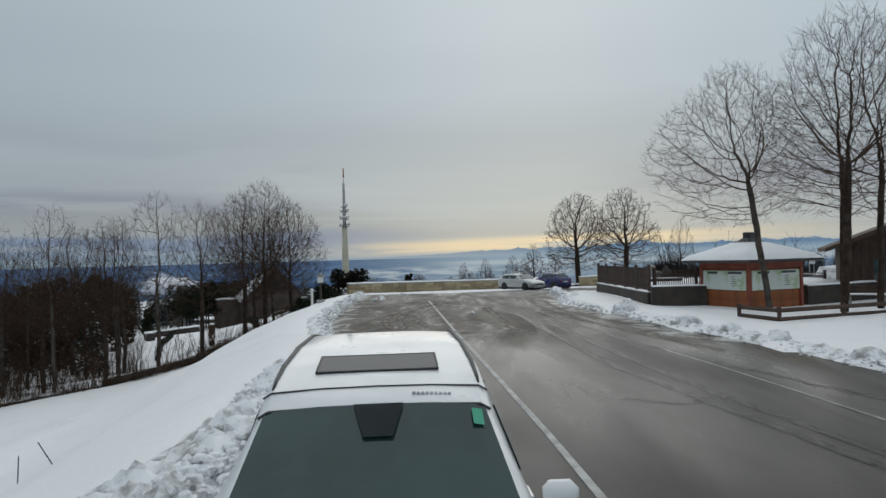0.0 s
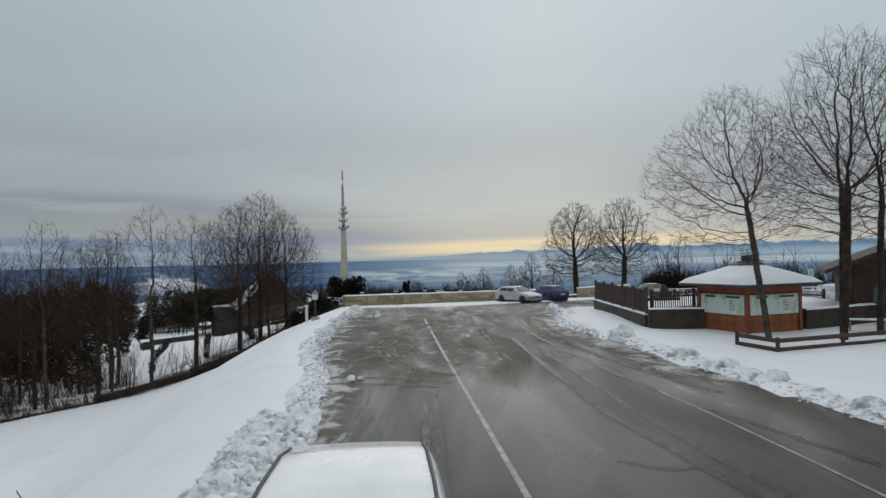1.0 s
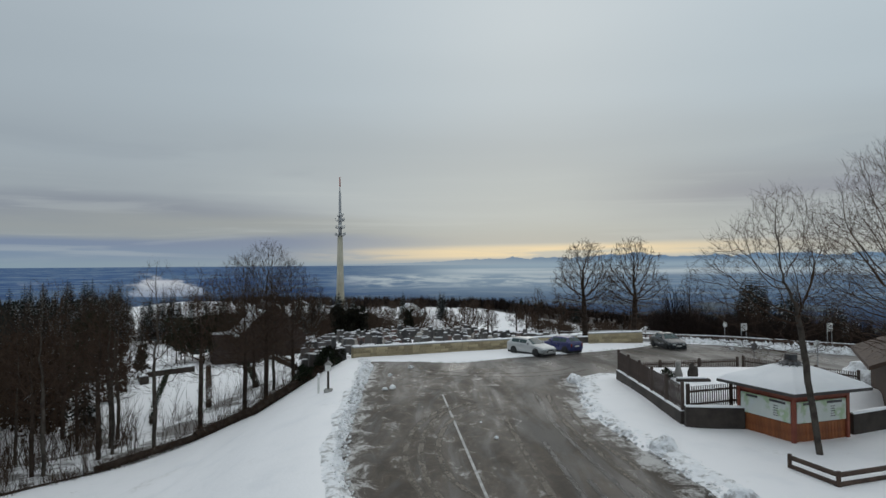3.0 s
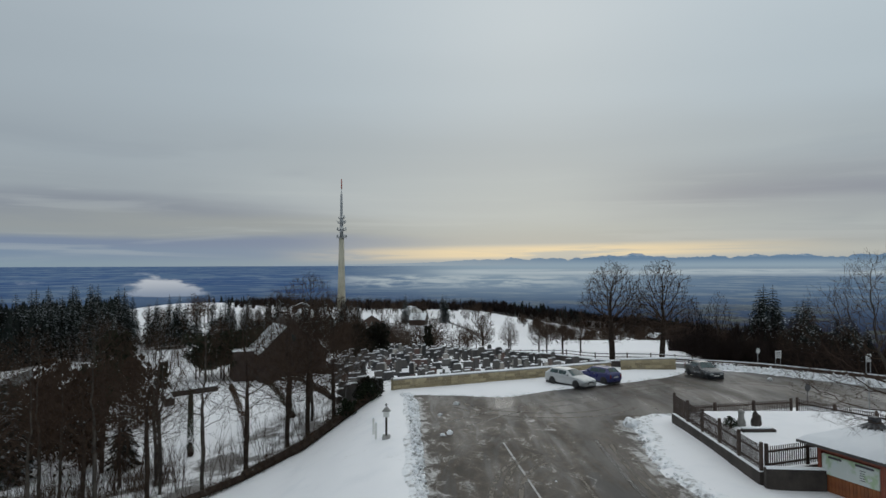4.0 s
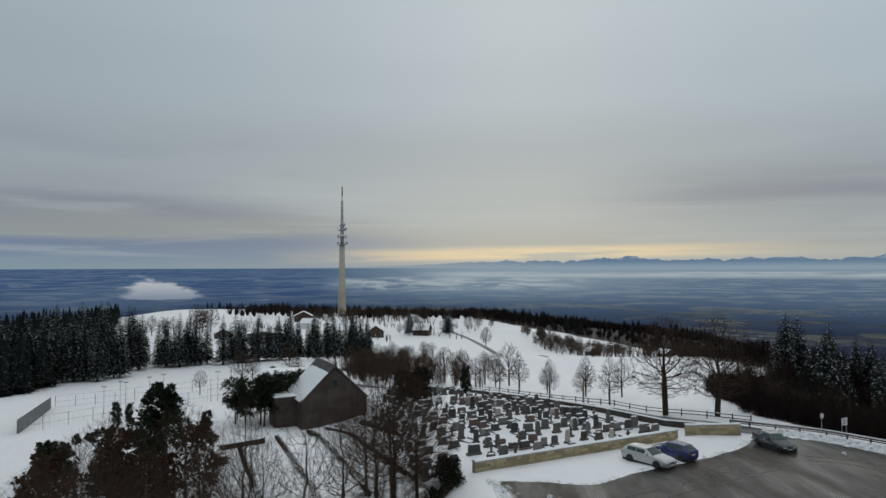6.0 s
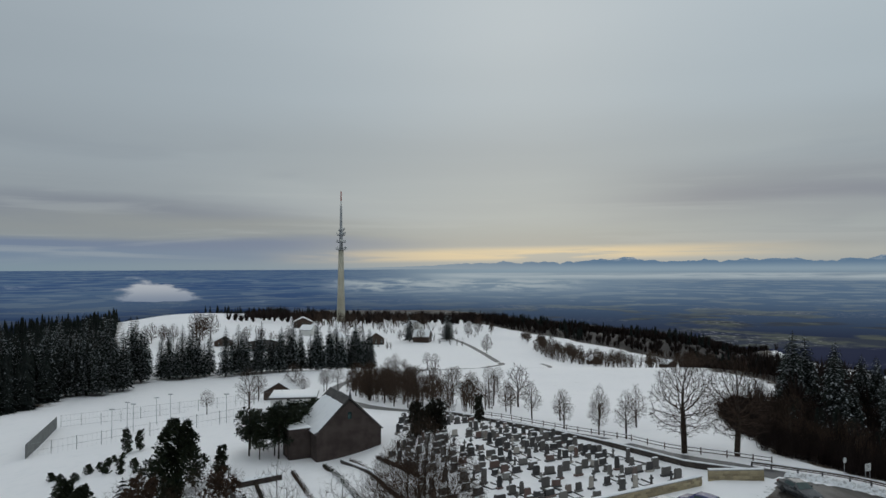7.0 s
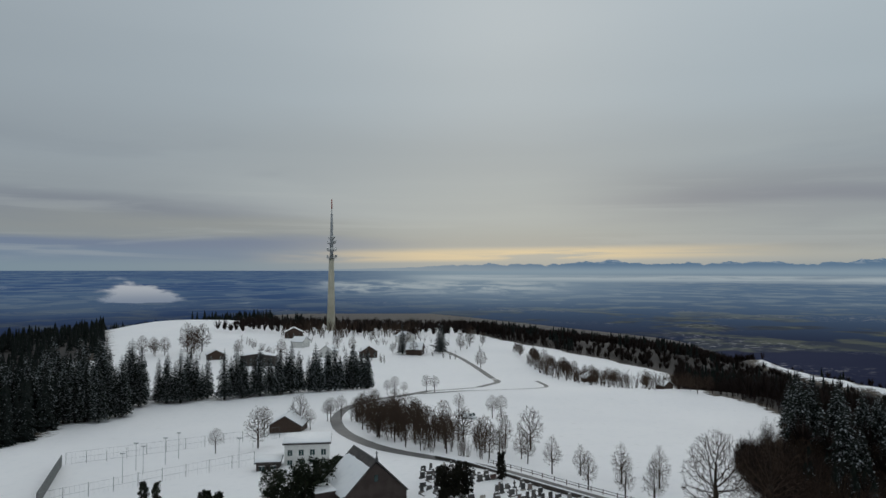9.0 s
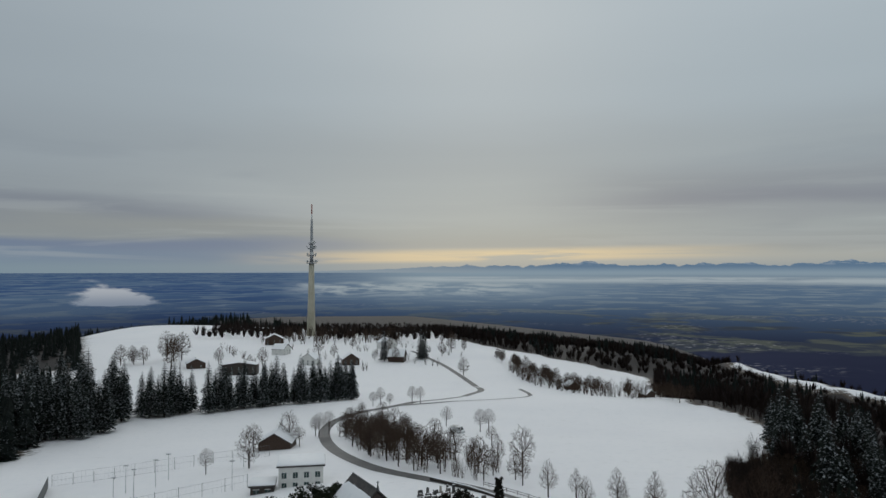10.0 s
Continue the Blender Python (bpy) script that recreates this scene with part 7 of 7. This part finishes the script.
def shrine(x, y):
    ob = empty("wayside_shrine", pose(x, y, ground_at(x, y)))
    tagged(ob, "small wayside shrine on a pale post in snow", "shrine")
    part("post", Shape().box(-0.06, 0.06, -0.06, 0.06, -0.2, 1.15, 0.01).mesh("post", PALE_BARK), ob)
    part("foot", Shape().box(-0.22, 0.22, -0.22, 0.22, -0.2, 0.1, 0.02).mesh("foot", CONCRETE), ob)
    box = part("box", Shape().box(-0.16, 0.16, -0.12, 0.12, 1.15, 1.5, 0.01).mesh("box", RENDER_WHITE), ob)
    part("roof", Shape().add([(-0.24, -0.2, 1.48), (0.24, -0.2, 1.48), (0.24, 0.2, 1.48), (-0.24, 0.2, 1.48), (0, -0.2, 1.74), (0, 0.2, 1.74)], [(3, 2, 1, 0), (0, 1, 4), (2, 3, 5), (1, 2, 5, 4), (3, 0, 4, 5)]).mesh("roof", CONCRETE), box)
    part("finial", Shape().box(-0.02, 0.02, -0.02, 0.02, 1.7, 1.95).box(-0.08, 0.08, -0.02, 0.02, 1.82, 1.86).mesh("finial", DARK_STEEL), box)


shrine(-7.65, 41.4)
for x, y in ((-8.6, 43.5), (-8.3, 41.9)):
    ob = empty("marker_post", pose(x, y, ground_at(x, y)))
    tagged(ob, "short pale marker post in snow", "post")
    part("shaft", Shape().box(-0.06, 0.06, -0.05, 0.05, -0.3, 0.95, 0.015).mesh("shaft", RENDER_WHITE), ob)
    part("cap", Shape().box(-0.07, 0.07, -0.06, 0.06, 0.95, 1.03, 0.02).mesh("cap", SNOW), ob)
for x, y, lean in ((-9.3, 14.6, 3), (-8.7, 14.9, -32)):
    ob = empty("stake", pose(x, y, ground_at(x, y), 0, lean, 0))
    tagged(ob, "thin dark stake standing in snow", "stake")
    part("rod", Shape().tube([(0, 0, -0.2), (0, 0, 0.6)], 0.013, 6).mesh("rod", DARK_STEEL), ob)

# ---- evergreens and hedges ----
def hedge(a, b, tall, wide, mat, label, seed, leaf=0.09, density=220):
    r = random.Random(seed)
    A, B = Vector(a), Vector(b)
    L = (B - A).length
    vs, fs = [], []
    for _ in range(int(L * density * tall * wide * 2)):
        f = r.random()
        p = A.lerp(B, f)
        z0 = height(p.x, p.y)
        t = (B - A).normalized()
        s = r.uniform(-1, 1)
        h = r.random()
        c = Vector((p.x - t.y * s * wide / 2, p.y + t.x * s * wide / 2, z0 + tall * h * (1 + 0.25 * noise.noise(Vector((p.x, p.y, 0)) * 0.8))))
        d = Vector((r.gauss(0, 1), r.gauss(0, 1), r.gauss(0, 1))).normalized()
        e = d.cross(Vector((0.3, 0.5, 0.8))).normalized()
        q, n0 = leaf * r.uniform(0.6, 1.4), len(vs)
        vs += [tuple(c - e * q * 0.6), tuple(c + d * q), tuple(c + e * q * 0.6)]
        fs.append((n0, n0 + 1, n0 + 2))
    ob = empty("hedge", pose(0, 0, 0))
    part("foliage", mesh("foliage", vs, fs, mat), ob)
    core = Shape().tube([(A.x, A.y, height(*a) + tall * 0.45), (B.x, B.y, height(*b) + tall * 0.45)], tall * 0.33, 6)
    part("inner_framework", core.mesh("inner_framework", BARK), ob)
    tagged(ob, label, "hedge", "hedges")


for k, (a, b, tall) in enumerate([((-22.0, 43.0), (-17.7, 47.8), 0.7), ((-17.7, 47.8), (-14.6, 51.2), 0.95), ((-14.6, 51.2), (-12.3, 54.4), 1.0), ((-12.3, 54.4), (-10.0, 57.6), 0.9), ((-30.0, 37.2), (-22.0, 43.0), 0.3)]):
    hedge(a, b, tall, 0.9, BROWN_HEDGE, "ragged brown hedge at the foot of the snow slope", 1 + k, 0.09, 150)
for k, (a, b) in enumerate([((-33.5, 96), (-21, 60)), ((-29.8, 99.5), (-17.5, 62)), ((-26, 99), (-14.5, 64)), ((-37.5, 92), (-25, 58)), ((-22, 96), (-16, 80))]):
    hedge(a, b, 0.75, 0.55, YEW if k % 2 else BROWN_HEDGE, "low dark hedge between terraces of graves", 10 + k, 0.09, 130)
leafy("yew", 21, 10.0, 3.7, 10000, 0.34, YEW, (-47.6, 92.5), "large rounded dark yew dusted with snow", "tree")
leafy("yew", 22, 5.5, 2.2, 3600, 0.28, YEW, (-56, 84), "dark yew bush dusted with snow", "tree")
leafy("yew", 23, 6.2, 2.6, 4200, 0.30, YEW, (-42.5, 76), "dark yew bush dusted with snow", "tree")
leafy("yew", 24, 5.0, 2.6, 3600, 0.28, YEW, (-61, 90), "dark yew bush dusted with snow", "tree")
leafy("yew", 25, 4.2, 1.2, 1800, 0.24, YEW, (-44.0, 99), "narrow dark yew beside the terrace", "tree")
leafy("columnar_cypress", 26, 4.8, 1.0, 2400, 0.2, YEW, (-70, 128), "small columnar cypress in snow", "tree", 0.5)
leafy("columnar_cypress", 27, 4.0, 1.0, 2000, 0.2, YEW, (-68.2, 129), "small columnar cypress in snow", "tree", 0.5)
leafy("clipped_thuja", 28, 5.4, 1.9, 6500, 0.22, THUJA, (-16.2, 104), "broad dark clipped thuja in the cemetery", "tree", 0.0)
leafy("clipped_thuja", 29, 5.2, 1.7, 5500, 0.22, THUJA, (-14.0, 105.5), "broad dark clipped thuja in the cemetery", "tree", 0.0)
leafy("columnar_cypress", 30, 4.8, 0.85, 3000, 0.2, THUJA, (-6.8, 116), "dark columnar cypress beside the cemetery wall", "tree", 0.3)
leafy("juniper", 31, 1.7, 1.1, 1400, 0.14, YEW, (-10.4, 57.0), "dark juniper bush at the end of the wall")
leafy("juniper", 32, 1.4, 1.0, 1100, 0.14, YEW, (-11.8, 55.2), "dark juniper bush at the end of the wall")
leafy("thuja_hedge", 33, 2.0, 1.5, 2400, 0.16, THUJA, (-10.8, 61.0), "dark thuja behind the cemetery wall")


big = leafy("russet_tree", 41, 8.6, 2.6, 3600, 0.26, RUSSET, (-33.5, 57), "tall ragged tree with withered russet leaves in the wooded strip", "tree", 0.8)
copies(big, [(-39, 62), (-44, 54), (-48, 66), (-52, 58), (-43, 70)], random.Random(41), 0.75, 1.15)
big2 = leafy("russet_tree", 42, 7.4, 2.4, 3000, 0.26, RUSSET, (-41, 64), "tall brown-leaved bushy tree in the wooded strip", "tree", 0.6)
copies(big2, [(-36, 73), (-46, 61), (-48, 54)], random.Random(42), 0.75, 1.15)


def pine(seed, tall, at):
    r = random.Random(seed)
    ob = empty("pine", pose(at[0], at[1], ground_at(*at)))
    tagged(ob, "small dark pine with bare trunk and snowy tufts", "tree", "pines by the chapel")
    part("trunk", Shape().tube([(0, 0, -0.3), (0.08, 0, tall * 0.5), (0, 0.1, tall * 0.95)], [0.12, 0.09, 0.03], 7).mesh("trunk", BARK, True), ob)
    vs, fs = [], []
    for _ in range(46):
        c = Vector((r.gauss(0, 0.85), r.gauss(0, 0.85), tall * r.uniform(0.36, 0.98)))
        for _ in range(46):
            d = Vector((r.gauss(0, 1), r.gauss(0, 1), r.gauss(0.2, 0.8))).normalized()
            p = c + d * r.uniform(0.1, 0.5)
            e = d.cross(Vector((0.2, 0.6, 0.7))).normalized() * 0.13
            n0 = len(vs)
            vs += [tuple(p - e), tuple(p + d * 0.3), tuple(p + e)]
            fs.append((n0, n0 + 1, n0 + 2))
    part("crown", mesh("crown", vs, fs, YEW), ob)
    return ob


p0 = pine(1, 7.0, (-38.6, 107.5))
p1 = pine(2, 6.4, (-36.8, 110.5))
copies(p0, [(-41, 110.5), (-35.6, 108.5), (-39.6, 114.5), (-42.6, 108)], random.Random(1), 0.8, 1.1)
copies(p1, [(-37.6, 105.8), (-40.4, 105.6), (-35.0, 113.5), (-43.6, 112.5), (-34.2, 116), (-37.5, 116.5)], random.Random(2), 0.8, 1.15)
# dark conifers in the wooded strip below the car park and the pair beyond the guard rail
strip_spruce = spruce(91, 7.5, 1.9, 18, 10, (-36, 62), "small dark conifer in the wooded strip")
copies(strip_spruce, [(-30, 57), (-40, 70), (-45, 66), (-38, 55), (-47, 75), (-50, 58), (-44, 58), (-52, 70)], random.Random(4), 0.6, 1.15)
near_spruce = spruce(92, 18.0, 4.0, 28, 13, (77, 175), "tall dark spruce with snow on its boughs below the guard rail")
copies(near_spruce, [(85.5, 172), (92, 182), (99, 176), (83, 190), (74, 164)] + scatter(34, 99, 68, 150, 128, 200, lambda x, y: x > right_edge(y) + 9), random.Random(5), 0.75, 1.05)
brown_tree = bare_tree("bare_tree", 97, 6.0, 0.12, FAR_ROUND, (40, 92), BARK, RED_TWIG, "brown leafless tree on the bank below the guard rail")
copies(brown_tree, scatter(110, 98, 26, 110, 80, 215, lambda x, y: right_edge(y) + (15 if y < 125 else 5) < x < right_edge(y) + 42), random.Random(98), 0.6, 1.0)
copies(brown_tree, scatter(70, 101, 55, 150, 285, 560, lambda x, y: -3 < x - right_edge(y) < 10), random.Random(102), 0.9, 1.5)
crest_spruce = spruce(93, 24, 4.2, 28, 12, (-32.7, 526), "tall dark spruce among the farms")
copies(crest_spruce, [(-4.2, 538), (-1.5, 542)], random.Random(6), 0.9, 1.05)
grove = bare_tree("bare_tree", 95, 20, 0.4, dict(FAR_ROUND, twig=0.06), (-176, 478), BARK, TWIG, "large leafless tree on the snowy rise")
copies(grove, [(-184, 508), (-190, 512), (-180, 514)], random.Random(7), 0.9, 1.15)
copies(grove, [(-206, 492), (-214, 490), (-200, 494), (-210, 500), (-126, 490), (-118, 494), (-150, 500), (-86, 560), (-72, 540), (-62, 610), (-30, 575), (14, 560), (24, 590), (-130, 640), (20.8, 453), (-40, 530), (-24, 520), (40, 640), (30, 660), (22, 680), (36, 600)], random.Random(17), 0.4, 0.75)
brush("thicket", "leafless hedgerow across the snowy rise", scatter(60, 41, -170, 30, 470, 640, lambda x, y: abs(math.sin(x * 0.05 + y * 0.031)) < 0.22), 3, 7, TWIG, 42, 6, 5, 0.09)
brush("thicket", "leafless hedgerow at the edge of the field", scatter(130, 43, 55, 110, 300, 480, lambda x, y: abs(x - right_edge(y) + 8) < 7), 4, 9, RED_TWIG, 44, 6, 5, 0.08)

# ---- tennis court, houses ----
def court_fence(a, b, mat, label, tall=3.0, solid=False):
    A, B = Vector((*a, height(*a))), Vector((*b, height(*b)))
    L = (B - A).length
    ob = empty("court_fence", Matrix.Translation(A))
    tagged(ob, label, "fence", "fences of the tennis court")
    n = max(2, int(L / 4.5))
    D = B - A
    for i in range(n + 1):
        p = D * i / n
        p.z = height(A.x + p.x, A.y + p.y) - A.z
        part("post", Shape().tube([p - Vector((0, 0, 0.3)), p + Vector((0, 0, tall))], 0.05, 5).mesh("post", DARK_STEEL), ob)
    mesh_ = Shape()
    for z in ([0.1, tall * 0.5, tall - 0.05] if not solid else []):
        mesh_.tube([Vector((0, 0, z)), D + Vector((0, 0, z))], 0.025, 4)
    if not solid:
        for i in range(int(L / 0.9)):
            p = D * (i + 0.5) * 0.9 / L
            mesh_.tube([p + Vector((0, 0, 0.1)), p + Vector((0, 0, tall))], 0.012, 3, False)
        part("wire", mesh_.mesh("wire", STEEL), ob)
    else:
        u_ = Vector((-D.y, D.x, 0)).normalized() * 0.04
        part("screen", Shape().add([-u_, D - u_, D - u_ + Vector((0, 0, tall)), -u_ + Vector((0, 0, tall)), u_, D + u_, D + u_ + Vector((0, 0, tall)), u_ + Vector((0, 0, tall))], [(0, 1, 2, 3), (7, 6, 5, 4), (3, 2, 6, 7), (0, 4, 5, 1), (1, 5, 6, 2), (0, 3, 7, 4)]).mesh("screen", mat), ob, "dark windscreen sheet")


SCREEN = mottled("grey_green_screen", (0.09, 0.10, 0.10), (0.14, 0.15, 0.15), 0.5, 0.8)
court_fence((-96, 141), (-110, 178), SCREEN, "tall dark wind screen at the end of the tennis court", 3.0, True)
court_fence((-96, 141), (-56, 152), STEEL, "wire mesh fence of a snow-covered tennis court")
court_fence((-110, 180), (-58, 189), STEEL, "wire mesh fence of a snow-covered tennis court")
for x, y in ((-84, 152), (-82, 158), (-86, 164), (-80, 166), (-79, 172), (-59, 151), (-62, 176)):
    ob = empty("flood_light", pose(x, y, ground_at(x, y)))
    tagged(ob, "slim floodlight mast beside the tennis court", "lamp", "floodlights")
    part("pole", Shape().tube([(0, 0, -0.3), (0, 0, 6.2)], [0.07, 0.045], 6).mesh("pole", STEEL), ob)
    part("lamp_head", Shape().box(-0.55, 0.55, -0.12, 0.12, 6.15, 6.35, 0.04).mesh("lamp_head", STEEL), ob)


def house(x, y, W, D, eave, ridge, turn, wall, label, snowy=True, flat=False, windows=3):
    z = min(height(x, y), height(x + W * 0.7, y), height(x, y + D * 0.7)) - 0.3
    ob = empty("house", pose(x, y, z, 0, 0, turn))
    tagged(ob, label, "house", "houses")
    if flat:
        part("wall", Shape().box(0, W, 0, D, 0, eave, 0.03).mesh("wall", wall), ob)
        rf = part("roof", Shape().box(-0.4, W + 0.4, -0.4, D + 0.4, eave, eave + 0.3, 0.05).mesh("roof", DARK_ROOF), ob)
        part("snow_cover", Shape().box(-0.36, W + 0.36, -0.36, D + 0.36, eave + 0.3, eave + 0.55, 0.15).mesh("snow_cover", SNOW, True), rf)
    else:
        body = Shape().prism([(0, 0), (W, 0), (W, eave), (W / 2, ridge - 0.15), (0, eave)], 0, D)
        body.v = [(x_, z_, y_) for x_, y_, z_ in body.v]
        body.f = [tuple(reversed(f)) for f in body.f]
        part("wall", body.mesh("wall", wall), ob)
        for side in (-1, 1):
            o = 0.6
            e = Vector((W / 2 + side * (W / 2 + o), 0, eave - o * (ridge - eave) / (W / 2)))
            qs = [Vector((W / 2, -o, ridge)), Vector((e.x, -o, e.z)), Vector((e.x, D + o, e.z)), Vector((W / 2, D + o, ridge))]
            for nm, lo, hi, mat, sh in (("roof", 0.0, 0.18, DARK_ROOF, 1.0), ("snow_cover", 0.18, 0.34, SNOW, 0.97)):
                if nm == "snow_cover" and not snowy:
                    continue
                c = sum(qs, Vector()) / 4
                q2 = [c + (p - c) * sh for p in qs]
                s = Shape().add([p + Vector((0, 0, lo)) for p in q2] + [p + Vector((0, 0, hi)) for p in q2], [(0, 1, 2, 3), (7, 6, 5, 4), (0, 4, 5, 1), (1, 5, 6, 2), (2, 6, 7, 3), (3, 7, 4, 0)])
                if nm == "roof":
                    rf = part(nm, s.mesh(nm, mat), ob)
                else:
                    part(nm, s.mesh(nm, mat), rf)
    for k in range(windows):
        for zz in ([eave * 0.28, eave * 0.68] if eave > 4.5 else [eave * 0.5]):
            wx = W * (k + 0.5) / windows
            wn_ = part("window", Shape().box(wx - 0.5, wx + 0.5, -0.05, 0.03, zz - 0.6, zz + 0.6).mesh("window", GLASS), ob)
            part("window_frame", Shape().box(wx - 0.6, wx + 0.6, -0.08, 0.02, zz + 0.6, zz + 0.7).box(wx - 0.6, wx + 0.6, -0.12, 0.02, zz - 0.7, zz - 0.6).box(wx - 0.03, wx + 0.03, -0.07, 0.0, zz - 0.6, zz + 0.6).mesh("window_frame", WHITE_PAINT), wn_)
    return ob


house(-48.5, 146.5, 9.2, 8, 5.3, 0, 6, RENDER_WHITE, "white two-storey clubhouse with flat snowy roof", flat=True, windows=4)
house(-53.6, 143.4, 4.6, 5, 2.3, 0, 6, DARK_WALL, "low flat dark annex under snow beside the clubhouse", flat=True, windows=2)
house(-63, 199.5, 9.0, 9, 3.4, 6.0, -3, BROWN_WOOD, "brown timber barn with snowy gable roof", windows=0)
house(-136, 452, 22, 10, 7.0, 8.5, 2, DARK_WALL, "long dark building among the trees", windows=5)
house(-165, 476, 12, 9, 4.0, 7.0, 20, BROWN_WOOD, "brown farmhouse with snowy roof", windows=2)
house(-112, 548, 14, 10, 5.5, 9.0, 75, RENDER_WHITE, "pale farmhouse with snowy roof", windows=3)
house(-62, 500, 12, 9, 5.0, 9.0, 12, BROWN_WOOD, "timber house with snowy roof", windows=3)
house(-92, 500, 11, 9, 5.0, 9.0, -20, RENDER_WHITE, "pale house with snowy roof", windows=3)
house(-18, 520, 14, 12, 5.0, 9.5, 80, BROWN_WOOD, "brown farmhouse with broad snowy roof", windows=3)
house(-35, 610, 14, 12, 6.0, 10.0, 30, RENDER_WHITE, "white house with snowy roof on the crest", windows=3)
house(-140, 620, 16, 12, 6.0, 10.0, 10, BROWN_WOOD, "farm building with snowy roof", windows=3)
house(92, 312, 6, 5, 2.4, 4.0, 30, BROWN_WOOD, "small brown field barn at the edge of the wood", windows=0)
house(72, 378, 7, 6, 2.8, 5.0, 10, BROWN_WOOD, "brown barn among leafless trees", windows=0)
low_wall((-40.5, 91.0), (-34.5, 93.5), 0.9, 1.4, DARK_WALL, "dark stone terrace wall capped with snow", 0.15)
low_wall((-40.5, 91.0), (-36.8, 83.5), 0.9, 1.0, DARK_WALL, "dark stone terrace wall capped with snow", 0.15)
low_wall((-27.5, 101.0), (-22.0, 87.0), 0.6, 0.4, DARK_WALL, "dark stone terrace wall capped with snow", 0.12)
low_wall((-22.0, 87.0), (-13.5, 62.5), 0.6, 0.4, DARK_WALL, "dark stone terrace wall capped with snow", 0.12)

shrub = leafy("shrub", 61, 1.5, 0.8, 500, 0.2, YEW, (-70.3, 110.3), "small rounded dark shrub in a row in snow")
copies(shrub, [(-73.5, 112.0), (-70.3, 114.6), (-69.6, 116.9), (-69.3, 119.2), (-69.3, 121.3), (-68.7, 123.5), (-66.5, 112.5), (-65.8, 116), (-63.2, 110.2), (-62.4, 113.4), (-60.2, 108.8), (-58.1, 106.0), (-57.1, 107.5), (-75.8, 113.8)], random.Random(61), 0.6, 1.2)


def round_sign(x, y):
    """A small round plate on a post, seen from behind."""
    ob = empty("road_sign", pose(x, y, ground_at(x, y), 0, 0, 20))
    tagged(ob, "small dark round sign on a thin post beside the fence", "sign")
    part("pole", Shape().tube([(0, 0, -0.3), (0, 0, 1.9)], 0.03, 6).mesh("pole", DARK_STEEL), ob)
    part("plate", Shape().lathe([(0.24, -0.012), (0.26, 0.0), (0.24, 0.012)], 18).moved(pose(0, -0.04, 1.75, 90)).mesh("plate", DARK_STEEL), ob)


round_sign(19.9, 47.6)
